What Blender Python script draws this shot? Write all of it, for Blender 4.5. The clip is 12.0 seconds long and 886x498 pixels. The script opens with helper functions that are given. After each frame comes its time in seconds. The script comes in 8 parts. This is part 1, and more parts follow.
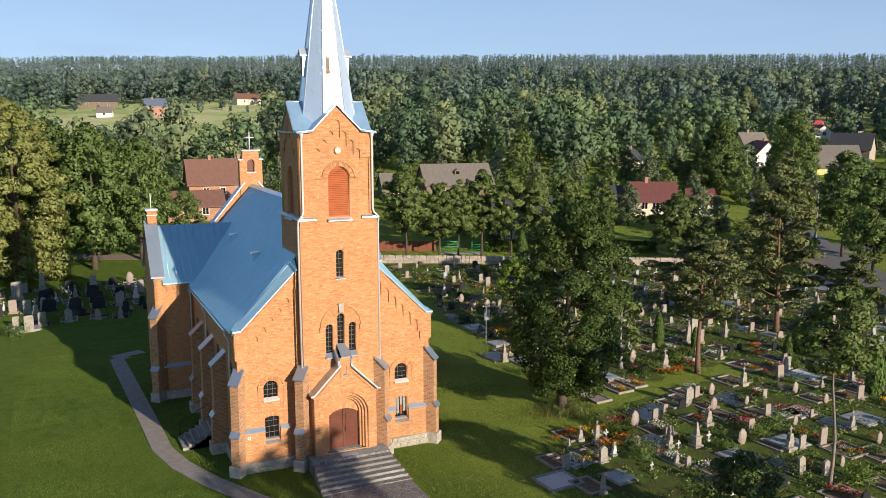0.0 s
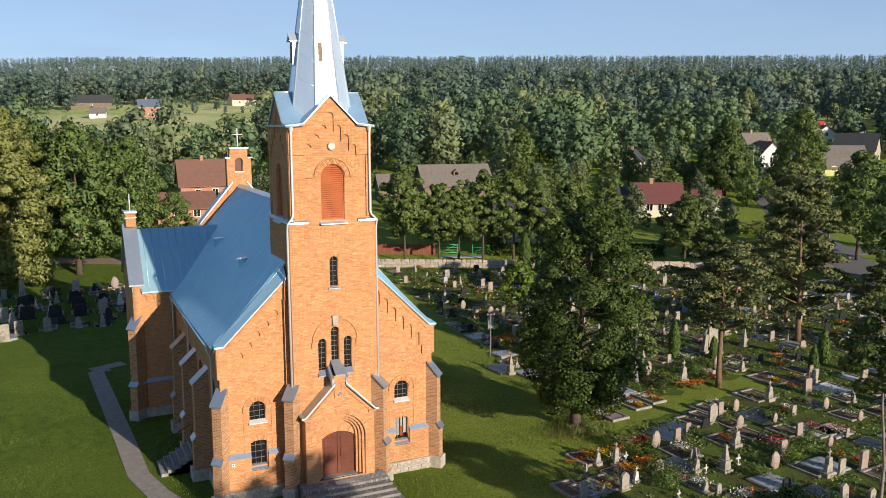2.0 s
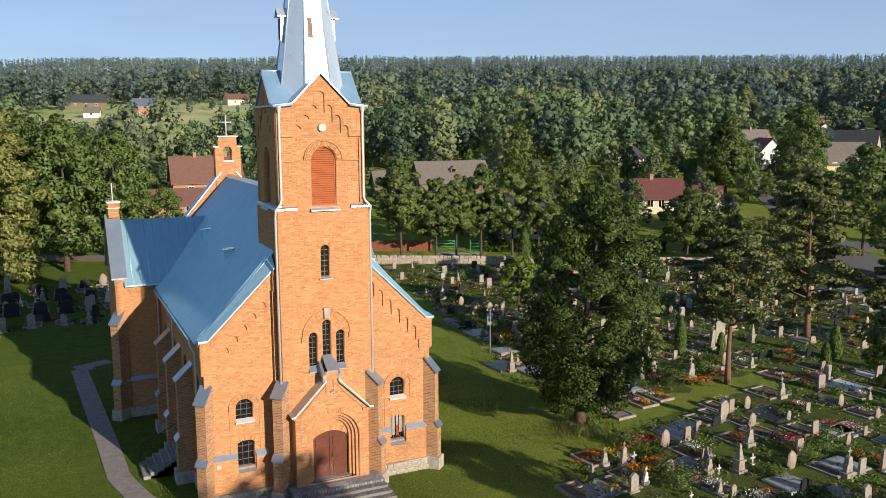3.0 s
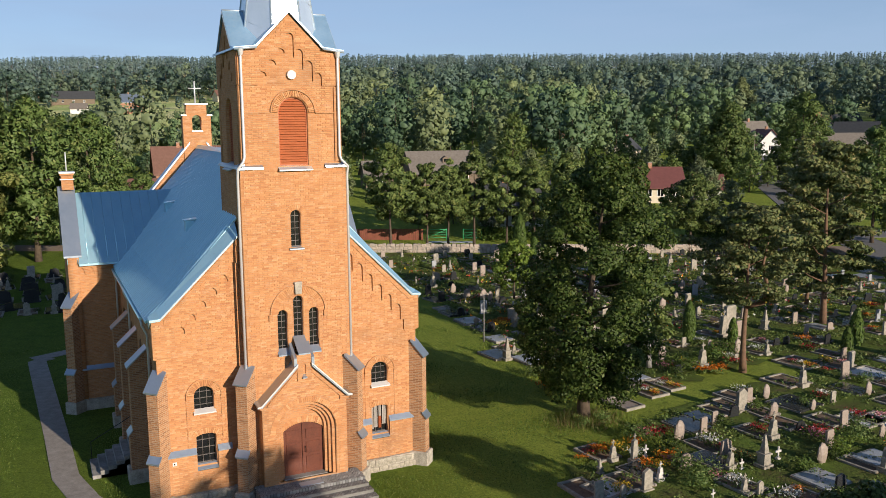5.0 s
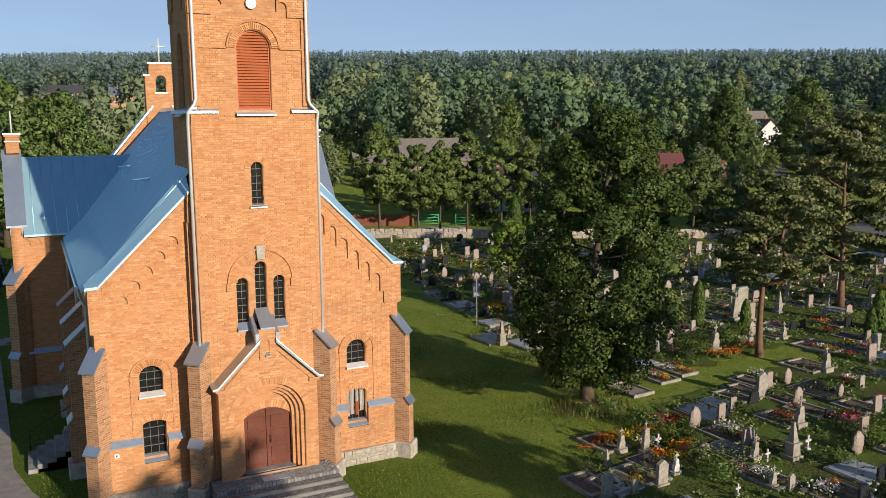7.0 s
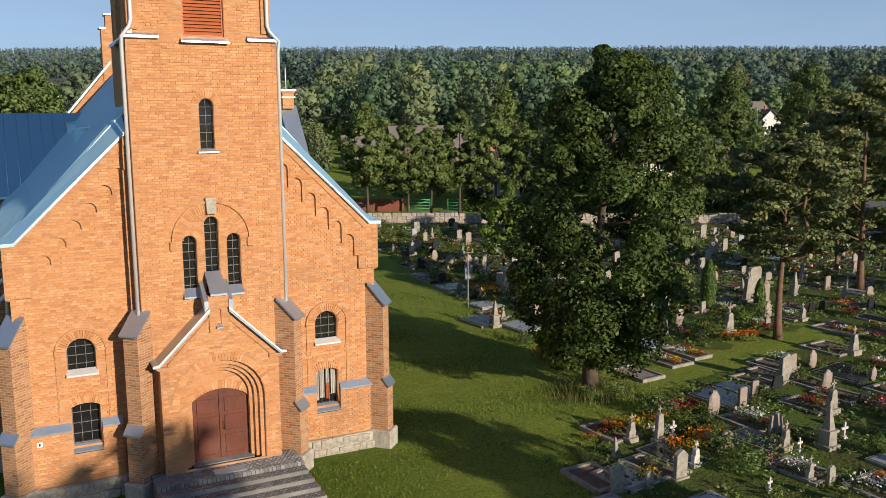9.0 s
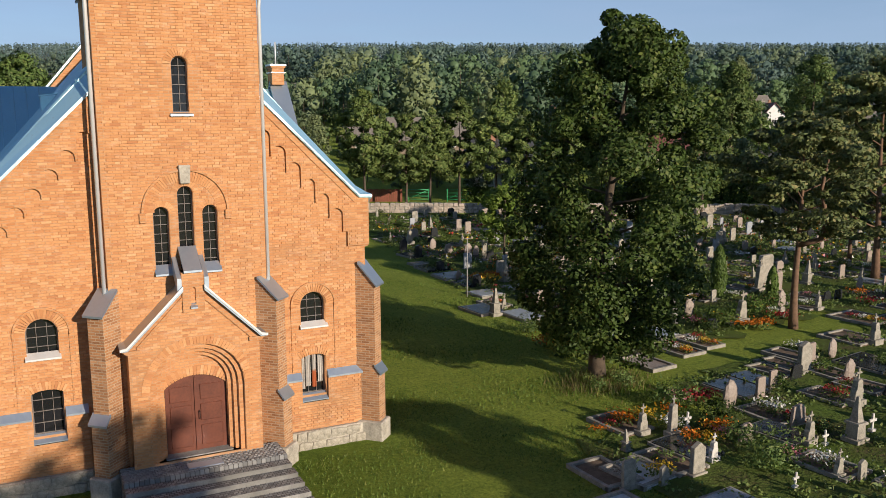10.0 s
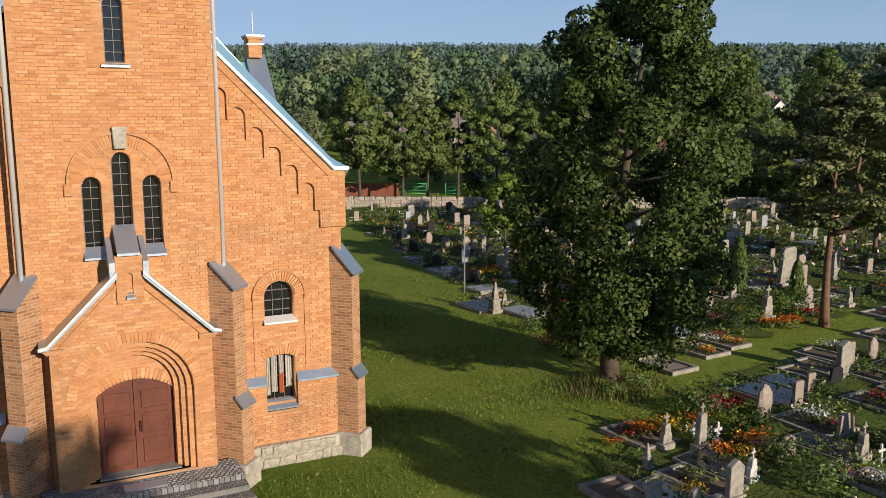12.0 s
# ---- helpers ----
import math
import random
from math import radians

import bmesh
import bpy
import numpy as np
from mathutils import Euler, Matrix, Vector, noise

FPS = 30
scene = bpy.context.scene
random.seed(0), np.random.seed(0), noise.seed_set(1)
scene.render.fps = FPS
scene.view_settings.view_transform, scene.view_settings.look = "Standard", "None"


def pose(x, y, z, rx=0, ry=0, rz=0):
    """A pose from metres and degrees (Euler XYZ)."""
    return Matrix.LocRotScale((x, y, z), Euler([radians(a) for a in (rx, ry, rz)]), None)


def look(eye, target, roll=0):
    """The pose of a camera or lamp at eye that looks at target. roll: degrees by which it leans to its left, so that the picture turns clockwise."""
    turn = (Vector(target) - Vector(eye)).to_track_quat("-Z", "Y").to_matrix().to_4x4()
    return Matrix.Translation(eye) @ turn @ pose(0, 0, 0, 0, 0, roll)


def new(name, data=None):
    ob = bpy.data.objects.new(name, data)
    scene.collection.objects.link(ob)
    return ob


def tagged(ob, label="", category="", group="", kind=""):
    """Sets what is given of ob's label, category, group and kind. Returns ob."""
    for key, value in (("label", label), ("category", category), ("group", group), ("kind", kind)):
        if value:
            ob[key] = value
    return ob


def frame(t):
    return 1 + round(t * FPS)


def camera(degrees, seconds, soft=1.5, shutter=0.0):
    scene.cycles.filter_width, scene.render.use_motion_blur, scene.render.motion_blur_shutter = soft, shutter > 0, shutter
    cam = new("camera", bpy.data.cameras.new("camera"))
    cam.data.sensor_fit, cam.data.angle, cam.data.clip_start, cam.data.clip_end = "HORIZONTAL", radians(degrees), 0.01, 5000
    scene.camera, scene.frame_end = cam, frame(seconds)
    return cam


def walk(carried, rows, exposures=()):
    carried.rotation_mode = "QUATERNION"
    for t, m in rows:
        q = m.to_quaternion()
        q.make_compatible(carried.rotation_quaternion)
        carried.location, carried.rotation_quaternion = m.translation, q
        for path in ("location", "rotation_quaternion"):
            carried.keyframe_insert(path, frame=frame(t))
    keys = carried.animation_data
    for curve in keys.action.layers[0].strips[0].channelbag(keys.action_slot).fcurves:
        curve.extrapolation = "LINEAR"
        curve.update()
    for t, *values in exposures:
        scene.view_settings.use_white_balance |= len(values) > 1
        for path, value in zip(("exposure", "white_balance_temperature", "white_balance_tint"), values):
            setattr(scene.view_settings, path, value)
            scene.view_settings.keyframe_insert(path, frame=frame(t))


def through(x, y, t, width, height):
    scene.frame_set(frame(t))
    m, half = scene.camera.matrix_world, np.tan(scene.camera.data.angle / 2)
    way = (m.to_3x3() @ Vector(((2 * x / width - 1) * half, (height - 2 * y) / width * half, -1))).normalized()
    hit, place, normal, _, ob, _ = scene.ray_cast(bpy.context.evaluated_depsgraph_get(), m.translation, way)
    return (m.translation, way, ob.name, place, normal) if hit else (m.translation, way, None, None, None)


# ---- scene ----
cam = camera(55.6, 12.0, 0.6)
PATH = [
    (0, (-13.667, -42.624, 18.811), (-12.834, -40.832, 18.503), -0.2),
    (0.5, (-13.295, -41.579, 18.866), (-12.462, -39.786, 18.56), -0.2),
    (1, (-12.969, -40.521, 18.921), (-12.133, -38.73, 18.615), -0.2),
    (1.5, (-12.611, -39.517, 18.715), (-11.772, -37.727, 18.411), -0.2),
    (2, (-12.235, -38.559, 18.367), (-11.394, -36.77, 18.063), -0.2),
    (2.5, (-11.807, -37.551, 17.902), (-10.962, -35.764, 17.6), -0.2),
    (3, (-11.344, -36.531, 17.429), (-10.496, -34.745, 17.127), -0.3),
    (5, (-9.232, -32.635, 15.344), (-8.37, -30.856, 15.042), -0.4),
    (5.5, (-8.697, -31.713, 14.845), (-7.831, -29.936, 14.542), -0.4),
    (6, (-8.157, -30.823, 14.32), (-7.287, -29.047, 14.016), -0.4),
    (6.5, (-7.605, -29.921, 13.789), (-6.734, -28.146, 13.485), -0.4),
    (7, (-7.075, -28.978, 13.295), (-6.202, -27.205, 12.988), -0.4),
    (9, (-4.948, -25.475, 11.288), (-4.064, -23.708, 10.977), -0.3),
    (9.5, (-4.441, -24.557, 10.815), (-3.557, -22.791, 10.501), -0.2),
    (10, (-3.924, -23.683, 10.292), (-3.041, -21.917, 9.975), -0.2),
    (10.5, (-3.407, -22.795, 9.79), (-2.524, -21.029, 9.472), -0.2),
    (11, (-2.895, -21.911, 9.325), (-2.013, -20.145, 9.003), -0.1),
    (11.5, (-2.44, -21.091, 9.186), (-1.558, -19.326, 8.863), -0.0),
    (12, (-1.974, -20.476, 9.173), (-1.093, -18.708, 8.859), -0.2),
]
walk(cam, [(t, look(eye, target, roll)) for t, eye, target, roll in PATH], [(0, 0.57), (2.5, 0.49), (5, 0.37), (9, 0.29), (12, 0.27)])

# world, sun
# the low sun stands in front of the church, a little to its right
SUN_EL = radians(16.3)
SUN_FROM = Vector((0.275, -0.961, 0)).normalized() * math.cos(SUN_EL) + Vector((0, 0, math.sin(SUN_EL)))
world = bpy.data.worlds.new("sky")
scene.world = world
world.use_nodes = True
wn = world.node_tree.nodes
sky = wn.new("ShaderNodeTexSky")
sky.sky_type = "NISHITA"
sky.sun_disc = False
sky.sun_elevation = SUN_EL
sky.sun_rotation = math.atan2(SUN_FROM.x, SUN_FROM.y)
sky.air_density = 0.75
sky.dust_density = 0.0
sky.ozone_density = 2.5
wn["Background"].inputs["Strength"].default_value = 0.082
wt = wn.new("ShaderNodeMix")
wt.data_type, wt.blend_type = "RGBA", "MULTIPLY"
wt.inputs[0].default_value = 1.0
wt.inputs[7].default_value = (0.99, 0.97, 1.02, 1)
world.node_tree.links.new(sky.outputs[0], wt.inputs[6])
# morning haze towards the horizon, with a faint uneven veil of cloud in it
def sky_node(kind, **values):
    n = wn.new(kind)
    for k, v in values.items():
        n.inputs[k].default_value = v
    return n


wc = wn.new("ShaderNodeTexCoord")
wp = sky_node("ShaderNodeMapping", Scale=(3.0, 3.0, 16.0))
wz = sky_node("ShaderNodeTexNoise", Scale=1.8, Detail=5.0)
ws = wn.new("ShaderNodeSeparateXYZ")
wr = wn.new("ShaderNodeMapRange")
wr.inputs[1].default_value, wr.inputs[2].default_value = 0.12, 0.75
wr.inputs[3].default_value, wr.inputs[4].default_value = 0.72, 0.0
wk = wn.new("ShaderNodeMapRange")
wk.inputs[1].default_value, wk.inputs[2].default_value = 0.35, 0.75
wk.inputs[3].default_value, wk.inputs[4].default_value = 0.8, 1.25
wm = wn.new("ShaderNodeMath")
wm.operation, wm.use_clamp = "MULTIPLY", True
wv = wn.new("ShaderNodeMix")
wv.data_type = "RGBA"
wv.inputs[7].default_value = (3.5, 4.85, 7.0, 1)
for a, b in ((wc.outputs["Generated"], wp.inputs[0]), (wp.outputs[0], wz.inputs["Vector"]), (wc.outputs["Generated"], ws.inputs[0]), (ws.outputs[2], wr.inputs[0]), (wz.outputs["Fac"], wk.inputs[0]), (wr.outputs[0], wm.inputs[0]), (wk.outputs[0], wm.inputs[1]), (wm.outputs[0], wv.inputs[0]), (wt.outputs[2], wv.inputs[6]), (wv.outputs[2], wn["Background"].inputs["Color"])):
    world.node_tree.links.new(a, b)
sun_data = bpy.data.lights.new("sun", "SUN")
sun_data.energy = 4.8
sun_data.angle = radians(0.55)
sun_data.color = (1.0, 0.86, 0.70)
sun = new("sun", sun_data)
sun.matrix_world = look((0, 0, 60), Vector((0, 0, 60)) - SUN_FROM)

# ---- tools ----
def obj(name, me, mat=None, parent=None, label="", m=None):
    ob = new(name, me)
    if mat is not None and not me.materials:
        me.materials.append(mat)
    if parent is not None:
        ob.parent = parent
    if m is not None:
        ob.matrix_basis = m
    if label:
        tagged(ob, label)
    return ob


def part(name, bm, mat, parent, label=""):
    """Links a bmesh (or a mesh) as one object under a thing or a part."""
    if isinstance(bm, bmesh.types.BMesh):
        me = bpy.data.meshes.new(name)
        bm.to_mesh(me)
        bm.free()
    else:
        me = bm
    return obj(name, me, mat, parent, label)


def thing(name, label, category, m=None, group="", kind=""):
    ob = new(name)
    if m is not None:
        ob.matrix_basis = m
    return tagged(ob, label, category, group, kind)


def raw(name, verts, faces, mat=None, smooth=False):
    me = bpy.data.meshes.new(name)
    me.from_pydata([tuple(v) for v in verts], [], faces)
    if mat is not None:
        me.materials.append(mat)
    if smooth:
        me.polygons.foreach_set("use_smooth", [True] * len(me.polygons))
    me.update()
    return me


def quads(name, co, mat=None, mats=None, index=None, per=4, soft=None):
    """A mesh of loose faces from an array of corner points; soft: a rounded normal for each, as leaves in a crown take the light together."""
    co = np.asarray(co, dtype=np.float32).reshape(-1, per, 3)
    if soft is not None:
        each = soft if len(soft) == len(co) else soft.reshape(len(co), per, 3).mean(1)
        turned = np.einsum("ij,ij->i", np.cross(co[:, 1] - co[:, 0], co[:, 2] - co[:, 0]), each) < 0
        co[turned] = co[turned][:, ::-1]
        if len(soft) > len(co):
            soft = soft.reshape(len(co), per, 3).copy()
            soft[turned] = soft[turned][:, ::-1]
            soft = soft.reshape(-1, 3)
    co = co.reshape(-1, 3)
    n = len(co) // per
    me = bpy.data.meshes.new(name)
    me.vertices.add(len(co))
    me.vertices.foreach_set("co", co.ravel())
    me.loops.add(len(co))
    me.loops.foreach_set("vertex_index", np.arange(len(co), dtype=np.int32))
    me.polygons.add(n)
    me.polygons.foreach_set("loop_start", np.arange(0, n * per, per, dtype=np.int32))
    for mt in (mats or ([mat] if mat else [])):
        me.materials.append(mt)
    if index is not None:
        me.polygons.foreach_set("material_index", np.asarray(index, dtype=np.int32))
    me.update(calc_edges=True)
    if soft is not None:
        me.normals_split_custom_set_from_vertices((soft if soft.ndim == 2 and len(soft) == n * per else np.repeat(soft, per, 0)).tolist())
    return me


def add_box(bm, x0, x1, y0, y1, z0, z1):
    r = bmesh.ops.create_cube(bm, size=1.0)["verts"]
    for v in r:
        v.co = Vector((x0 if v.co.x < 0 else x1, y0 if v.co.y < 0 else y1, z0 if v.co.z < 0 else z1))
    return r


def box(x0, x1, y0, y1, z0, z1, bevel=0.0):
    bm = bmesh.new()
    add_box(bm, x0, x1, y0, y1, z0, z1)
    if bevel:
        bmesh.ops.bevel(bm, geom=bm.edges[:], offset=bevel, segments=1, affect="EDGES")
    return bm


def add_prism(bm, poly, a, b, axis="y"):
    """A polygon in two coordinates, drawn out along the third axis from a to b."""
    def put(p, q):
        u, v = p
        return {"y": (u, q, v), "x": (q, u, v), "z": (u, v, q)}[axis]
    lo = [bm.verts.new(put(p, a)) for p in poly]
    hi = [bm.verts.new(put(p, b)) for p in poly]
    n = len(poly)
    fs = [bm.faces.new(lo), bm.faces.new(hi[::-1])]
    for i in range(n):
        j = (i + 1) % n
        fs.append(bm.faces.new((lo[i], hi[i], hi[j], lo[j])))
    bmesh.ops.recalc_face_normals(bm, faces=fs)
    return lo + hi


def prism(poly, a, b, axis="y", bevel=0.0):
    bm = bmesh.new()
    add_prism(bm, poly, a, b, axis)
    if bevel:
        bmesh.ops.bevel(bm, geom=bm.edges[:], offset=bevel, segments=1, affect="EDGES")
    return bm


def slab(name, outline, holes, depth, m=None):
    """A flat plate with holes, its front in the plane of x and z at y = 0, going back to y = depth."""
    cu = bpy.data.curves.new(name, "CURVE")
    cu.dimensions, cu.fill_mode, cu.extrude = "2D", "BOTH", depth / 2
    for loop in [outline, *holes]:
        sp = cu.splines.new("POLY")
        sp.points.add(len(loop) - 1)
        for p, (x, y) in zip(sp.points, loop):
            p.co = (x, y, 0, 1)
        sp.use_cyclic_u = True
    tmp = bpy.data.objects.new(name, cu)
    me = bpy.data.meshes.new_from_object(tmp)
    bpy.data.objects.remove(tmp)
    bpy.data.curves.remove(cu)
    me.transform(pose(0, depth / 2, 0, 90))
    if m is not None:
        me.transform(m)
    me.materials.clear()
    weld = bmesh.new()
    weld.from_mesh(me)
    bmesh.ops.remove_doubles(weld, verts=weld.verts, dist=0.0005)
    weld.to_mesh(me)
    weld.free()
    return me


def arc(cx, cz, r, a0, a1, n):
    return [(cx + r * math.cos(radians(a0 + (a1 - a0) * i / n)), cz + r * math.sin(radians(a0 + (a1 - a0) * i / n))) for i in range(n + 1)]


def arched(cx, half, z0, spring, rise=None, n=14):
    """The outline of an opening with a round or flatter arch on top."""
    rise = half if rise is None else rise
    top = [(cx + half * math.cos(a), spring + rise * math.sin(a)) for a in [math.pi * i / n for i in range(n + 1)]]
    return [(cx - half, z0), (cx + half, z0)] + top


def tube(bm, pts, radii, n=8):
    """A bent, tapered round bar through the given points."""
    rings = []
    for i, p in enumerate(pts):
        d = (Vector(pts[min(i + 1, len(pts) - 1)]) - Vector(pts[max(i - 1, 0)])).normalized()
        u = d.orthogonal().normalized()
        w = d.cross(u)
        r = radii[i] if isinstance(radii, (list, tuple)) else radii
        if rings:
            u = (pu - d * pu.dot(d)).normalized()
            w = d.cross(u)
        pu = u
        rings.append([bm.verts.new(Vector(p) + (u * math.cos(2 * math.pi * k / n) + w * math.sin(2 * math.pi * k / n)) * r) for k in range(n)])
    for a, b in zip(rings, rings[1:]):
        for k in range(n):
            f = bm.faces.new((a[k], a[(k + 1) % n], b[(k + 1) % n], b[k]))
            f.smooth = True
    bm.faces.new(rings[0][::-1])
    bm.faces.new(rings[-1])


def bar(pts, r, n=8):
    bm = bmesh.new()
    tube(bm, pts, r, n)
    return bm


# ---- materials ----
def material(name):
    mt = bpy.data.materials.new(name)
    mt.use_nodes = True
    return mt, mt.node_tree.nodes, mt.node_tree.links, mt.node_tree.nodes["Principled BSDF"]


def coords(nodes, links, scale=1.0, source="Object"):
    tc = nodes.new("ShaderNodeTexCoord")
    mp = nodes.new("ShaderNodeMapping")
    mp.inputs["Scale"].default_value = (scale, scale, scale) if not isinstance(scale, tuple) else scale
    links.new(tc.outputs[source], mp.inputs[0])
    return mp.outputs[0]


def noise_tex(nodes, links, vec, scale, detail=4.0, rough=0.55):
    n = nodes.new("ShaderNodeTexNoise")
    n.inputs["Scale"].default_value = scale
    n.inputs["Detail"].default_value = detail
    n.inputs["Roughness"].default_value = rough
    links.new(vec, n.inputs["Vector"])
    return n.outputs["Fac"]


def ramp(nodes, links, fac, stops):
    r = nodes.new("ShaderNodeValToRGB")
    el = r.color_ramp.elements
    while len(el) < len(stops):
        el.new(0.5)
    for e, (p, c) in zip(el, stops):
        e.position, e.color = p, (*c, 1)
    links.new(fac, r.inputs[0])
    return r.outputs[0]


def mix(nodes, links, fac, a, b, mode="MIX"):
    x = nodes.new("ShaderNodeMix")
    x.data_type, x.blend_type = "RGBA", mode
    for sock, v in ((x.inputs[0], fac), (x.inputs[6], a), (x.inputs[7], b)):
        if isinstance(v, bpy.types.NodeSocket):
            links.new(v, sock)
        else:
            sock.default_value = v if isinstance(v, float) else (*v, 1)
    return x.outputs[2]


def bump(nodes, links, height, bsdf, strength=0.3, dist=0.02):
    b = nodes.new("ShaderNodeBump")
    b.inputs["Strength"].default_value = strength
    b.inputs["Distance"].default_value = dist
    links.new(height, b.inputs["Height"])
    links.new(b.outputs[0], bsdf.inputs["Normal"])
    return b


def speckled(name, low, high, scale, rough=0.8, metal=0.0, relief=0.2, dist=0.02, fine=6.0, spec=0.5, source="Object", big=None):
    """A surface of two tones with grain at two scales."""
    mt, nd, ln, bs = material(name)
    v = coords(nd, ln, 1.0, source)
    a = noise_tex(nd, ln, v, scale)
    b = noise_tex(nd, ln, v, scale * fine, 3)
    c = mix(nd, ln, 0.4, a, b)
    col = ramp(nd, ln, c, [(0.32, low), (0.68, high)])
    if big:
        col = mix(nd, ln, ramp(nd, ln, noise_tex(nd, ln, v, scale * 0.12, 3), [(0.4, (0, 0, 0)), (0.65, (1, 1, 1))]), col, big)
    ln.new(col, bs.inputs["Base Color"])
    bs.inputs["Roughness"].default_value = rough
    bs.inputs["Metallic"].default_value = metal
    bs.inputs["Specular IOR Level"].default_value = spec
    bump(nd, ln, c, bs, relief, dist)
    return mt


def weathered(nd, ln, col, v):
    """Soot, lime bloom and damp on brickwork, in patches of their own."""
    soot = noise_tex(nd, ln, v, 0.42, 6, 0.65)
    col = mix(nd, ln, ramp(nd, ln, soot, [(0.54, (0, 0, 0)), (0.74, (0.45, 0.45, 0.45))]), col, (0.24, 0.14, 0.08))
    mp = nd.new("ShaderNodeMapping")
    mp.inputs["Scale"].default_value = (1.0, 1.0, 2.6)
    ln.new(v, mp.inputs[0])
    lime = noise_tex(nd, ln, mp.outputs[0], 2.2, 7, 0.75)
    return mix(nd, ln, ramp(nd, ln, lime, [(0.52, (0, 0, 0)), (0.72, (0.45, 0.45, 0.45))]), col, (0.62, 0.43, 0.29))


def brick_mat(name, tones, mortar, course=0.077, length=0.26, mort=0.012, dirt=(0.12, 0.075, 0.045)):
    """Weathered brickwork: courses by height, joints staggered along the wall whichever way it faces."""
    mt, nd, ln, bs = material(name)
    geo = nd.new("ShaderNodeNewGeometry")
    sep = nd.new("ShaderNodeSeparateXYZ")
    ln.new(geo.outputs["Position"], sep.inputs[0])
    nsep = nd.new("ShaderNodeSeparateXYZ")
    ln.new(geo.outputs["True Normal"], nsep.inputs[0])
    # distance along the wall: position crossed with the level normal
    def mth(op, a, b=None):
        m_ = nd.new("ShaderNodeMath")
        m_.operation = op
        for s, v in zip(m_.inputs, (a, b)):
            if v is None:
                continue
            if isinstance(v, bpy.types.NodeSocket):
                ln.new(v, s)
            else:
                s.default_value = v
        return m_.outputs[0]
    u = mth("SUBTRACT", mth("MULTIPLY", sep.outputs[0], nsep.outputs[1]), mth("MULTIPLY", sep.outputs[1], nsep.outputs[0]))
    com = nd.new("ShaderNodeCombineXYZ")
    ln.new(u, com.inputs[0])
    ln.new(sep.outputs[2], com.inputs[1])
    br = nd.new("ShaderNodeTexBrick")
    ln.new(com.outputs[0], br.inputs["Vector"])
    br.inputs["Scale"].default_value = 1.0
    br.inputs["Brick Width"].default_value = length
    br.inputs["Row Height"].default_value = course
    br.inputs["Mortar Size"].default_value = mort
    br.inputs["Mortar Smooth"].default_value = 0.2
    br.inputs["Bias"].default_value = 0.0
    br.inputs["Color1"].default_value = (0, 0, 0, 1)
    br.inputs["Color2"].default_value = (1, 1, 1, 1)
    br.inputs["Mortar"].default_value = (0.5, 0.5, 0.5, 1)
    tone = ramp(nd, ln, br.outputs["Color"], tones)
    v = geo.outputs["Position"]
    n1 = noise_tex(nd, ln, v, 0.5, 5)
    n2 = noise_tex(nd, ln, v, 14, 3)
    tone = mix(nd, ln, ramp(nd, ln, n2, [(0.35, (0, 0, 0)), (0.75, (0.5, 0.5, 0.5))]), tone, tones[0][1])
    col = mix(nd, ln, br.outputs["Fac"], tone, mortar)
    col = weathered(nd, ln, mix(nd, ln, ramp(nd, ln, n1, [(0.5, (0, 0, 0)), (0.8, (0.3, 0.3, 0.3))]), col, dirt), v)
    ln.new(col, bs.inputs["Base Color"])
    bs.inputs["Roughness"].default_value = 0.9
    bs.inputs["Specular IOR Level"].default_value = 0.25
    inv = mth("SUBTRACT", 1.0, br.outputs["Fac"])
    bump(nd, ln, mix(nd, ln, 0.25, inv, n2), bs, 0.6, 0.012)
    return mt


BRICK = brick_mat("orange_brick", [(0.0, (0.43, 0.185, 0.074)), (0.45, (0.51, 0.235, 0.097)), (1.0, (0.59, 0.298, 0.132))], (0.45, 0.255, 0.135))
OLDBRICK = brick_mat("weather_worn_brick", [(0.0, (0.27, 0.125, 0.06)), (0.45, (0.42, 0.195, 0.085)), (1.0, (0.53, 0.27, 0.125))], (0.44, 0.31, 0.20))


def loose_brick(name, low, mid, high):
    mt, nd, ln, bs = material(name)
    geo = nd.new("ShaderNodeNewGeometry")
    info = nd.new("ShaderNodeObjectInfo")
    add = nd.new("ShaderNodeMath")
    add.operation = "ADD"
    ln.new(geo.outputs["Random Per Island"], add.inputs[0])
    ln.new(info.outputs["Random"], add.inputs[1])
    fr = nd.new("ShaderNodeMath")
    fr.operation = "FRACT"
    ln.new(add.outputs[0], fr.inputs[0])
    tone = ramp(nd, ln, fr.outputs[0], [(0.0, (low[0] * 0.86, low[1] * 0.8, low[2] * 0.84)), (0.13, low), (0.5, mid), (0.86, high), (1.0, (high[0] * 1.04, high[1] * 1.12, high[2] * 1.25))])
    n2 = noise_tex(nd, ln, geo.outputs["Position"], 14, 4)
    col = mix(nd, ln, ramp(nd, ln, n2, [(0.4, (0, 0, 0)), (0.8, (0.6, 0.6, 0.6))]), tone, low)
    col = weathered(nd, ln, col, geo.outputs["Position"])
    ln.new(col, bs.inputs["Base Color"])
    bs.inputs["Roughness"].default_value = 0.9
    bs.inputs["Specular IOR Level"].default_value = 0.25
    bump(nd, ln, n2, bs, 0.4, 0.01)
    return mt


VOUSSOIR = loose_brick("facing_brick", (0.475, 0.217, 0.091), (0.53, 0.258, 0.11), (0.585, 0.305, 0.138))


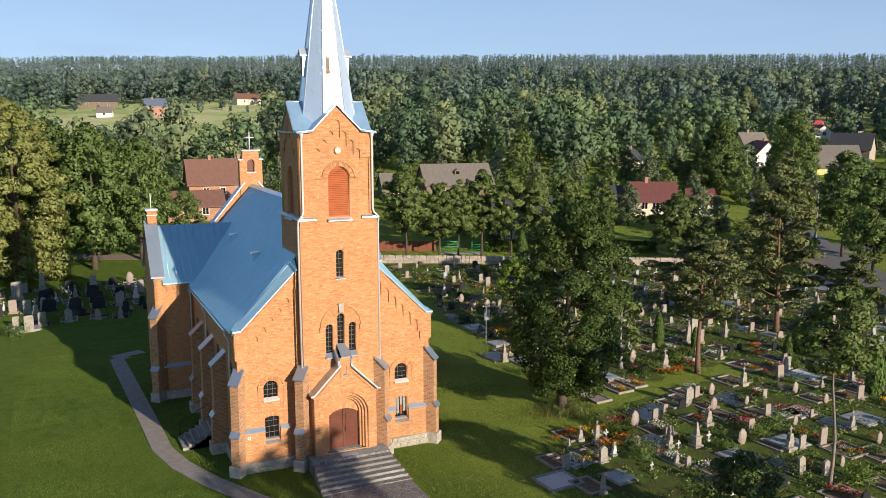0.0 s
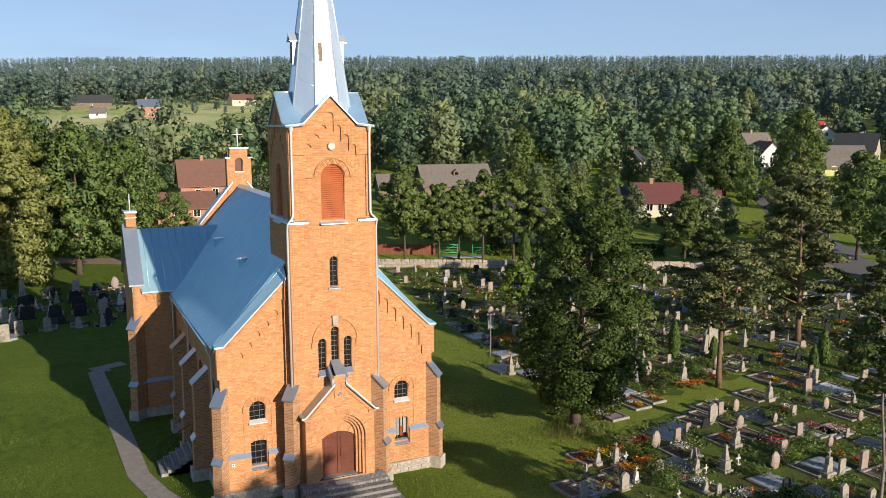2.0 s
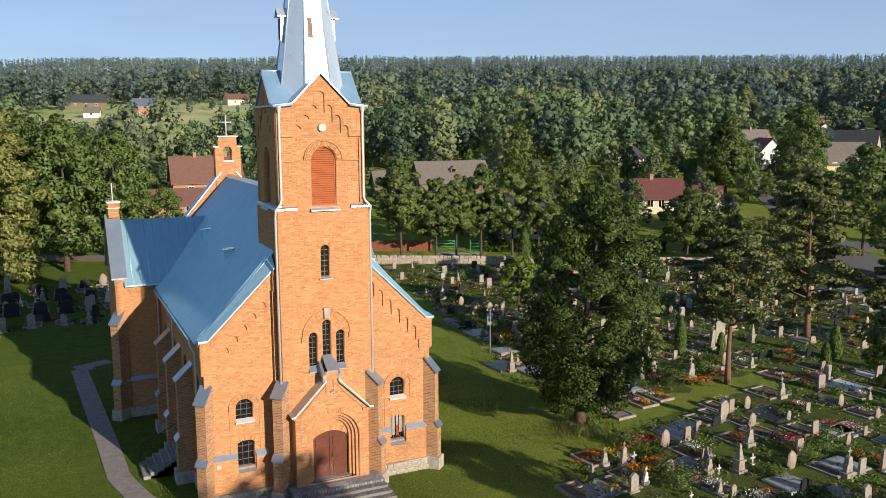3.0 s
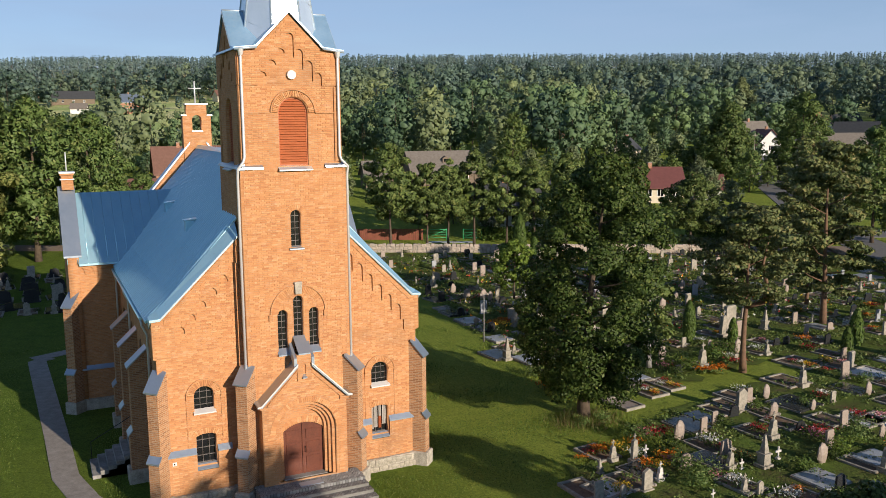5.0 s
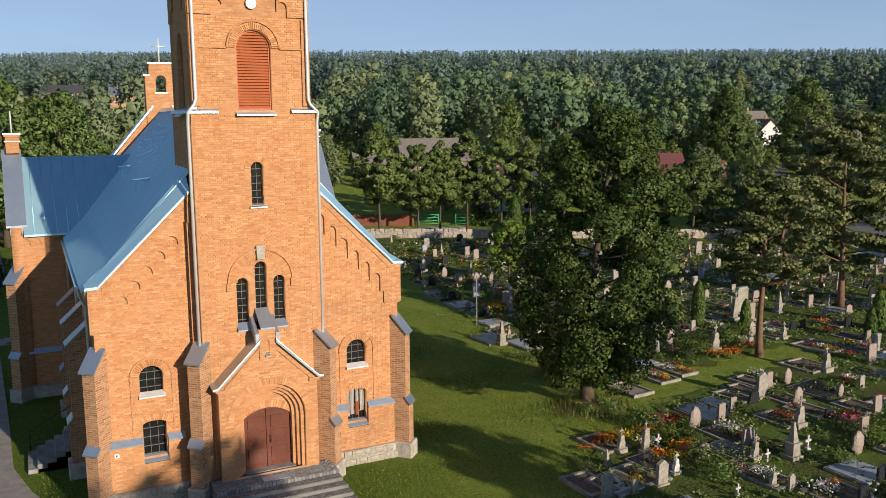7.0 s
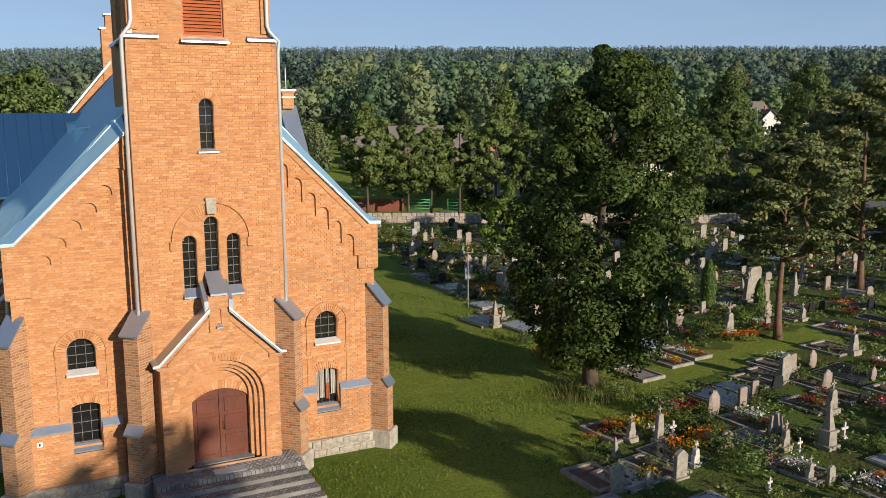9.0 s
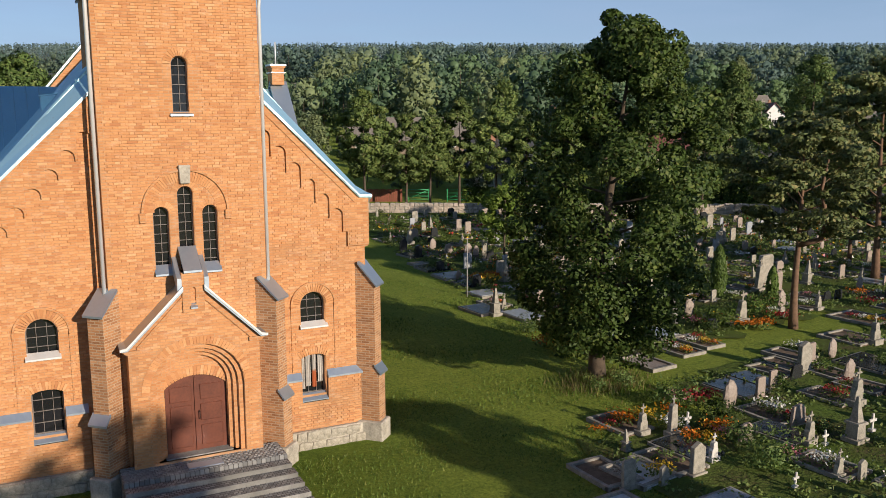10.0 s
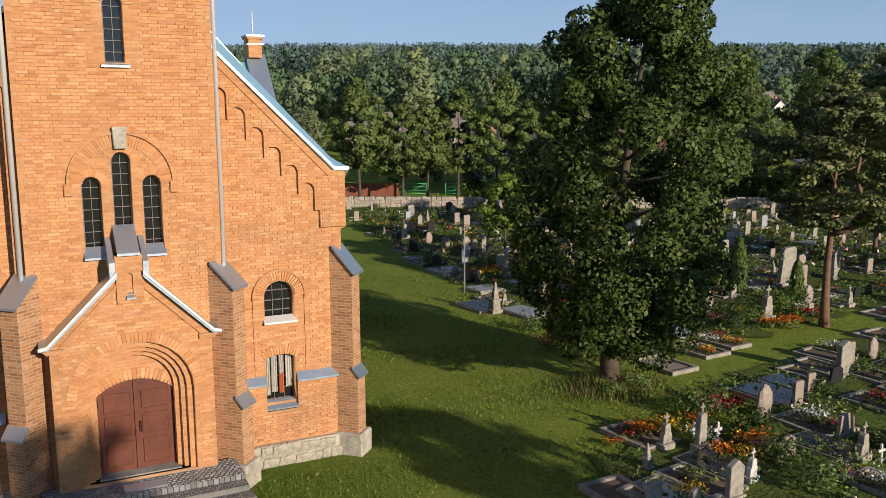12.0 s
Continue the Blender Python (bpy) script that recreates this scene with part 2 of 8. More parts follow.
def sheet_mat(name, low, high, rough, metal, streak=(0.35, 0.40, 0.44), coat=0.0):
    """Painted or bare sheet metal with dull weather streaks."""
    mt, nd, ln, bs = material(name)
    v = coords(nd, ln, (0.6, 0.6, 0.15))
    a = noise_tex(nd, ln, v, 2.2, 5)
    b = noise_tex(nd, ln, coords(nd, ln, 1.0), 9, 4)
    col = ramp(nd, ln, mix(nd, ln, 0.35, a, b), [(0.3, low), (0.7, high)])
    col = mix(nd, ln, ramp(nd, ln, b, [(0.58, (0, 0, 0)), (0.8, (0.35, 0.35, 0.35))]), col, streak)
    ln.new(col, bs.inputs["Base Color"])
    bs.inputs["Metallic"].default_value = metal
    bs.inputs["Coat Weight"].default_value = coat
    bs.inputs["Coat Roughness"].default_value = 0.22
    r = nd.new("ShaderNodeMapRange")
    r.inputs[3].default_value, r.inputs[4].default_value = rough - 0.08, rough + 0.12
    ln.new(b, r.inputs[0])
    ln.new(r.outputs[0], bs.inputs["Roughness"])
    bump(nd, ln, a, bs, 0.15, 0.03)
    return mt


BLUE = sheet_mat("blue_sheet", (0.42, 0.72, 0.84), (0.54, 0.82, 0.92), 0.32, 0.65, coat=0.2)
SPIREBLUE = sheet_mat("pale_blue_sheet", (0.22, 0.40, 0.60), (0.34, 0.52, 0.70), 0.3, 0.45, coat=0.4)
PALEBLUE = sheet_mat("pale_sheet_edges", (0.42, 0.52, 0.62), (0.56, 0.65, 0.72), 0.35, 0.4)
ROUNDEL = sheet_mat("polished_plaque", (0.5, 0.46, 0.42), (0.62, 0.58, 0.54), 0.2, 0.5)
LOGWOOD = speckled("grey_brown_wood", (0.15, 0.10, 0.07), (0.27, 0.19, 0.13), 3.0, 0.8)
FLASH = sheet_mat("grey_blue_flashing", (0.36, 0.44, 0.54), (0.48, 0.55, 0.63), 0.36, 0.75)
ZINC = sheet_mat("bright_zinc", (0.66, 0.76, 0.84), (0.78, 0.86, 0.92), 0.3, 0.65, (0.62, 0.72, 0.8))
PIPE = sheet_mat("zinc_pipe", (0.6, 0.6, 0.6), (0.75, 0.75, 0.74), 0.4, 0.3)
STONE = speckled("field_stone", (0.22, 0.20, 0.165), (0.52, 0.47, 0.39), 3.0, 0.9, relief=0.5)
GRANITE = speckled("grey_granite", (0.16, 0.157, 0.15), (0.40, 0.385, 0.36), 4.0, 0.8, big=(0.13, 0.125, 0.11))
LOUVRE = speckled("orange_painted_wood", (0.36, 0.10, 0.035), (0.48, 0.145, 0.055), 2.0, 0.6)
DOORWOOD = speckled("red_brown_wood", (0.08, 0.021, 0.011), (0.155, 0.043, 0.021), 2.5, 0.45)
IRON = speckled("black_iron", (0.015, 0.015, 0.016), (0.04, 0.04, 0.04), 5, 0.5, metal=0.6)
WHITE = speckled("white_paint", (0.62, 0.61, 0.58), (0.8, 0.79, 0.76), 2.0, 0.6)
def glass_mat(name, tint, rough=0.06):
    mt, nd, ln, bs = material(name)
    v = coords(nd, ln, 1.0)
    bs.inputs["Base Color"].default_value = (*tint, 1)
    bs.inputs["Roughness"].default_value = rough
    bs.inputs["Specular IOR Level"].default_value = 0.8
    bump(nd, ln, noise_tex(nd, ln, v, 3.0, 2), bs, 0.08, 0.02)
    return mt


GLASS = glass_mat("dark_window_glass", (0.012, 0.013, 0.015))


def ground_mat():
    mt, nd, ln, bs = material("grass")
    geo = nd.new("ShaderNodeNewGeometry")
    v = geo.outputs["Position"]
    n1 = noise_tex(nd, ln, v, 0.09, 4)
    n2 = noise_tex(nd, ln, v, 1.3, 5)
    n3 = noise_tex(nd, ln, v, 22.0, 3, 0.7)
    a = ramp(nd, ln, n2, [(0.3, (0.04, 0.086, 0.011)), (0.7, (0.10, 0.17, 0.022))])
    a = mix(nd, ln, ramp(nd, ln, n1, [(0.42, (0, 0, 0)), (0.66, (0.55, 0.55, 0.55))]), a, (0.15, 0.19, 0.032))
    sp = nd.new("ShaderNodeSeparateXYZ")
    ln.new(v, sp.inputs[0])
    dry = nd.new("ShaderNodeMapRange")
    dry.inputs[1].default_value, dry.inputs[2].default_value = 3.0, 9.0
    ln.new(sp.outputs[0], dry.inputs[0])
    a = mix(nd, ln, dry.outputs[0], a, mix(nd, ln, n2, (0.135, 0.205, 0.028), (0.33, 0.36, 0.07)))
    far = nd.new("ShaderNodeMapRange")
    far.inputs[1].default_value, far.inputs[2].default_value = 190, 270
    ln.new(sp.outputs[1], far.inputs[0])
    hay = ramp(nd, ln, noise_tex(nd, ln, v, 0.03, 3), [(0.4, (0.36, 0.46, 0.17)), (0.6, (0.58, 0.58, 0.30))])
    a = mix(nd, ln, ramp(nd, ln, n3, [(0.38, (0, 0, 0)), (0.62, (0.6, 0.6, 0.6))]), a, (0.16, 0.22, 0.036))
    a = mix(nd, ln, far.outputs[0], a, hay)
    n4 = noise_tex(nd, ln, v, 7.0, 6, 0.8)
    a = mix(nd, ln, 1.0, a, ramp(nd, ln, n4, [(0.36, (0.55, 0.6, 0.55)), (0.64, (1.3, 1.25, 1.2))]), "MULTIPLY")
    ln.new(a, bs.inputs["Base Color"])
    bs.inputs["Roughness"].default_value = 1.0
    bs.inputs["Specular IOR Level"].default_value = 0.1
    bump(nd, ln, mix(nd, ln, 0.6, n2, n3), bs, 0.9, 0.12)
    return mt


GRASS = ground_mat()


def leaf_mat(name, low, high, warm=None, through=0.35, rough=0.55, stand=0.0):
    """Leaves: each its own tone, letting some light through."""
    mt, nd, ln, bs = material(name)
    geo = nd.new("ShaderNodeNewGeometry")
    col = ramp(nd, ln, geo.outputs["Random Per Island"], [(0.0, low), (0.75, high), (1.0, warm or high)])
    info = nd.new("ShaderNodeObjectInfo")
    if stand:
        n = noise_tex(nd, ln, geo.outputs["Position"], stand, 2)
        col = mix(nd, ln, ramp(nd, ln, n, [(0.38, (0, 0, 0)), (0.62, (1, 1, 1))]), mix(nd, ln, 1.0, col, (0.75, 0.78, 0.82), "MULTIPLY"), mix(nd, ln, 1.0, col, (1.22, 1.16, 1.0), "MULTIPLY"))
    hue = nd.new("ShaderNodeHueSaturation")
    mr = nd.new("ShaderNodeMapRange")
    mr.inputs[3].default_value, mr.inputs[4].default_value = 0.8, 1.22
    ln.new(info.outputs["Random"], mr.inputs[0])
    ln.new(mr.outputs[0], hue.inputs["Value"])
    ln.new(col, hue.inputs["Color"])
    col = hue.outputs[0]
    ln.new(col, bs.inputs["Base Color"])
    bs.inputs["Roughness"].default_value = rough
    bs.inputs["Specular IOR Level"].default_value = 0.25
    tr = nd.new("ShaderNodeBsdfTranslucent")
    ln.new(col, tr.inputs[0])
    sh = nd.new("ShaderNodeMixShader")
    sh.inputs[0].default_value = through
    ln.new(bs.outputs[0], sh.inputs[1])
    ln.new(tr.outputs[0], sh.inputs[2])
    ln.new(sh.outputs[0], nd["Material Output"].inputs[0])
    return mt


LEAF_DARK = leaf_mat("lime_leaves", (0.026, 0.048, 0.01), (0.068, 0.109, 0.022), (0.135, 0.161, 0.042), 0.28)
LEAF_MID = leaf_mat("maple_leaves", (0.08, 0.125, 0.034), (0.16, 0.22, 0.06), (0.24, 0.265, 0.085), 0.28)
LEAF_FULL = leaf_mat("oak_leaves", (0.065, 0.11, 0.03), (0.135, 0.2, 0.056), (0.2, 0.23, 0.075), 0.28)
LEAF_YEL = leaf_mat("yellowing_leaves", (0.16, 0.19, 0.058), (0.29, 0.32, 0.10), (0.36, 0.35, 0.13))
LEAF_BRIGHT = leaf_mat("fresh_leaves", (0.07, 0.12, 0.02), (0.15, 0.22, 0.035), (0.2, 0.26, 0.05))
NEEDLE = leaf_mat("pine_needles", (0.085, 0.12, 0.04), (0.19, 0.225, 0.08), (0.28, 0.24, 0.09), 0.15)
THUJA = leaf_mat("thuja_scales", (0.045, 0.085, 0.016), (0.10, 0.155, 0.03), None, 0.2)
# far woodland: distance haze is put into these leaf colours as extra blue
HAZED_LEAF = leaf_mat("hazed_leaves", (0.092, 0.143, 0.119), (0.114, 0.178, 0.149), (0.133, 0.206, 0.172), 0.2, stand=0.04)
HAZED_LEAF_B = leaf_mat("hazed_pale_leaves", (0.121, 0.165, 0.109), (0.151, 0.207, 0.136), (0.174, 0.238, 0.157), 0.2, stand=0.04)
HAZED_LEAF_C = leaf_mat("hazed_deep_leaves", (0.055, 0.091, 0.072), (0.068, 0.114, 0.09), (0.078, 0.131, 0.103), 0.2, stand=0.04)
# greyer horizon pines, the haze over them painted into the needle colour
HAZED_PINE_B = leaf_mat("hazed_grey_needles", (0.099, 0.141, 0.14), (0.123, 0.176, 0.175), (0.142, 0.202, 0.201), 0.1, stand=0.02)
# nearer woods: green leaves with a little haze blue mixed into the colour
WOOD_LEAF = leaf_mat("alder_leaves", (0.087, 0.137, 0.066), (0.109, 0.171, 0.082), (0.125, 0.198, 0.094), 0.2, stand=0.06)
WOOD_LEAF_B = leaf_mat("willow_leaves", (0.122, 0.155, 0.079), (0.152, 0.194, 0.098), (0.175, 0.223, 0.113), 0.2, stand=0.06)
WOOD_LEAF_C = leaf_mat("ash_leaves", (0.066, 0.109, 0.058), (0.081, 0.136, 0.074), (0.095, 0.157, 0.084), 0.2, stand=0.06)
# horizon pines, blued in the base colour for haze
HAZED_PINE = leaf_mat("hazed_needles", (0.081, 0.123, 0.125), (0.102, 0.154, 0.157), (0.118, 0.177, 0.18), 0.1, stand=0.02)
BARK = speckled("grey_brown_bark", (0.045, 0.032, 0.022), (0.125, 0.092, 0.062), 4.0, 0.95, relief=0.7)
PALEBARK = speckled("pale_grey_bark", (0.12, 0.10, 0.08), (0.30, 0.26, 0.21), 4.0, 0.95, relief=0.7)
PINE_BARK = speckled("orange_pine_bark", (0.085, 0.05, 0.032), (0.22, 0.13, 0.078), 4.0, 0.95, relief=0.7)

# ---- ground ----
RISE_S = np.array([-2000, 45, 60, 100, 150, 200, 300, 400, 600, 900, 1300, 1800, 2600, 4000], float)
RISE_Z = np.array([0, 0, 0.2, 2.2, 5.0, 7.8, 14, 21, 38, 64, 96, 112, 112, 100], float)


def level(x, y):
    """Height of the ground: level round the church, rising gently to the wooded far slope."""
    s = 0.42 * np.asarray(x, float) + 0.91 * np.asarray(y, float)
    z = sum(np.interp(s + d, RISE_S, RISE_Z) for d in (-14, -7, 0, 7, 14)) / 5
    return np.where(s < 46, 0.0, z + np.clip((s - 90) / 200, 0, 1) * (0.9 * np.sin(np.asarray(x) * 0.021) + 0.7 * np.sin(np.asarray(y) * 0.017 + 1)))


def build_ground():
    xs = np.unique(np.concatenate([np.arange(-60, 121, 3.0), np.arange(-400, 601, 20.0), np.linspace(-3200, 4200, 75)]))
    ys = np.unique(np.concatenate([np.arange(-60, 121, 3.0), np.arange(-200, 801, 20.0), np.linspace(-2500, 3800, 64)]))
    X, Y = np.meshgrid(xs, ys)
    Z = level(X, Y)
    near = np.clip(1 - np.hypot(X - 8, Y - 10) / 60, 0, 1)
    Z = Z - 0.02 * near * (np.sin(X * 1.1) + np.sin(Y * 0.9))
    n, m_ = len(xs), len(ys)
    verts = np.stack([X, Y, Z], -1).reshape(-1, 3)
    faces = [(j * n + i, j * n + i + 1, (j + 1) * n + i + 1, (j + 1) * n + i) for j in range(m_ - 1) for i in range(n - 1)]
    tagged(obj("ground", raw("ground", verts, faces, GRASS, True)), "mown green lawn passing into meadows and fields", "ground", kind="structure")


build_ground()

# ---- church ----
def cobble_mat():
    mt, nd, ln, bs = material("worn_setts")
    geo = nd.new("ShaderNodeNewGeometry")
    br = nd.new("ShaderNodeTexBrick")
    ln.new(geo.outputs["Position"], br.inputs["Vector"])
    for k, v in (("Scale", 1.0), ("Brick Width", 0.13), ("Row Height", 0.105), ("Mortar Size", 0.012), ("Mortar Smooth", 0.4)):
        br.inputs[k].default_value = v
    br.inputs["Color1"].default_value = (0.13, 0.13, 0.13, 1)
    br.inputs["Color2"].default_value = (0.30, 0.295, 0.285, 1)
    br.inputs["Mortar"].default_value = (0.055, 0.05, 0.045, 1)
    n = noise_tex(nd, ln, geo.outputs["Position"], 2.0, 5)
    c = mix(nd, ln, ramp(nd, ln, n, [(0.45, (0, 0, 0)), (0.75, (0.6, 0.6, 0.6))]), br.outputs["Color"], (0.12, 0.105, 0.09))
    ln.new(c, bs.inputs["Base Color"])
    bs.inputs["Roughness"].default_value = 0.85
    inv = nd.new("ShaderNodeMath")
    inv.operation = "SUBTRACT"
    inv.inputs[0].default_value = 1.0
    ln.new(br.outputs["Fac"], inv.inputs[1])
    bump(nd, ln, inv.outputs[0], bs, 0.7, 0.015)
    return mt


COBBLE = cobble_mat()
BARS = speckled("dull_grey_bars", (0.10, 0.085, 0.075), (0.19, 0.17, 0.15), 4.0, 0.6)
church = thing("church", "orange brick parish church with blue sheet-metal roofs and bright zinc spire", "church")
HALF, FRONT, BACK = 5.5, 0.65, 21.6      # nave
TW = 2.19                                # half the tower's width, lower stage
TWL = 2.09                               # the same on the left of the door's middle
TD, TC = 3.85, 1.9                       # the tower's depth and the middle of it
SPRING, RIDGE, SLOPE = 7.75, 14.0, 6.25 / 5.7


def at_wall(me_or_bm, m):
    if isinstance(me_or_bm, bpy.types.Mesh):
        me_or_bm.transform(m)
    else:
        bmesh.ops.transform(me_or_bm, matrix=m, verts=me_or_bm.verts[:])
    return me_or_bm


def joined(name, bms):
    """One mesh from several bmeshes or meshes."""
    out = bmesh.new()
    for b in bms:
        if isinstance(b, bpy.types.Mesh):
            out.from_mesh(b)
            bpy.data.meshes.remove(b)
        else:
            me = bpy.data.meshes.new("tmp")
            b.to_mesh(me)
            b.free()
            out.from_mesh(me)
            bpy.data.meshes.remove(me)
    me = bpy.data.meshes.new(name)
    out.to_mesh(me)
    out.free()
    return me


VBLOCK = {}


def voussoirs(parent, cx, cz, r, depth_y, y, count, a0=0.0, a1=180.0, length=0.26, gap=0.014, rise=1.0, m=None):
    """Single wedge bricks standing round an arch, their fronts a little proud of the wall at y."""
    step = (a1 - a0) / count
    key = (round(r, 3), round(length, 3), round(step, 3), depth_y)
    if key not in VBLOCK:
        w0, w1 = r * radians(step) - gap, (r + length) * radians(step) - gap
        VBLOCK[key] = raw("brick", [(p[0], q, p[1]) for q in (0, depth_y) for p in ((-w0 / 2, 0), (w0 / 2, 0), (w1 / 2, length), (-w1 / 2, length))],
                          [(0, 1, 2, 3), (7, 6, 5, 4), (0, 4, 5, 1), (1, 5, 6, 2), (2, 6, 7, 3), (3, 7, 4, 0)], VOUSSOIR)
    for i in range(count):
        a = radians(a0 + (i + 0.5) * step)
        loc = pose(cx + r * math.cos(a), y, cz + rise * r * math.sin(a), 0, 90 - math.degrees(a), 0)
        obj("brick", VBLOCK[key], None, parent, m=(m @ loc) if m is not None else loc)


def glazed(parent, cx, half, z0, spring, y, rows, cols, rise=None, bars=WHITE, label="", thick=0.014):
    """A metal-framed window: dark pane, frame and glazing bars, as one part with its own pieces."""
    w = part("window", slab("window", arched(cx, half, z0, spring, rise), [arched(cx, half - 0.035, z0 + 0.04, spring, (half if rise is None else rise) - 0.035)], 0.06, pose(0, y - 0.03, 0)), bars, parent, label)
    part("pane", slab("pane", arched(cx, half - 0.01, z0, spring, rise), [], 0.012, pose(0, y + 0.02, 0)), GLASS, w)
    top = spring + (half if rise is None else rise)
    for i in range(1, rows):
        z = z0 + (top - z0) * i / rows
        hw = half
        if z > spring:
            rr = half if rise is None else rise
            hw = half * math.sqrt(max(0.02, 1 - ((z - spring) / rr) ** 2))
        part("glazing_bar", box(cx - hw + 0.01, cx + hw - 0.01, y - 0.022, y + 0.018, z - thick / 2, z + thick / 2), bars, w)
    for i in range(1, cols):
        x = cx - half + 2 * half * i / cols
        part("glazing_bar", box(x - thick / 2, x + thick / 2, y - 0.02, y + 0.018, z0 + 0.02, top - 0.04 - (0 if cols == 2 else 0.1)), BARS, w)
    return w


def sill(parent, x0, x1, y, z, out=0.16, drop=0.14, mat=None):
    """A sloping sheet-metal sill with a turned-down edge."""
    part("sill", prism([(y + 0.12, z + 0.03), (y - out, z - drop), (y - out, z - drop - 0.05), (y - out + 0.02, z - drop - 0.05), (y + 0.12, z - 0.02)], x0, x1, "x"), mat or FLASH, parent)


# --- the two halves of the front gable wall
def VERGE(x):
    return 7.78 + max(0.0, 5.3 - x) * 0.985


PANELS = []


def gable_side(sg):
    nave_w = part("gable_wall", slab("gable_wall", [(sg * x, z) for x, z in [(1.9, 0), (HALF, 0), (HALF, 6.2), (HALF + 0.12, 6.24), (HALF + 0.12, 7.76), (5.3, 7.78), (1.9, VERGE(1.9))]],
                  [arched(sg * 3.77, 0.40, 3.87, 4.53), arched(sg * 3.75, 0.40, 1.66, 2.86, 0.1)], 0.55, pose(0, FRONT, 0)), BRICK, church)
    # stepped arcade under the coping: proud plate with round-headed notches
    lows = [(2.19, 2.60, 9.62), (2.64, 3.05, 9.14), (3.08, 3.49, 8.65), (3.52, 3.92, 8.17), (3.95, 4.35, 7.70), (4.38, 4.78, 7.22)]
    poly = [(5.3, 7.78), (HALF + 0.12, 7.76), (HALF + 0.12, 6.28), (4.92, 6.28), (4.92, 6.74), (4.78, 6.74)]
    for x0, x1, zs in lows[::-1]:
        c, r = (x0 + x1) / 2, (x1 - x0) / 2
        if poly[-1][0] > x1 + 0.001:
            poly.append((x1, poly[-1][1]))
        poly += arc(c, zs + 0.05, r, 0, 180, 8)
        poly.append((x0, zs - 0.03))
    poly.append((2.19, 9.59))
    poly += [(2.19, VERGE(2.19) + 0.0)]
    wins = [arched(sg * 3.77, 0.68, 3.7, 4.53), arched(sg * 3.75, 0.43, 1.45, 2.86, 0.1)]
    fr = [(sg * x, z) for x, z in poly]
    PANELS.append(("gable_wall", [(sg * x, z) for x, z in [(2.2, 2.47), (HALF, 2.47), (HALF, 6.2), (HALF + 0.12, 6.24), (HALF + 0.12, 7.76), (5.3, 7.78), (2.2, VERGE(2.2))]], wins + [fr], FRONT))
    PANELS.append(("frieze", fr, [], FRONT - 0.085))
    PANELS.append(("string_wall", [(sg * 2.75, 0.6), (sg * 5.45, 0.6), (sg * 5.45, 2.18), (sg * 2.75, 2.18)], wins, FRONT - 0.1))
    part("frieze", slab("frieze", [(sg * x, z) for x, z in poly], [], 0.09, pose(0, FRONT - 0.085, 0)), BRICK, church)
    # verge: sheet rising from the low front edge to the roof behind
    lowf = [(2.19, VERGE(2.19)), (5.3, 7.78), (HALF + 0.2, 7.76)]
    highb = [(2.19, VERGE(2.19) + 0.56), (5.36, 8.1), (HALF + 0.2, 7.9)]
    verts = [(sg * x, FRONT - 0.17, z) for x, z in lowf] + [(sg * x, FRONT - 0.17, z + 0.1) for x, z in lowf] + [(sg * x, FRONT + 0.34, z) for x, z in highb] + [(sg * x, FRONT + 0.34, z - 0.5) for x, z in highb]
    fs = []
    for o, q in ((0, 3), (3, 6), (6, 9)):
        fs += [(o, o + 1, q + 1, q), (o + 1, o + 2, q + 2, q + 1)]
    fs += [(9, 10, 1, 0), (10, 11, 2, 1), (0, 3, 6, 9), (2, 5, 8, 11)]
    part("coping", raw("coping", verts, fs), BLUE, church, "blue sheet-metal gable verge")
    part("drip_edge", prism([(sg * x, z) for x, z in [(2.19, VERGE(2.19) + 0.03), (5.3, 7.81), (HALF + 0.21, 7.79), (HALF + 0.21, 7.84), (5.32, 7.86), (2.19, VERGE(2.19) + 0.09)]], FRONT - 0.195, FRONT - 0.173), PALEBLUE, church)
    part("raking_course", prism([(sg * x, z) for x, z in [(2.19, VERGE(2.19) - 0.27), (5.16, 7.62), (5.16, 7.78), (2.19, VERGE(2.19) - 0.02)]], FRONT - 0.125, FRONT - 0.08), BRICK, church)
    # windows
    glazed(church, sg * 3.77, 0.40, 3.87, 4.53, FRONT + 0.22, 4, 3, bars=BARS, label="small arched window with dull metal glazing bars")
    glazed(church, sg * 3.75, 0.40, 1.66, 2.86, FRONT + 0.26, 4, 3, 0.1, bars=BARS, label="low barred window in the thick brick wall")
    sill(church, sg * 3.77 - 0.44, sg * 3.77 + 0.44, FRONT, 3.97, 0.12, 0.1, PIPE)
    sill(church, sg * 3.75 - 0.42, sg * 3.75 + 0.42, FRONT, 1.68, 0.1, 0.16)
    voussoirs(church, sg * 3.77, 4.53, 0.42, 0.2, FRONT - 0.035, 24, length=0.24)
    voussoirs(church, sg * 3.75, 2.2, 0.78, 0.15, FRONT - 0.03, 13, 58, 122, length=0.22)
    # hood moulding and panel edges
    hood = arc(sg * 3.77, 4.53, 0.72, -5, 185, 20) + arc(sg * 3.77, 4.53, 0.665, 185, -5, 20)
    part("hood_mould", slab("hood_mould", hood, [], 0.1, pose(0, FRONT - 0.07, 0)), BRICK, church)
    for k in (-1, 1):
        x = sg * 3.77 + k * 0.685
        part("panel_edge", box(x - 0.025, x + 0.025, FRONT - 0.03, FRONT + 0.05, 2.45, 4.5), BRICK, church)
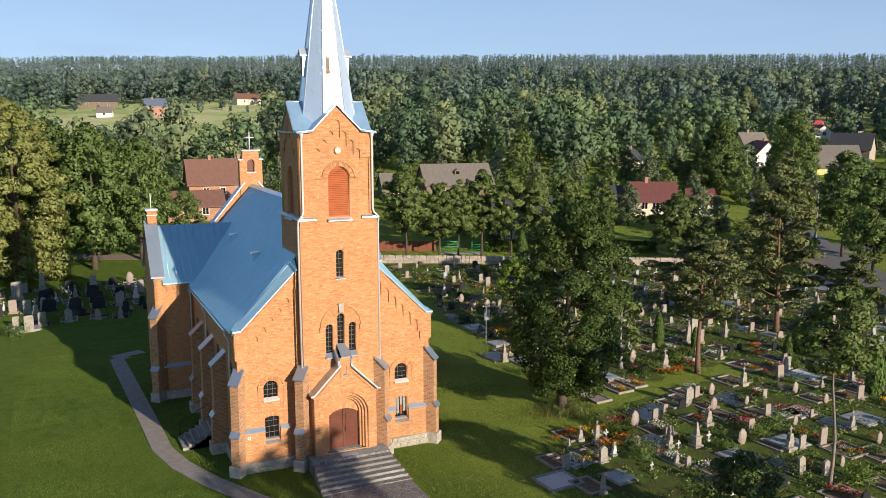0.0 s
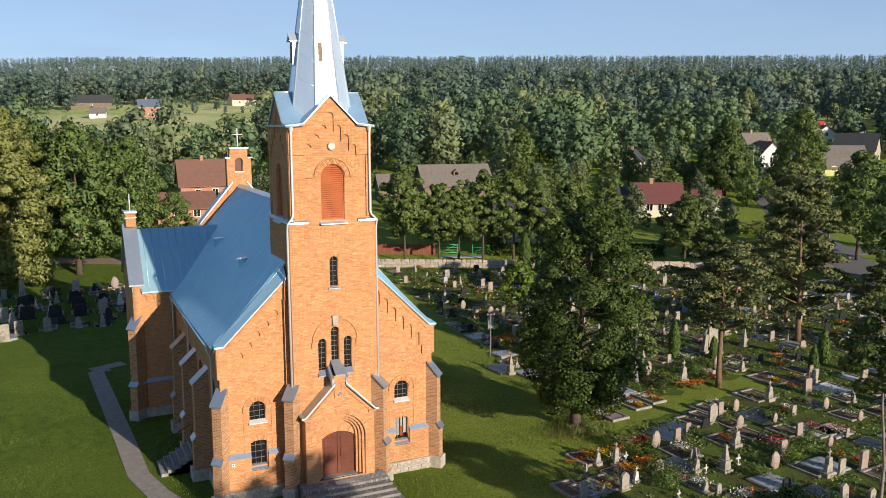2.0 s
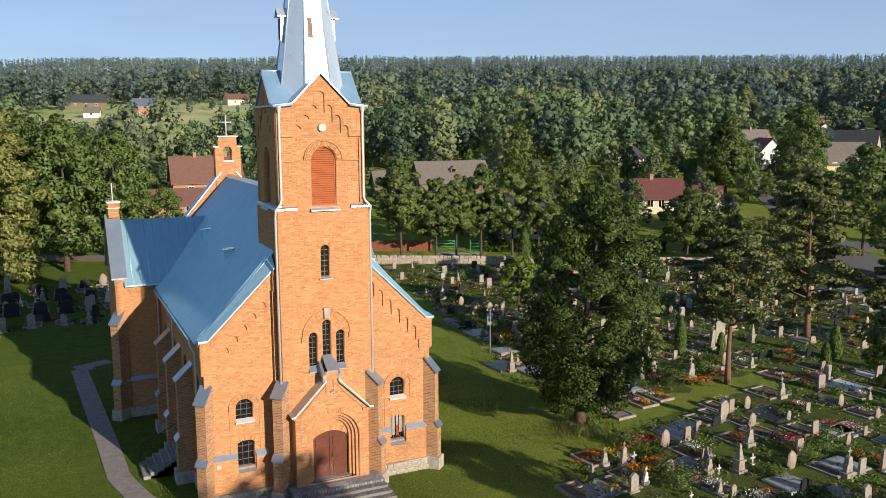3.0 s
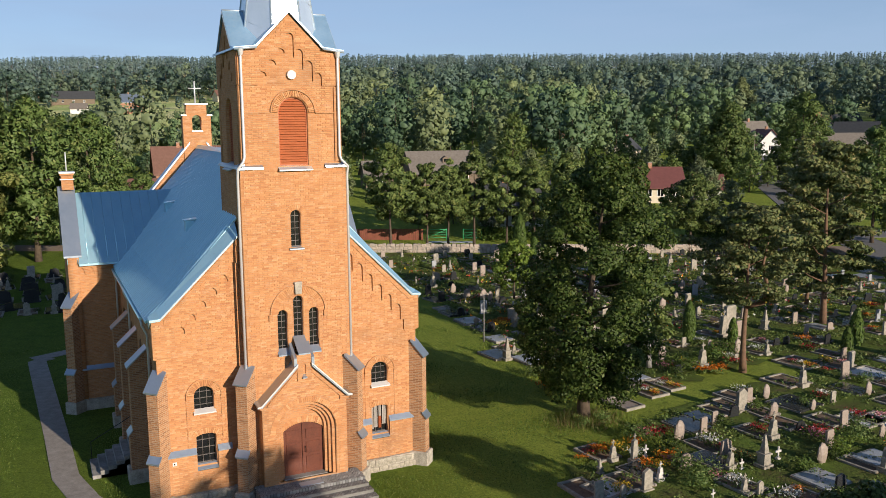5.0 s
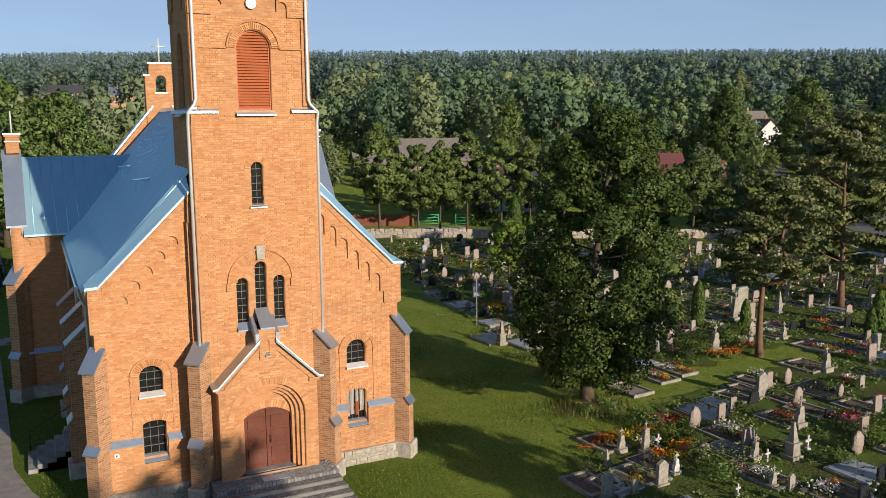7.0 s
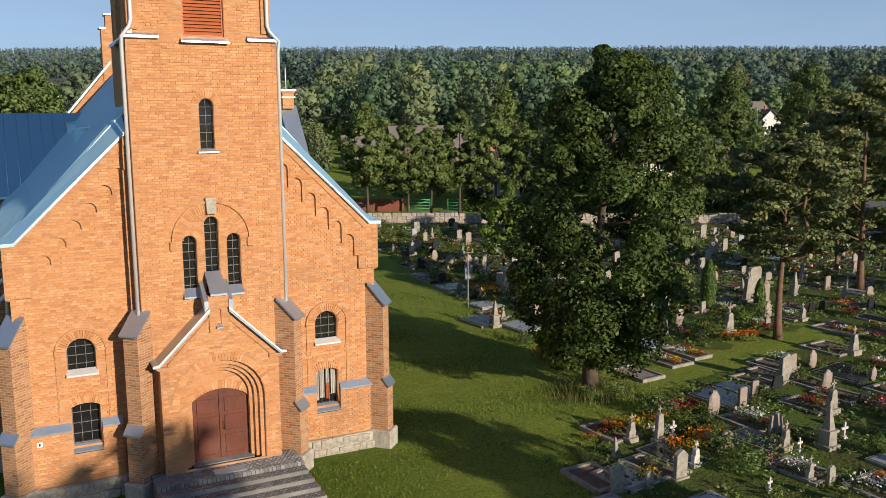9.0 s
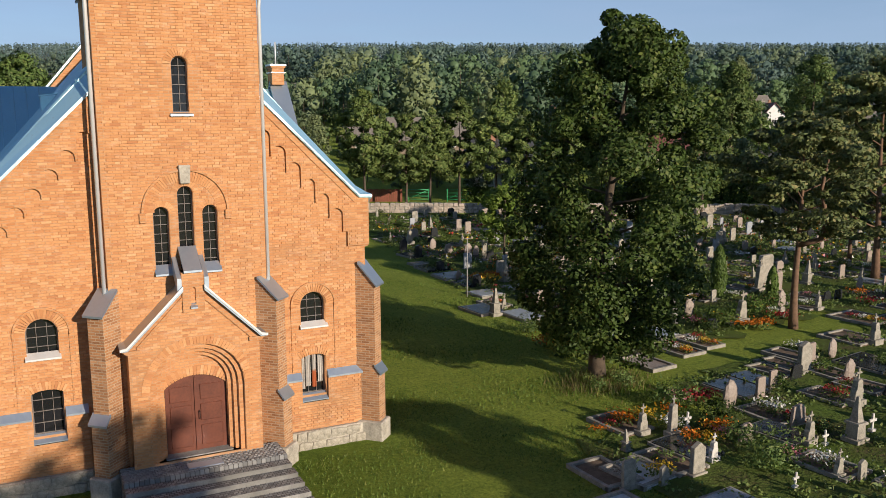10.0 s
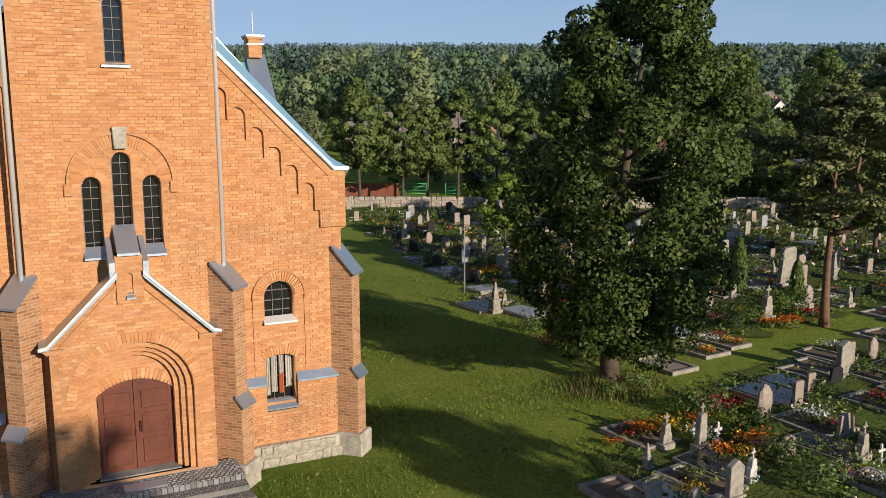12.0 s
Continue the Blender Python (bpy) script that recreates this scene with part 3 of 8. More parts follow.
    # sloping string course
    for a, b in ((2.75, 3.33), (4.17, 5.45)):
        part("string_course", prism([(FRONT + 0.03, 2.46), (FRONT - 0.16, 2.24), (FRONT - 0.16, 2.19), (FRONT + 0.03, 2.19)], min(sg * a, sg * b), max(sg * a, sg * b), "x"), FLASH, church)
        part("string_wall", box(min(sg * a, sg * b), max(sg * a, sg * b), FRONT - 0.1, FRONT + 0.02, 0.5, 2.2), BRICK, church)
    part("string_wall", box(min(sg * 3.33, sg * 4.17), max(sg * 3.33, sg * 4.17), FRONT - 0.1, FRONT + 0.02, 0.5, 1.49), BRICK, church)


gable_side(1)
gable_side(-1)


def buttress(corner, ang, length, width, top, mid, base=0.62, fall=0.72):
    """A stepped buttress standing out from a corner at the angle ang, with sheet-metal weatherings."""
    m = pose(corner[0], corner[1], 0, 0, 0, ang)
    h = width / 2
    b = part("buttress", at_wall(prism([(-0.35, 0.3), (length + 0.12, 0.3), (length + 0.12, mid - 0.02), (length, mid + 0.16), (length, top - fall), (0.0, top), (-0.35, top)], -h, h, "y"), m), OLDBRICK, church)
    part("weathering", at_wall(prism([(-0.06, top + 0.09), (length + 0.1, top - fall - 0.03), (length + 0.1, top - fall - 0.09), (-0.06, top + 0.02)], -h - 0.07, h + 0.07, "y"), m), FLASH, b, "sloping grey-blue sheet-metal cap")
    part("weathering", at_wall(prism([(length - 0.02, mid + 0.24), (length + 0.2, mid - 0.03), (length + 0.2, mid - 0.09), (length - 0.02, mid + 0.17)], -h - 0.05, h + 0.05, "y"), m), FLASH, b)
    part("plinth", at_wall(box(-0.4, length + 0.26, -h - 0.1, h + 0.1, -0.5, base, 0.04), m), STONE, b, "fieldstone plinth in mortar")
    return b


for sg in (1, -1):
    buttress((sg * (HALF - 0.05), FRONT + 0.05), -90 + sg * 45, 0.47, 0.5, 5.68, 2.25, fall=0.6)
    buttress((sg * (TW - 0.05), 0.05), -90 + sg * 45, 0.5, 0.5, 5.62, 2.15, fall=0.5)

# white cloth, its colour greyed to stand for the dimness behind glass
CLOTH = speckled("dimmed_white_cloth", (0.30, 0.29, 0.27), (0.52, 0.50, 0.46), 6.0, 0.9)


def curtains(x0, x1, z0, z1, y):
    """Folded white vestments hung behind the low window, one of them orange-red."""
    for k, (a, b, mt, lo) in enumerate(((0.02, 0.17, CLOTH, 0.1), (0.22, 0.42, CLOTH, 0.16), (0.5, 0.68, CLOTH, 0.55), (0.5, 0.68, LOUVRE, 0.12), (0.74, 0.97, CLOTH, 0.25))):
        w = x1 - x0
        n = 9
        bm = bmesh.new()
        top = z1 if mt is not LOUVRE else z0 + 0.6 * (z1 - z0)
        cols = []
        for i in range(n):
            x = x0 + w * (a + (b - a) * i / (n - 1))
            yy = y + 0.02 * math.sin(i * 2.2 + k)
            cols.append((bm.verts.new((x, yy, z0 + lo * (z1 - z0))), bm.verts.new((x, yy, top - 0.03)), bm.verts.new((x, yy + 0.05, z0 + lo * (z1 - z0))), bm.verts.new((x, yy + 0.05, top - 0.03))))
        for p, q in zip(cols, cols[1:]):
            bm.faces.new((p[0], q[0], q[1], p[1]))
            bm.faces.new((p[2], p[3], q[3], q[2]))
        part("vestment", bm, mt, church, "hanging folded cloth behind the window")


curtains(3.38, 4.12, 1.7, 2.92, FRONT + 0.2)
plate = part("wall_plate", box(-5.13, -4.97, FRONT - 0.135, FRONT - 0.102, 1.86, 2.01, 0.006), WHITE, church, "small white enamel plate")
part("mark", box(-5.075, -5.03, FRONT - 0.139, FRONT - 0.136, 1.9, 1.97), IRON, plate)

# --- tower
tower_holes = [arched(0.05, 0.22, 10.36, 11.64), arched(-0.63, 0.215, 6.05, 7.62), arched(0.03, 0.215, 5.6, 8.16), arched(0.68, 0.215, 6.05, 7.62)]
part("tower_wall", slab("tower_wall", [(-TWL, 0), (TW, 0), (TW, 13.55), (-TWL, 13.55)], tower_holes, 0.6, pose(0, 0, 0)), BRICK, church)
PANELS.append(("tower_wall", [(-TWL, 0.8), (TW, 0.8), (TW, 13.5), (-TWL, 13.5)], [arched(0.05, 0.44, 10.25, 11.64), arched(-0.63, 0.24, 5.85, 7.62, 0.39), arched(0.03, 0.24, 5.5, 8.16, 0.39), arched(0.68, 0.24, 5.85, 7.62, 0.39), arc(0.03, 7.68, 1.18, 0, 180, 20) + arc(0.03, 7.68, 0.82, 180, 0, 20), [(-0.14, 8.4), (0.2, 8.4), (0.2, 8.97), (-0.14, 8.97)]], 0.0))
part("tower_body", box(-TWL, TW, 0.602, TD, 0, 13.55), BRICK, church)
UP = 2.03
up_holes = [arched(0.09, 0.6, 13.62, 15.7)]
up_out = [(-UP, 13.55), (UP, 13.55), (UP, 18.05), (1.3, 18.12), (0, 19.45), (-1.3, 18.12), (-UP, 18.05)]
part("belfry_wall", slab("belfry_wall", up_out, up_holes, 0.4, pose(0, 0.03, 0)), BRICK, church)
for k, mm in enumerate((pose(-UP, TC, 0, 0, 0, -90), pose(UP, TC, 0, 0, 0, 90), pose(0, TD - 0.05, 0, 0, 0, 180))):
    inner = 2.03 if k == 2 else 1.46
    so = [(-inner, 13.55), (inner, 13.55), (inner, 18.05), (1.3, 18.12), (0, 19.45), (-1.3, 18.12), (-inner, 18.05)]
    part("belfry_wall", slab("belfry_wall", so, [arched(0, 0.6, 13.62, 15.7)], 0.4, mm), BRICK, church)
part("belfry_core", box(-1.2, 1.2, 0.8, 3.0, 13.5, 18.0), IRON, church)


def louvres(m, cx):
    fr = part("louvre", at_wall(slab("louvre", arched(cx, 0.6, 13.6, 15.7), [arched(cx, 0.54, 13.68, 15.7, 0.54)], 0.09, pose(0, 0.15, 0)), m), LOUVRE, church, "orange painted louvre with many slats")
    z = 13.72
    while z < 16.26:
        hw = 0.56 if z < 15.7 else math.sqrt(max(0.01, 0.56 ** 2 - (z - 15.7) ** 2))
        part("slat", at_wall(prism([(0.14, z - 0.02), (0.145, z - 0.035), (0.27, z + 0.085), (0.265, z + 0.1)], cx - hw, cx + hw, "x"), m), LOUVRE, fr)
        z += 0.098
    part("backing", at_wall(slab("backing", arched(cx, 0.62, 13.58, 15.7), [], 0.02, pose(0, 0.31, 0)), m), LOUVRE, fr)
    sill(church, cx - 0.68, cx + 0.68, 0.0, 13.6, 0.2, 0.12, ZINC) if m == Matrix() else None


louvres(Matrix(), 0.09)
louvres(pose(-UP, TC, 0, 0, 0, -90), 0)
louvres(pose(UP, TC, 0, 0, 0, 90), 0)
part("sill", at_wall(prism([(0.1, 13.62), (-0.22, 13.46), (-0.22, 13.41), (0.1, 13.56)], -0.68, 0.68, "x"), pose(-TWL + 0.06, TC, 0, 0, 0, -90)), FLASH, church)
voussoirs(church, 0.09, 15.7, 0.62, 0.2, -0.02, 34, length=0.22)
hood = arc(0.09, 15.7, 0.92, 0, 180, 22) + arc(0.09, 15.7, 0.86, 180, 0, 22)
part("hood_mould", slab("hood_mould", hood, [], 0.1, pose(0, -0.055, 0)), BRICK, church)
part("belt_course", box(-UP, -0.83, -0.03, 0.1, 15.66, 15.72), BRICK, church)
part("belt_course", box(1.01, UP, -0.03, 0.1, 15.66, 15.72), BRICK, church)
PANELS.append(("belfry_wall", [(-1.75, 13.78), (1.75, 13.78), (1.75, 16.74), (-1.75, 16.74)], [arched(0.09, 0.93, 13.4, 15.7), [(-UP, 15.64), (UP, 15.64), (UP, 15.74), (-UP, 15.74)]], 0.03))
# stepped frieze on the tower front and its left side
def tower_frieze(m, cx, wide):
    cols = [(-1.28, -0.92, 17.05), (-0.9, -0.54, 17.5), (-0.52, -0.18, 17.95), (-0.16, 0.18, 18.55), (0.2, 0.54, 17.95), (0.56, 0.92, 17.5), (0.94, 1.28, 17.05)]
    up_to = [(-wide, 16.75), (-1.28, 16.75)]
    for k, (a, b, zt) in enumerate(cols):
        up_to.append((a, zt if k <= 3 else zt))
        up_to += arc((a + b) / 2, zt + 0.03, (b - a) / 2, 180, 0, 6)
        if k >= 3 and k < 6:
            up_to.append((b, cols[k + 1][2] - 0.12))
            up_to.append((cols[k + 1][0], cols[k + 1][2] - 0.12))
    up_to += [(1.28, 16.75), (wide, 16.75), (wide, 18.05), (1.3, 18.12), (0, 19.45), (-1.3, 18.12), (-wide, 18.05)]
    if m == Matrix():
        PANELS.append(("frieze", up_to, [arc(0.05, 17.15, 0.2, 0, 350, 12)], -0.045))
    part("frieze", at_wall(slab("frieze", [(x + cx, z) for x, z in up_to], [], 0.075, pose(0, -0.045, 0)), m), BRICK, church)


tower_frieze(Matrix(), 0.0, UP)
tower_frieze(pose(-UP, TC, 0, 0, 0, -90), 0.0, 1.84)
bmd = bmesh.new()
bmesh.ops.create_cone(bmd, cap_ends=True, segments=24, radius1=0.19, radius2=0.17, depth=0.06, matrix=pose(0.05, -0.06, 17.15, 90))
part("roundel", bmd, ROUNDEL, church, "pale shiny round plaque")
for x0, x1 in ((-UP + 0.002, -1.76), (1.76, UP - 0.002)):
    part("lesene", box(x0, x1, -0.035, 0.05, 13.76, 16.7), BRICK, church)
# corner ledges of the tower
for x0, x1 in ((-TWL - 0.06, -1.2), (1.32, TW + 0.06)):
    part("ledge", prism([(0.16, 13.75), (-0.1, 13.6), (-0.12, 13.52), (0.16, 13.54)], x0, x1, "x"), FLASH, church)
part("ledge", at_wall(prism([(0.2, 13.75), (-0.06, 13.6), (-0.08, 13.52), (0.2, 13.54)], -1.9, 1.9, "x"), pose(-TWL, TC, 0, 0, 0, -90)), FLASH, church)

# tower windows
glazed(church, 0.05, 0.22, 10.36, 11.64, 0.2, 6, 2, bars=BARS, label="narrow round-headed tower window with glazing bars")
sill(church, -0.25, 0.35, 0, 10.37, 0.09, 0.06)
voussoirs(church, 0.05, 11.64, 0.235, 0.2, -0.02, 15, length=0.2)
for cx, z0, zs, rows in ((-0.63, 6.05, 7.62, 7), (0.03, 5.6, 8.16, 11), (0.68, 6.05, 7.62, 7)):
    glazed(church, cx, 0.215, z0, zs, 0.22, rows, 2, bars=BARS, label="tall arched church window with glazing bars")
    voussoirs(church, cx, zs, 0.225, 0.2, -0.012, 13, length=0.16)
for cx in (-0.63, 0.68):
    sill(church, cx - 0.24, cx + 0.24, 0, 6.2, 0.12, 0.2)
voussoirs(church, 0.03, 7.68, 0.83, 0.2, -0.02, 44, length=0.27)
hood = arc(0.03, 7.68, 1.17, 0, 180, 28) + arc(0.03, 7.68, 1.11, 180, 0, 28)
part("hood_mould", slab("hood_mould", hood, [], 0.12, pose(0, -0.07, 0)), BRICK, church)
for sx in (-1, 1):
    part("hood_stop", box(0.03 + sx * 1.14 - 0.09, 0.03 + sx * 1.14 + 0.09, -0.08, 0.05, 7.42, 7.69, 0.015), BRICK, church)
part("keystone", prism([(-0.1, 8.45), (0.16, 8.45), (0.19, 8.95), (-0.13, 8.95)], -0.13, 0.1, "y", 0.015), STONE, church, "pale keystone over the triple window")

# downpipes
for sx in (-1, 1):
    px = TW + 0.07 if sx > 0 else -TWL - 0.1
    pts = [(sx * 1.92, -0.14, 18.0), (sx * 1.92, -0.1, 17.7), (sx * 1.92, -0.1, 14.0), (sx * 1.98, -0.12, 13.82), (px, -0.1, 13.55), (px, 0.04, 13.2), (px, 0.04, 5.55)]
    dp = part("downpipe", bar(pts, 0.055, 8), PIPE, church, "zinc rainwater downpipe")
    bmh = bmesh.new()
    bmesh.ops.create_cone(bmh, cap_ends=True, segments=12, radius1=0.07, radius2=0.13, depth=0.24, matrix=pose(sx * 1.92, -0.14, 17.95))
    part("rainwater_head", bmh, PIPE, dp)

# tower roof: four small gables round the spire
def tower_roof(wide, top, thick=0.08):
    """The bent section of a gable roof on the tower: low outer eaves, then a steep peak."""
    return [(-wide, 18.06), (-1.32, 18.16), (0, top), (1.32, 18.16), (wide, 18.06), (wide, 18.06 + thick), (1.34, 18.16 + thick), (0, top + thick * 1.35), (-1.34, 18.16 + thick), (-wide, 18.06 + thick)]


part("tower_gable_roof", prism(tower_roof(UP + 0.14, 19.5), -0.16, TD + 0.1), SPIREBLUE, church, "blue sheet-metal tower gables with pale edges")
part("tower_gable_roof", at_wall(prism(tower_roof(1.78, 19.6), -UP - 0.1, UP + 0.1), pose(0, TC, 0, 0, 0, 90)), SPIREBLUE, church)
part("drip_edge", prism(tower_roof(UP + 0.15, 19.5, 0.045), -0.18, -0.163), PALEBLUE, church)
for sg in (1, -1):
    # narrow raised rolls along the side gables' outer edges and ridges
    part("drip_edge", at_wall(prism(tower_roof(1.79, 19.6, 0.05), sg * (UP + 0.103), sg * (UP + 0.12)), pose(0, TC, 0, 0, 0, 90)), PALEBLUE, church)
    part("ridge_roll", bar([(sg * (UP + 0.1), TC, 19.71), (sg * 0.9, TC, 19.71)], 0.04, 6), PALEBLUE, church)
    part("ridge_roll", bar([(sg * 1.98, TC - 1.2, 18.34), (sg * 1.98, TC, 19.68), (sg * 1.98, TC + 1.2, 18.34)], 0.03, 6), PALEBLUE, church)
    part("gutter", bar([(sg * (UP + 0.14), -0.2, 18.06), (sg * 1.3, -0.2, 18.16)], 0.05, 8), PALEBLUE, church)


def spire():
    cx, cy, z0, z1 = 0.05, TC, 18.15, 29.4
    rad = 1.55 / math.cos(math.pi / 8)
    bm = bmesh.new()
    tip = bm.verts.new((cx, cy, z1))
    ring = [bm.verts.new((cx + rad * math.cos(math.pi / 8 + k * math.pi / 4), cy + rad * math.sin(math.pi / 8 + k * math.pi / 4), z0)) for k in range(8)]
    for k in range(8):
        bm.faces.new((ring[k], ring[(k + 1) % 8], tip))
    sp = part("spire", bm, ZINC, church, "bright zinc octagonal spire")
    for k in range(8):
        a = Vector((cx + rad * math.cos(math.pi / 8 + k * math.pi / 4), cy + rad * math.sin(math.pi / 8 + k * math.pi / 4), z0))
        part("hip_roll", bar([a, (cx, cy, z1)], [0.04, 0.02], 6), PALEBLUE, sp)
    # cross seams of the sheets
    for k in range(8):
        for i in range(1, 9):
            f = i / 10
            pa = [Vector((cx, cy, z1)).lerp(Vector((cx + rad * math.cos(math.pi / 8 + j * math.pi / 4), cy + rad * math.sin(math.pi / 8 + j * math.pi / 4), z0)), 1 - f + (0.04 if j % 2 else 0)) for j in (k, k + 1)]
            part("sheet_seam", bar(pa, 0.008, 4), ZINC, sp)
    # slot in the front, small gabled hatches at the sides
    tilt = pose(0, TC - 1.098, 21.55, -7.8, 0, 0)
    part("slot_frame", at_wall(box(-0.27, 0.0, -0.02, 0.1, -0.47, 0.47, 0.01), tilt), PALEBLUE, sp)
    part("shutter", at_wall(box(-0.24, -0.03, -0.035, 0.1, -0.44, 0.44), tilt), LOGWOOD, sp, "grey-brown wooden shutter")
    for ang in (-90, 90, 180):
        m = pose(cx, cy, 0, 0, 0, ang)
        la = part("lucarne", at_wall(box(-0.2, 0.2, -1.28, -0.9, 21.0, 22.1), m), FLASH, sp)
        part("roof", at_wall(prism([(-0.3, 22.08), (0, 22.42), (0.3, 22.08), (0.3, 22.13), (0, 22.5), (-0.3, 22.13)], -1.42, -0.7), m), ZINC, la)
        part("shutter", at_wall(box(-0.13, 0.13, -1.3, -1.27, 21.1, 22.0), m), LOGWOOD, la)
    part("finial", bar([(cx, cy, z1 - 0.3), (cx, cy, z1 + 0.6), (cx, cy, z1 + 1.7)], [0.09, 0.06, 0.03], 8), IRON, sp)


spire()

# --- porch
PF = -0.62
PW, PE = 1.76, 4.1


def porch():
    base = 0.8
    out = [(-PW, 0), (PW, 0), (PW, PE), (0, PE + PW), (-PW, PE)]
    po = part("porch", slab("porch", out, [arched(0.02, 1.28, base - 0.02, 2.8)], 0.3, pose(0, PF, 0)), BRICK, church, "gabled brick porch with a deeply stepped arch")
    # arch orders, each set back behind the last
    for i, (r0, r1) in enumerate(((1.29, 1.13), (1.14, 1.0), (1.01, 0.87))):
        y = PF + 0.13 + 0.12 * i
        part("arch_order", slab("arch_order", arched(0.02, 1.45, base - 0.02, 2.8), [arched(0.02, r1, base - 0.02, 2.8)], 0.13, pose(0, y, 0)), BRICK, po)
    part("tympanum", slab("tympanum", [(-1.3, base), (1.35, base), (1.35, 4.1), (-1.3, 4.1)], [arched(0.02, 0.86, base - 0.05, 2.72, 0.36)], 0.12, pose(0, PF + 0.5, 0)), BRICK, po)
    part("side_wall", box(-PW, -PW + 0.5, PF + 0.302, 0.1, 0, PE), BRICK, po)
    part("side_wall", box(PW - 0.5, PW, PF + 0.302, 0.1, 0, PE), BRICK, po)
    voussoirs(po, 0.02, 2.8, 1.29, 0.15, PF - 0.015, 48, length=0.21)
    PANELS.append(("porch", [(-PW, 0.85), (PW, 0.85), (PW, PE), (0.3, PE + PW - 0.5), (-0.3, PE + PW - 0.5), (-PW, PE)], [arched(0.02, 1.52, 2.78, 2.8), arched(0.02, 1.29, 0.5, 2.8)], PF))
    voussoirs(po, 0.02, 1.75, 1.31, 0.1, PF + 0.485, 21, 49, 131, length=0.26)
    # raking coping, broad kneelers and an edge course
    for sg in (1, -1):
        r = [(0.28, PE + PW - 0.28 + 0.02), (PW + 0.02, PE + 0.02), (PW + 0.2, PE + 0.02), (PW + 0.2, PE + 0.09), (PW + 0.04, PE + 0.12), (0.28, PE + PW - 0.28 + 0.16)]
        part("coping", prism([(sg * x, z) for x, z in r], PF - 0.16, 0.02), FLASH, po, "grey sheet-metal coping with a pale edge")
        r2 = [(0.28, PE + PW - 0.28 + 0.1), (PW + 0.04, PE + 0.06), (PW + 0.215, PE + 0.03), (PW + 0.215, PE + 0.1), (PW + 0.04, PE + 0.135), (0.28, PE + PW - 0.28 + 0.175)]
        part("drip_edge", prism([(sg * x, z) for x, z in r2], PF - 0.185, PF - 0.162), PIPE, po)
        part("kneeler", prism([(sg * x, z) for x, z in [(PW - 0.3, PE - 0.1), (PW + 0.05, PE - 0.1), (PW + 0.16, PE + 0.01), (PW - 0.3, PE + 0.01)]], PF - 0.08, 0.0), BRICK, po)
        part("raking_course", prism([(sg * x, z) for x, z in [(0.3, PE + PW - 0.55), (PW - 0.22, PE - 0.03), (PW - 0.22, PE + 0.08), (0.3, PE + PW - 0.42)]], PF - 0.05, PF + 0.05), BRICK, po)
    # finial pier
    fp = part("finial_pier", slab("finial_pier", [(-0.29, 5.0), (0.29, 5.0), (0.29, 6.1), (-0.29, 6.1)], [arched(0.0, 0.07, 5.2, 5.62)], 0.5, pose(0, PF - 0.07, 0)), BRICK, po)
    part("finial_body", box(-0.27, 0.27, PF + 0.02, 0.02, 5.1, 6.1), BRICK, fp)
    part("pier_cap", prism([(PF - 0.16, 6.1), (PF - 0.16, 6.16), (0.0, 6.72), (0.0, 6.64)], -0.24, 0.24, "x"), FLASH, fp, "lean-to sheet-metal cap")
    for sg in (1, -1):
        part("side_flashing", prism([(PF - 0.1, 5.6), (PF - 0.1, 5.95), (0.0, 6.45), (0.0, 6.0)], min(sg * 0.3, sg * 0.42), max(sg * 0.3, sg * 0.42), "x"), FLASH, fp)
    part("niche_sill", prism([(PF + 0.0, 5.24), (PF - 0.14, 5.14), (PF - 0.14, 5.1), (PF, 5.18)], -0.09, 0.09, "x"), FLASH, fp)
    # door
    dr = part("door", slab("door", arched(0.02, 0.86, base, 2.72, 0.36), [], 0.08, pose(0, PF + 0.56, 0)), DOORWOOD, po, "red-brown panelled double door, closed")
    for sg in (1, -1):
        for z0, z1 in ((0.95, 1.55), (1.68, 2.18), (2.3, 2.75)):
            part("panel", box(0.02 + sg * 0.42 - 0.3, 0.02 + sg * 0.42 + 0.3, PF + 0.535, PF + 0.57, z0, z1, 0.012), DOORWOOD, dr)
        for z in (1.05, 1.7, 2.55):
            part("hinge", bar([(0.02 + sg * 0.86, PF + 0.53, z - 0.08), (0.02 + sg * 0.86, PF + 0.53, z + 0.08)], 0.025, 6), IRON, dr)
    part("astragal", box(-0.02, 0.06, PF + 0.52, PF + 0.57, base + 0.02, 3.0), DOORWOOD, dr)
    part("handle", bar([(0.1, PF + 0.5, 1.75), (0.1, PF + 0.47, 1.8), (0.1, PF + 0.47, 1.95), (0.1, PF + 0.5, 2.0)], 0.014, 6), IRON, dr)
    part("threshold", box(-0.9, 0.95, PF + 0.2, PF + 0.6, 0.74, 0.815), GRANITE, po)
    return po


porch()

# --- front plinth of field stones
for sg in (1, -1):
    part("plinth", box(min(sg * 2.5, sg * 5.5), max(sg * 2.5, sg * 5.5), FRONT - 0.24, FRONT + 0.1, -0.5, 0.58, 0.03), STONE, church, "fieldstone plinth in pale mortar")

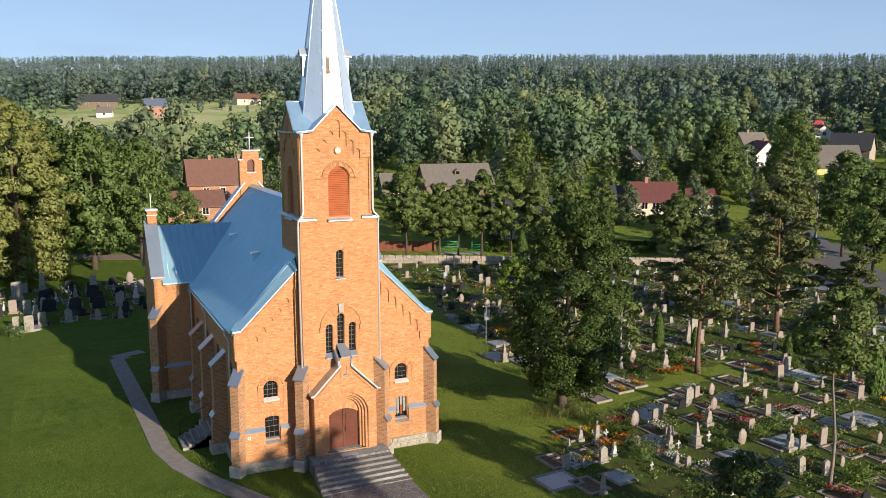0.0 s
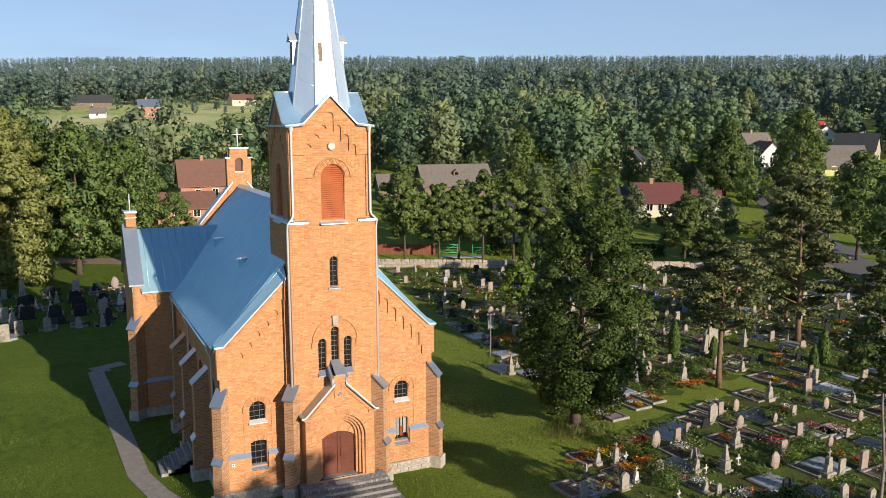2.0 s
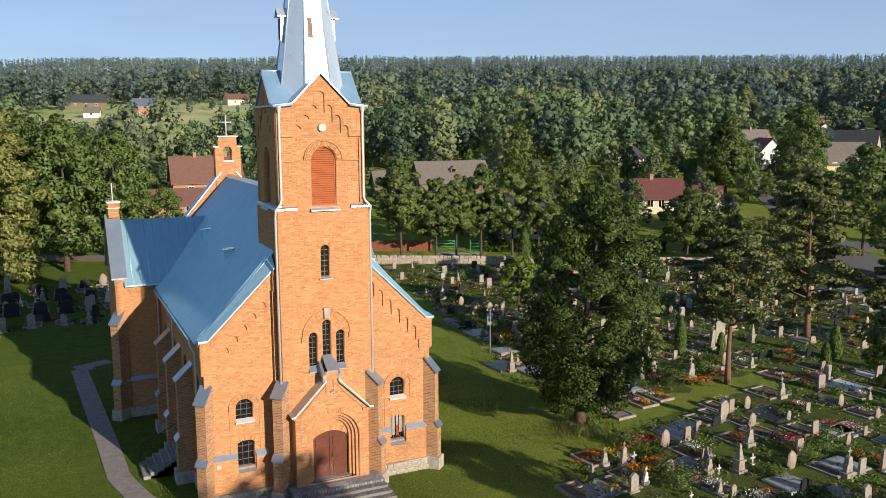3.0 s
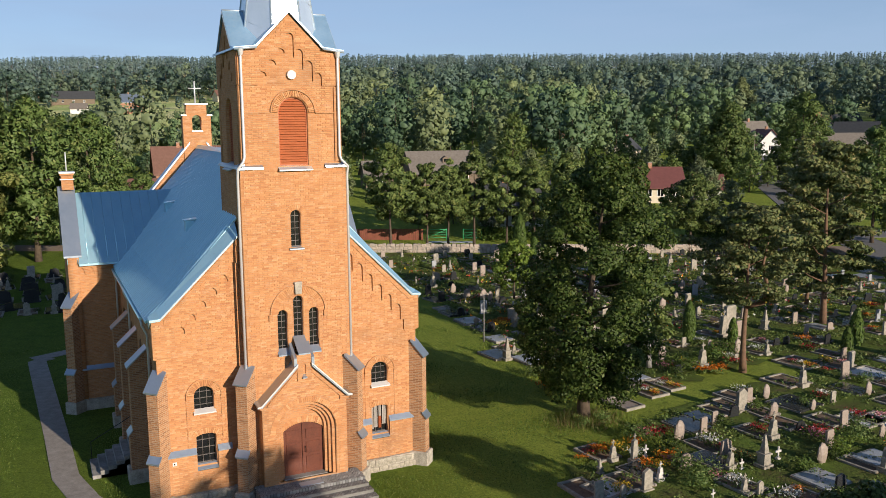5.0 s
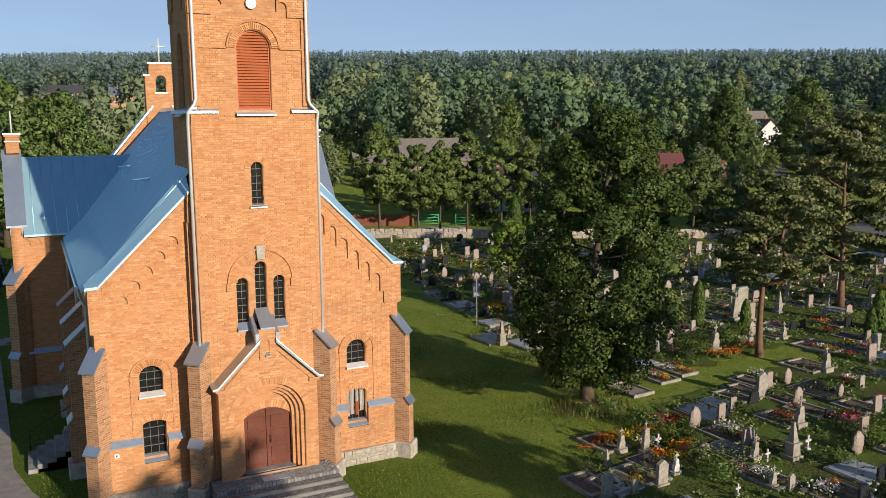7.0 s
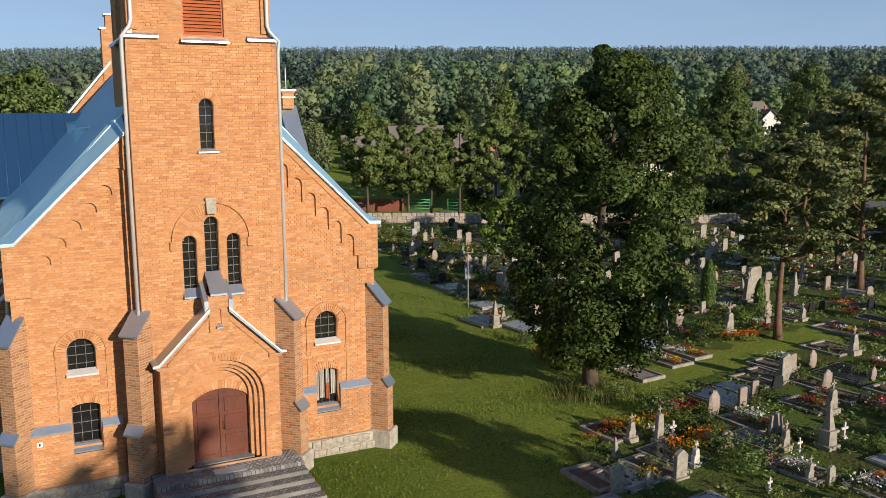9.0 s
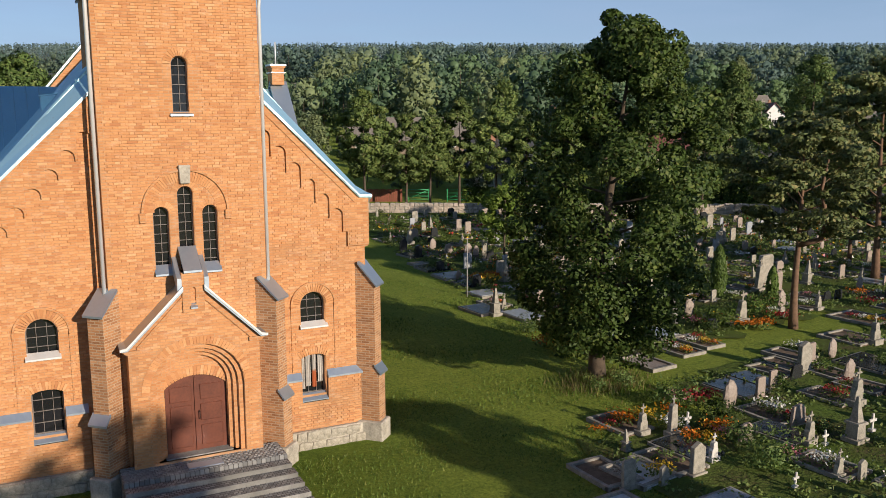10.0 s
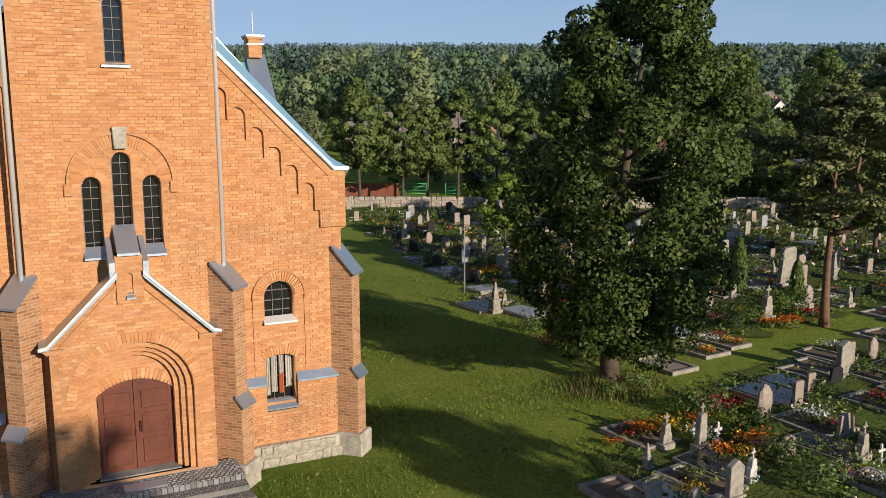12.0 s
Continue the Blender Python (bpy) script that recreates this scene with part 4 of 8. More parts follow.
# --- nave and transepts
TY0, TY1, TX = 15.2, 20.5, 7.75            # transept front and back wall, end wall
TMID = (TY0 + TY1) / 2
TEAVE, TRIDGE = 8.0, 11.45
NEAVE = 7.2
for sg in (1, -1):
    part("nave_wall", box(min(sg * HALF, sg * (HALF - 0.6)), max(sg * HALF, sg * (HALF - 0.6)), FRONT + 0.56, TY0 + 0.3, 0, NEAVE), BRICK, church)
    part("transept_wall", box(min(sg * 4.5, sg * TX), max(sg * 4.5, sg * TX), TY0, TY0 + 0.6, 0, TEAVE), BRICK, church)
    part("transept_wall", box(min(sg * 4.5, sg * TX), max(sg * 4.5, sg * TX), TY1 - 0.6, TY1, 0, TEAVE), BRICK, church)
    end = [(-(TY1 - TY0) / 2 - 0.12, 0), ((TY1 - TY0) / 2 + 0.12, 0), ((TY1 - TY0) / 2 + 0.12, TEAVE + 0.35), (0, TRIDGE + 0.3), (-(TY1 - TY0) / 2 - 0.12, TEAVE + 0.35)]
    part("transept_gable", slab("transept_gable", end, [arched(0, 0.6, 3.2, 5.6)], 0.55, pose(sg * (TX + 0.25), TMID, 0, 0, 0, sg * 90)), BRICK, church)
    part("window", slab("window", arched(0, 0.6, 3.2, 5.6), [], 0.05, pose(sg * (TX + 0.0), TMID, 0, 0, 0, sg * 90)), GLASS, church)
    band = [(5.75, 8.0), (5.75, 7.62)]
    for j in range(4):
        band += [(5.83 + 0.46 * j, 7.62), *arc(6.01 + 0.46 * j, 7.62, 0.16, 180, 0, 6), (6.19 + 0.46 * j, 7.4), (6.26 + 0.46 * j, 7.4)]
    band += [(7.68, 7.62), (7.68, 8.0)]
    part("frieze", slab("frieze", [(sg * x, z) for x, z in band], [], 0.07, pose(0, TY0 - 0.065, 0)), BRICK, church)
    # transept roof with parapet coping
    th = (TY1 - TY0) / 2 + 0.3
    drop = TEAVE - 0.1
    prof = [(TMID - th, drop), (TMID, TRIDGE), (TMID + th, drop), (TMID + th, drop + 0.1), (TMID, TRIDGE + 0.1), (TMID - th, drop + 0.1)]
    tr = part("transept_roof", prism(prof, min(sg * 1.5, sg * (TX - 0.3)), max(sg * 1.5, sg * (TX - 0.3)), "x"), BLUE, church, "blue standing-seam sheet roof")
    for k in range(11):
        x = sg * (3.0 + k * 0.5)
        for d in (-1, 1):
            part("seam", bar([(x, TMID, TRIDGE + 0.115), (x, TMID + d * th, drop + 0.115)], 0.022, 4), BLUE, tr)
    cp = [(TMID - th + 0.15, TEAVE + 0.35), (TMID - th + 0.15, TEAVE + 0.45), (TMID, TRIDGE + 0.48), (TMID + th - 0.15, TEAVE + 0.45), (TMID + th - 0.15, TEAVE + 0.35), (TMID, TRIDGE + 0.33)]
    part("coping", prism(cp, min(sg * (TX - 0.45), sg * (TX + 0.42)), max(sg * (TX - 0.45), sg * (TX + 0.42)), "x"), FLASH, church)
    # gable chimney-like pinnacle with a rod
    pn = part("pinnacle", box(sg * (TX - 0.1) - 0.3, sg * (TX - 0.1) + 0.3, TMID - 0.4, TMID + 0.4, TRIDGE + 0.3, TRIDGE + 1.1), BRICK, church)
    part("cap_course", box(sg * (TX - 0.1) - 0.36, sg * (TX - 0.1) + 0.36, TMID - 0.46, TMID + 0.46, TRIDGE + 1.1, TRIDGE + 1.2), BRICK, pn)
    part("cap", box(sg * (TX - 0.1) - 0.4, sg * (TX - 0.1) + 0.4, TMID - 0.5, TMID + 0.5, TRIDGE + 1.2, TRIDGE + 1.28), PIPE, pn)
    part("cap", box(sg * (TX - 0.1) - 0.36, sg * (TX - 0.1) + 0.36, TMID - 0.46, TMID + 0.46, TRIDGE + 0.85, TRIDGE + 0.9), PIPE, pn)
    part("rod", bar([(sg * (TX - 0.1), TMID, TRIDGE + 1.2), (sg * (TX - 0.1), TMID, TRIDGE + 2.35)], 0.035, 6), PIPE, pn)
    part("string_course", prism([(TY0 + 0.03, 2.46), (TY0 - 0.16, 2.24), (TY0 - 0.16, 2.19), (TY0 + 0.03, 2.19)], min(sg * 5.5, sg * 7.8), max(sg * 5.5, sg * 7.8), "x"), FLASH, church)
    part("plinth", box(min(sg * 5.5, sg * 8.0), max(sg * 5.5, sg * 8.0), TY0 - 0.2, TY0 + 0.1, -0.5, 0.58, 0.03), STONE, church)
    part("plinth", box(min(sg * (HALF - 0.1), sg * (HALF + 0.2)), max(sg * (HALF - 0.1), sg * (HALF + 0.2)), FRONT + 0.3, TY0, -0.5, 0.58, 0.03), STONE, church)
    buttress((sg * (TX + 0.1), TY0 + 0.05), -90 + sg * 45, 0.5, 0.55, 6.4, 2.2, fall=0.6)
    # side buttresses and windows of the nave
    for k, y in enumerate((4.3, 8.0, 11.8)):
        buttress((sg * HALF, y), 0 if sg > 0 else 180, 0.75, 0.66, 5.9, 2.2)
    for y in (2.6, 6.2, 9.9, 13.5):
        m = pose(sg * (HALF + 0.004), y, 0, 0, 0, sg * 90)
        part("window", at_wall(slab("window", arched(0, 0.5, 3.2, 5.3), [], 0.05), m), GLASS, church, "tall arched side window")

def rib_bar(line, y, half=0.075, high=0.07):
    """One raised, roof-shaped rib of the sheeting, running down the slope at y."""
    bm = bmesh.new()
    rows = [[bm.verts.new((x, y - half, z - 0.01)), bm.verts.new((x, y - half * 0.35, z + high)), bm.verts.new((x, y + half * 0.35, z + high)), bm.verts.new((x, y + half, z - 0.01))] for x, z in line]
    for a, b in zip(rows, rows[1:]):
        for k in range(3):
            bm.faces.new((a[k], a[k + 1], b[k + 1], b[k]))
    bmesh.ops.recalc_face_normals(bm, faces=bm.faces[:])
    return bm


# nave roof: steep slopes with a flared foot
KN = (4.75, 8.62)
for sg in (1, -1):
    prof = [(0, RIDGE - 0.2), (sg * KN[0], KN[1] - 0.08), (sg * 5.78, 7.62), (sg * 5.8, 7.71), (sg * KN[0], KN[1] + 0.02), (0, RIDGE - 0.1)]
    nr = part("nave_roof", prism(prof, FRONT + 0.36, BACK - 0.5), BLUE, church, "blue ribbed sheet-metal nave roof")
    y = FRONT + 0.6
    while y < BACK - 0.6:
        part("rib", rib_bar([(0, RIDGE - 0.1), (sg * KN[0], KN[1] + 0.02), (sg * 5.78, 7.7)], y), BLUE, nr)
        y += 0.33
    part("gutter", bar([(sg * 5.84, FRONT + 1.5, 7.6), (sg * 5.84, TY0 - 0.3, 7.6)], 0.075, 8), BLUE, nr)
    for y in (2.2, 9.6):
        part("downpipe", bar([(sg * 5.84, y, 7.57), (sg * 5.8, y, 7.3), (sg * 5.62, y, 6.9), (sg * 5.62, y, 0.9)], 0.05, 8), PIPE, church)
    part("downpipe", bar([(sg * 5.84, TY0 - 0.35, 7.57), (sg * 5.7, TY0 - 0.12, 7.0), (sg * 5.7, TY0 - 0.12, 0.7)], 0.05, 8), PIPE, church)
part("ridge_cap", prism([(-0.22, RIDGE - 0.24), (0, RIDGE - 0.02), (0.22, RIDGE - 0.24), (0, RIDGE - 0.1)], FRONT + 0.6, BACK - 0.3), BLUE, church)
for y, x in ((14.4, -2.75), (6.95, -2.9)):
    z = RIDGE - 0.1 + x * (RIDGE - 0.1 - KN[1]) / KN[0] * 1.0
    vt = part("roof_vent", box(x - 0.3, x + 0.2, y - 0.26, y + 0.26, z - 0.3, z + 0.24), BLUE, church, "small blue roof vent")
    part("lid", prism([(x - 0.36, z + 0.23), (x + 0.26, z + 0.3), (x + 0.26, z + 0.33), (x - 0.36, z + 0.26)], y - 0.3, y + 0.3), BLUE, vt)
# back gable with bellcote
bg = [(-HALF - 0.15, 0), (HALF + 0.15, 0), (HALF + 0.15, SPRING), (0, RIDGE + 0.55), (-HALF - 0.15, SPRING)]
part("gable_wall", slab("gable_wall", bg, [], 0.6, pose(0, BACK - 0.5, 0)), BRICK, church)
for sg in (1, -1):
    part("coping", prism([(sg * 0.5, RIDGE + 0.03), (sg * (HALF + 0.3), SPRING - 0.05), (sg * (HALF + 0.3), SPRING + 0.1), (sg * 0.5, RIDGE + 0.16)], BACK - 0.68, BACK + 0.25), FLASH, church)
bc = part("bellcote", slab("bellcote", [(-0.84, 12.9), (0.84, 12.9), (0.84, 15.75), (0.6, 15.75), (0.6, 16.42), (-0.6, 16.42), (-0.6, 15.75), (-0.84, 15.75)], [arched(0, 0.29, 14.85, 15.5)], 0.7, pose(0, BACK - 0.6, 0)), BRICK, church, "small brick bellcote with an iron cross")
part("cap", box(-0.68, 0.68, BACK - 0.66, BACK + 0.16, 16.42, 16.5), PIPE, bc)
for sg in (1, -1):
    part("cap", box(min(sg * 0.6, sg * 0.94), max(sg * 0.6, sg * 0.94), BACK - 0.64, BACK + 0.14, 15.75, 15.82), PIPE, bc)
part("sill", box(-0.34, 0.34, BACK - 0.66, BACK - 0.55, 14.77, 14.85), PIPE, bc)
part("cross", joined("cross", [bar([(0, BACK - 0.25, 16.45), (0, BACK - 0.25, 17.85)], 0.045, 6), bar([(-0.38, BACK - 0.25, 17.4), (0.38, BACK - 0.25, 17.4)], 0.04, 6)]), PIPE, bc, "pale iron cross")

# front steps
def front_steps():
    st = thing("steps", "broad weathered granite and cobble steps before the porch", "steps")
    part("landing", box(-2.15, 2.25, -1.4, PF + 0.3, -0.4, 0.75, 0.02), COBBLE, st, "landing of small worn stone setts")
    for i in range(6):
        w = 0.05 * i
        y1 = -1.4 - 0.42 * i
        part("step", box(-2.15 - w, 2.25 + w, y1 - 0.4, y1 + 0.005, -0.4, 0.75 - 0.115 * (i + 1) - 0.004, 0.015), COBBLE, st)
        part("step_edge", box(-2.15 - w, 2.25 + w, y1 - 0.43, y1 - 0.402, -0.4, 0.75 - 0.115 * (i + 1) + 0.01, 0.012), GRANITE, st, "pale worn kerb edge of a step")
    part("forecourt", box(-2.3, 2.4, -7.5, -3.93, -0.4, 0.04, 0.01), COBBLE, st)
    # setts of the landing, a little uneven
    rng = np.random.default_rng(61)
    q = []
    for j in range(17):
        for i in range(34):
            x0, y0 = -2.12 + i * 0.128 + (0.064 if j % 2 else 0), -1.37 + j * 0.104
            if x0 + 0.11 > 2.22 or y0 + 0.09 > PF + 0.28:
                continue
            z, t, b = 0.752 + rng.uniform(0.006, 0.02), 0.012, rng.uniform(0.086, 0.098)
            w = rng.uniform(0.104, 0.116)
            lo = [(x0, y0, 0.74), (x0 + w, y0, 0.74), (x0 + w, y0 + b, 0.74), (x0, y0 + b, 0.74)]
            hi = [(x0 + t, y0 + t, z), (x0 + w - t, y0 + t, z), (x0 + w - t, y0 + b - t, z), (x0 + t, y0 + b - t, z)]
            q.append(hi)
            q += [[lo[k], lo[(k + 1) % 4], hi[(k + 1) % 4], hi[k]] for k in range(4)]
    tagged(obj("sett_paving", quads("sett_paving", np.array(q), SETT), None, st), "small uneven grey setts", kind="stuff")
    part("mat", box(-0.45, 0.5, PF - 0.62, PF - 0.22, 0.7, 0.785, 0.008), FLASH, st, "worn blue-grey door mat")


SETT = speckled("grey_setts", (0.10, 0.10, 0.10), (0.36, 0.35, 0.335), 5.0, 0.85)
front_steps()


def side_steps():
    st = thing("side_steps", "grey concrete steps up to the side door", "steps")
    for i in range(6):
        part("step", box(-7.9 + 0.33 * i, -5.4, 5.2, 7.3, -0.2, 0.17 * (i + 1), 0.015), GRANITE, st)
    part("handrail", bar([(-7.8, 7.35, 0.0), (-7.8, 7.35, 0.95), (-6.0, 7.35, 1.9), (-6.0, 7.35, 1.0)], 0.02, 6), IRON, st)


side_steps()

# ---- trees ----
def unit(v):
    return v / np.maximum(np.linalg.norm(v, axis=-1, keepdims=True), 1e-6)


def leaf_cards(rng, centers, radii, per, size, flat=0.6, heart=None, mess=0.35):
    """Loose leaf sprays: small kinked quads thickly set on the outside of each clump, and the rounded normal of each."""
    n = len(centers) * per
    c = np.repeat(centers, per, 0)
    r = np.repeat(radii, per)[:, None]
    d = unit(rng.normal(size=(n, 3)))
    d[:, 2] = d[:, 2] * 0.8 + 0.1
    p = c + d * r * np.cbrt(rng.uniform(0.42, 1.0, (n, 1))) * np.array([1, 1, flat])
    nrm = unit(d * 0.8 + rng.normal(size=(n, 3)) * 0.55 + np.array([0, 0, 0.35]))
    t = unit(np.cross(nrm, rng.normal(size=(n, 3))))
    b = np.cross(nrm, t)
    s = size * rng.uniform(0.6, 1.3, (n, 1))
    q = np.stack([p - t * s, p - b * s * 0.62 + nrm * s * 0.12, p + t * s, p + b * s * 0.62 - nrm * s * 0.12], 1)
    out = unit(d * np.array([1, 1, 1 / flat]))
    if heart is not None:
        out = out * 0.75 + unit((p - np.array(heart[0])) / np.array(heart[1])) * 0.5
    return q, unit(out + rng.normal(size=(n, 3)) * mess + np.array([0, 0, 0.1]))


def limb_tubes(rng, height, bole, crown_r, r0, limbs, lean=0.0, top=0.92, bend=0.0):
    """Trunk and main limbs; gives the mesh builder and the limb ends."""
    bm = bmesh.new()
    pts, rad = [], []
    ox = oy = 0.0
    for i in range(8):
        f = i / 7
        pts.append((ox + lean * height * f * f + bend * math.sin(f * 7), oy, height * top * f - (0.3 if i == 0 else 0)))
        rad.append(r0 * (1.35 if i == 0 else 1.0) * (1 - 0.88 * f))
        ox += rng.uniform(-0.12, 0.12) * height * 0.05
        oy += rng.uniform(-0.12, 0.12) * height * 0.05
    tube(bm, pts, rad, 9)
    ends = []
    for k in range(limbs):
        f = bole + (0.9 - bole) * (k + 0.5) / limbs
        i = min(6, int(f / top * 7))
        base = Vector(pts[i]).lerp(Vector(pts[i + 1]), min(1, f / top * 7 - i)) if i < 7 else Vector(pts[-1])
        a = k * 2.399 + rng.uniform(-0.4, 0.4)
        shape = math.sin(math.pi * min(1, max(0.12, (f - bole * 0.8) / (1.02 - bole * 0.8))) ** 0.75)
        ln = crown_r * max(0.3, shape) * rng.uniform(0.75, 1.0)
        rise = ln * rng.uniform(0.25, 0.6)
        e = base + Vector((math.cos(a) * ln, math.sin(a) * ln, rise))
        mid = base.lerp(e, 0.5) + Vector((0, 0, -0.08 * ln))
        rr = r0 * 0.34 * (1 - 0.6 * f)
        tube(bm, [base, mid, e], [rr, rr * 0.6, rr * 0.15], 5)
        ends.append((base, mid, e))
    return bm, ends


def slim(q):
    """Three-cornered sprays instead of four-cornered ones, for trees that stand far off."""
    return np.stack([q[:, 0], q[:, 2] * 0.8 + q[:, 1] * 0.35 - q[:, 0] * 0.15, q[:, 3] * 1.25 - q[:, 1] * 0.25], 1)


def broadleaf(seed, height, crown_r, r0, leaf, bark, bole=0.22, clumps=60, per=120, size=0.22, clump_r=0.9, limbs=14, squash=0.75, lean=0.0, narrow=1.0, far=False, full=0.6, bend=0.0, skirt=1.0):
    rng = np.random.default_rng(seed)
    bm, ends = limb_tubes(rng, height, bole, crown_r * 0.85, r0, limbs, lean, bend=bend)
    cen, rad = [], []
    z0, z1 = height * bole, height
    for i in range(clumps):
        u = (i + 0.5) / clumps
        z = z0 + (z1 - z0) * u
        env = crown_r * (math.sin(math.pi * min(1.0, (0.10 + 0.90 * u)) ** 0.8) ** full) * narrow
        env *= rng.uniform(0.72, 1.12) * min(1.0, skirt + (1 - skirt) * u / 0.25)
        a = i * 2.39996 + rng.uniform(-0.5, 0.5)
        rr = env * math.sqrt(rng.uniform(0.25, 1.0))
        cen.append((rr * math.cos(a) + lean * height * u * u, rr * math.sin(a), z + rng.uniform(-0.4, 0.4)))
        rad.append(clump_r * rng.uniform(0.65, 1.25) * (1 - 0.35 * u))
    for b, m_, e in ends:
        f = min(1.0, skirt + (1 - skirt) * max(0.0, e.z - z0) / (z1 - z0) / 0.25)
        cen.append((e.x * f, e.y * f, e.z))
        rad.append(clump_r * rng.uniform(0.7, 1.0))
    q, nr = leaf_cards(rng, np.array(cen), np.array(rad), per, size, squash, ((lean * height * 0.3, 0, (z0 + z1) / 2), (crown_r, crown_r, (z1 - z0) / 2)))
    wood = bpy.data.meshes.new("trunk")
    bm.to_mesh(wood)
    bm.free()
    wood.materials.append(bark)
    return wood, quads("crown", slim(q), leaf, per=3, soft=nr) if far else quads("crown", q, leaf, soft=nr)


def pine(seed, height, crown_r, r0, leaf=None, bole=0.45, clumps=38, per=150, size=0.2, fork=True, far=False):
    rng = np.random.default_rng(seed)
    bm, ends = limb_tubes(rng, height, bole, crown_r, r0, 16, 0.01)
    if fork:
        tube(bm, [(0, 0, height * 0.40), (-0.9, -0.3, height * 0.43), (-1.1, -0.4, height * 0.52), (-0.8, -0.3, height * 0.66), (-1.0, -0.5, height * 0.8)], [0.16, 0.14, 0.12, 0.09, 0.04], 7)
    cen, rad = [], []
    for b, m_, e in ends:
        for f in (0.6, 0.85, 1.05):
            p = b.lerp(e, f)
            cen.append((p.x + rng.uniform(-0.5, 0.5), p.y + rng.uniform(-0.5, 0.5), p.z + 0.15))
            rad.append(rng.uniform(0.6, 1.1) * crown_r * 0.28)
    for i in range(clumps):
        u = rng.uniform(bole, 1)
        a = rng.uniform(0, 6.28)
        rr = crown_r * math.sin(math.pi * (0.18 + 0.8 * (u - bole) / (1 - bole))) * rng.uniform(0.5, 1.05)
        cen.append((rr * math.cos(a), rr * math.sin(a), u * height))
        rad.append(rng.uniform(0.5, 1.0) * crown_r * 0.26)
    q, nr = leaf_cards(rng, np.array(cen), np.array(rad), per, size, 0.42, mess=0.45)
    wood = bpy.data.meshes.new("trunk")
    bm.to_mesh(wood)
    bm.free()
    wood.materials.append(PINE_BARK)
    return wood, quads("crown", slim(q), NEEDLE, per=3, soft=nr) if far else quads("crown", q, NEEDLE, soft=nr)


def plant_tree(name, meshes, x, y, label, category="tree", s=1.0, turn=0.0, group="", z=None):
    t = thing(name, label, category, Matrix.LocRotScale((x, y, float(level(x, y)) if z is None else z), Euler((0, 0, radians(turn))), (s, s, s)), group)
    obj("trunk", meshes[0], None, t)
    obj("crown", meshes[1], None, t)
    return t


big = broadleaf(3, 13.4, 3.75, 0.3, LEAF_DARK, BARK, 0.1, 150, 440, 0.085, 0.95, 26, 0.95, 0.075, full=0.33, skirt=0.55)
plant_tree("lime_tree", big, 15.5, 1.8, "tall dense green lime tree on the churchyard lawn", turn=-26)
pn1 = pine(5, 10.2, 3.4, 0.2, None, 0.42, 30, 300, 0.1)
plant_tree("pine_tree", pn1, 28.9, 4.1, "Scots pine with forked orange trunk among the graves", turn=120)


def spot(mesh_list, i):
    return mesh_list[i % len(mesh_list)]


STREET = [broadleaf(20 + k, 10.5, 2.7, 0.15, LEAF_MID, BARK, 0.3, 44, 150, 0.19, 0.85, 10, 0.85, far=True) for k in range(3)]
for i, (x, y, h) in enumerate([(28.3, 59.0, 11.7), (32.3, 57.3, 9.6), (34.6, 56.4, 9.8), (37.8, 55.8, 10.9), (41.3, 54.1, 10.2), (43.9, 52.0, 9.6), (47.5, 50.6, 10.4), (51.5, 48.2, 9.8)]):
    plant_tree("street_tree", spot(STREET, i), x, y, "young maple with bare lower trunk along the lane", s=h / 10.5, turn=i * 77, group="row of trees behind the wall")
LEAN = broadleaf(31, 10.0, 4.0, 0.2, LEAF_MID, BARK, 0.34, 60, 150, 0.19, 1.0, 12, 0.8, 0.05, far=True)
plant_tree("maple_tree", LEAN, 56.6, 39.6, "spreading green tree with a leaning trunk by the wall", s=0.87, turn=-40)
YEL = broadleaf(33, 20.5, 6.6, 0.45, LEAF_YEL, BARK, 0.04, 150, 250, 0.22, 1.45, 16, 0.9, far=True)
plant_tree("lime_tree", YEL, -17.8, 65.0, "huge yellow-green lime tree lit by low sun")
DEEP = [broadleaf(40 + k, 14.5, 4.4, 0.28, LEAF_FULL, BARK, 0.15, 70, 150, 0.22, 1.25, 12, 0.9, far=True) for k in range(2)]
for i, (x, y, h) in enumerate([(-9.5, 69, 17.5), (-3.5, 73, 15.5), (-14, 76, 18), (2.5, 74, 8.5), (-6, 84, 15), (-27, 78, 17), (106, 85, 15), (119, 79, 16), (112, 91, 13)]):
    plant_tree("maple_tree", spot(DEEP, i), x, y, "dark green broadleaf tree in a dense stand", s=h / 14.5, turn=i * 63, group="dense broadleaf trees")
SMALLB = broadleaf(51, 5.2, 1.75, 0.09, LEAF_BRIGHT, BARK, 0.28, 30, 120, 0.14, 0.62, 8, 0.9)
plant_tree("ornamental_tree", SMALLB, 27.2, 28.6, "small round yellow-green ornamental tree among graves")
BIRCH = broadleaf(53, 6.4, 1.7, 0.16, LEAF_MID, GRANITE, 0.3, 26, 60, 0.13, 0.6, 9, 0.9)
plant_tree("birch_tree", BIRCH, 24.4, 7.4, "thin birch with pale trunk and sparse leaves")
SLIM = broadleaf(55, 10.4, 1.9, 0.1, LEAF_MID, PALEBARK, 0.6, 30, 260, 0.1, 0.75, 9, 0.8, 0.015, bend=0.22)
plant_tree("young_tree", SLIM, 21.2, -14.2, "slender young tree with a bare crooked trunk")
LOWT = broadleaf(57, 4.3, 1.9, 0.1, LEAF_MID, BARK, 0.15, 30, 260, 0.085, 0.65, 9, 0.85)
plant_tree("small_tree", LOWT, 12.4, -16.9, "small dense dark green tree beside the graves")
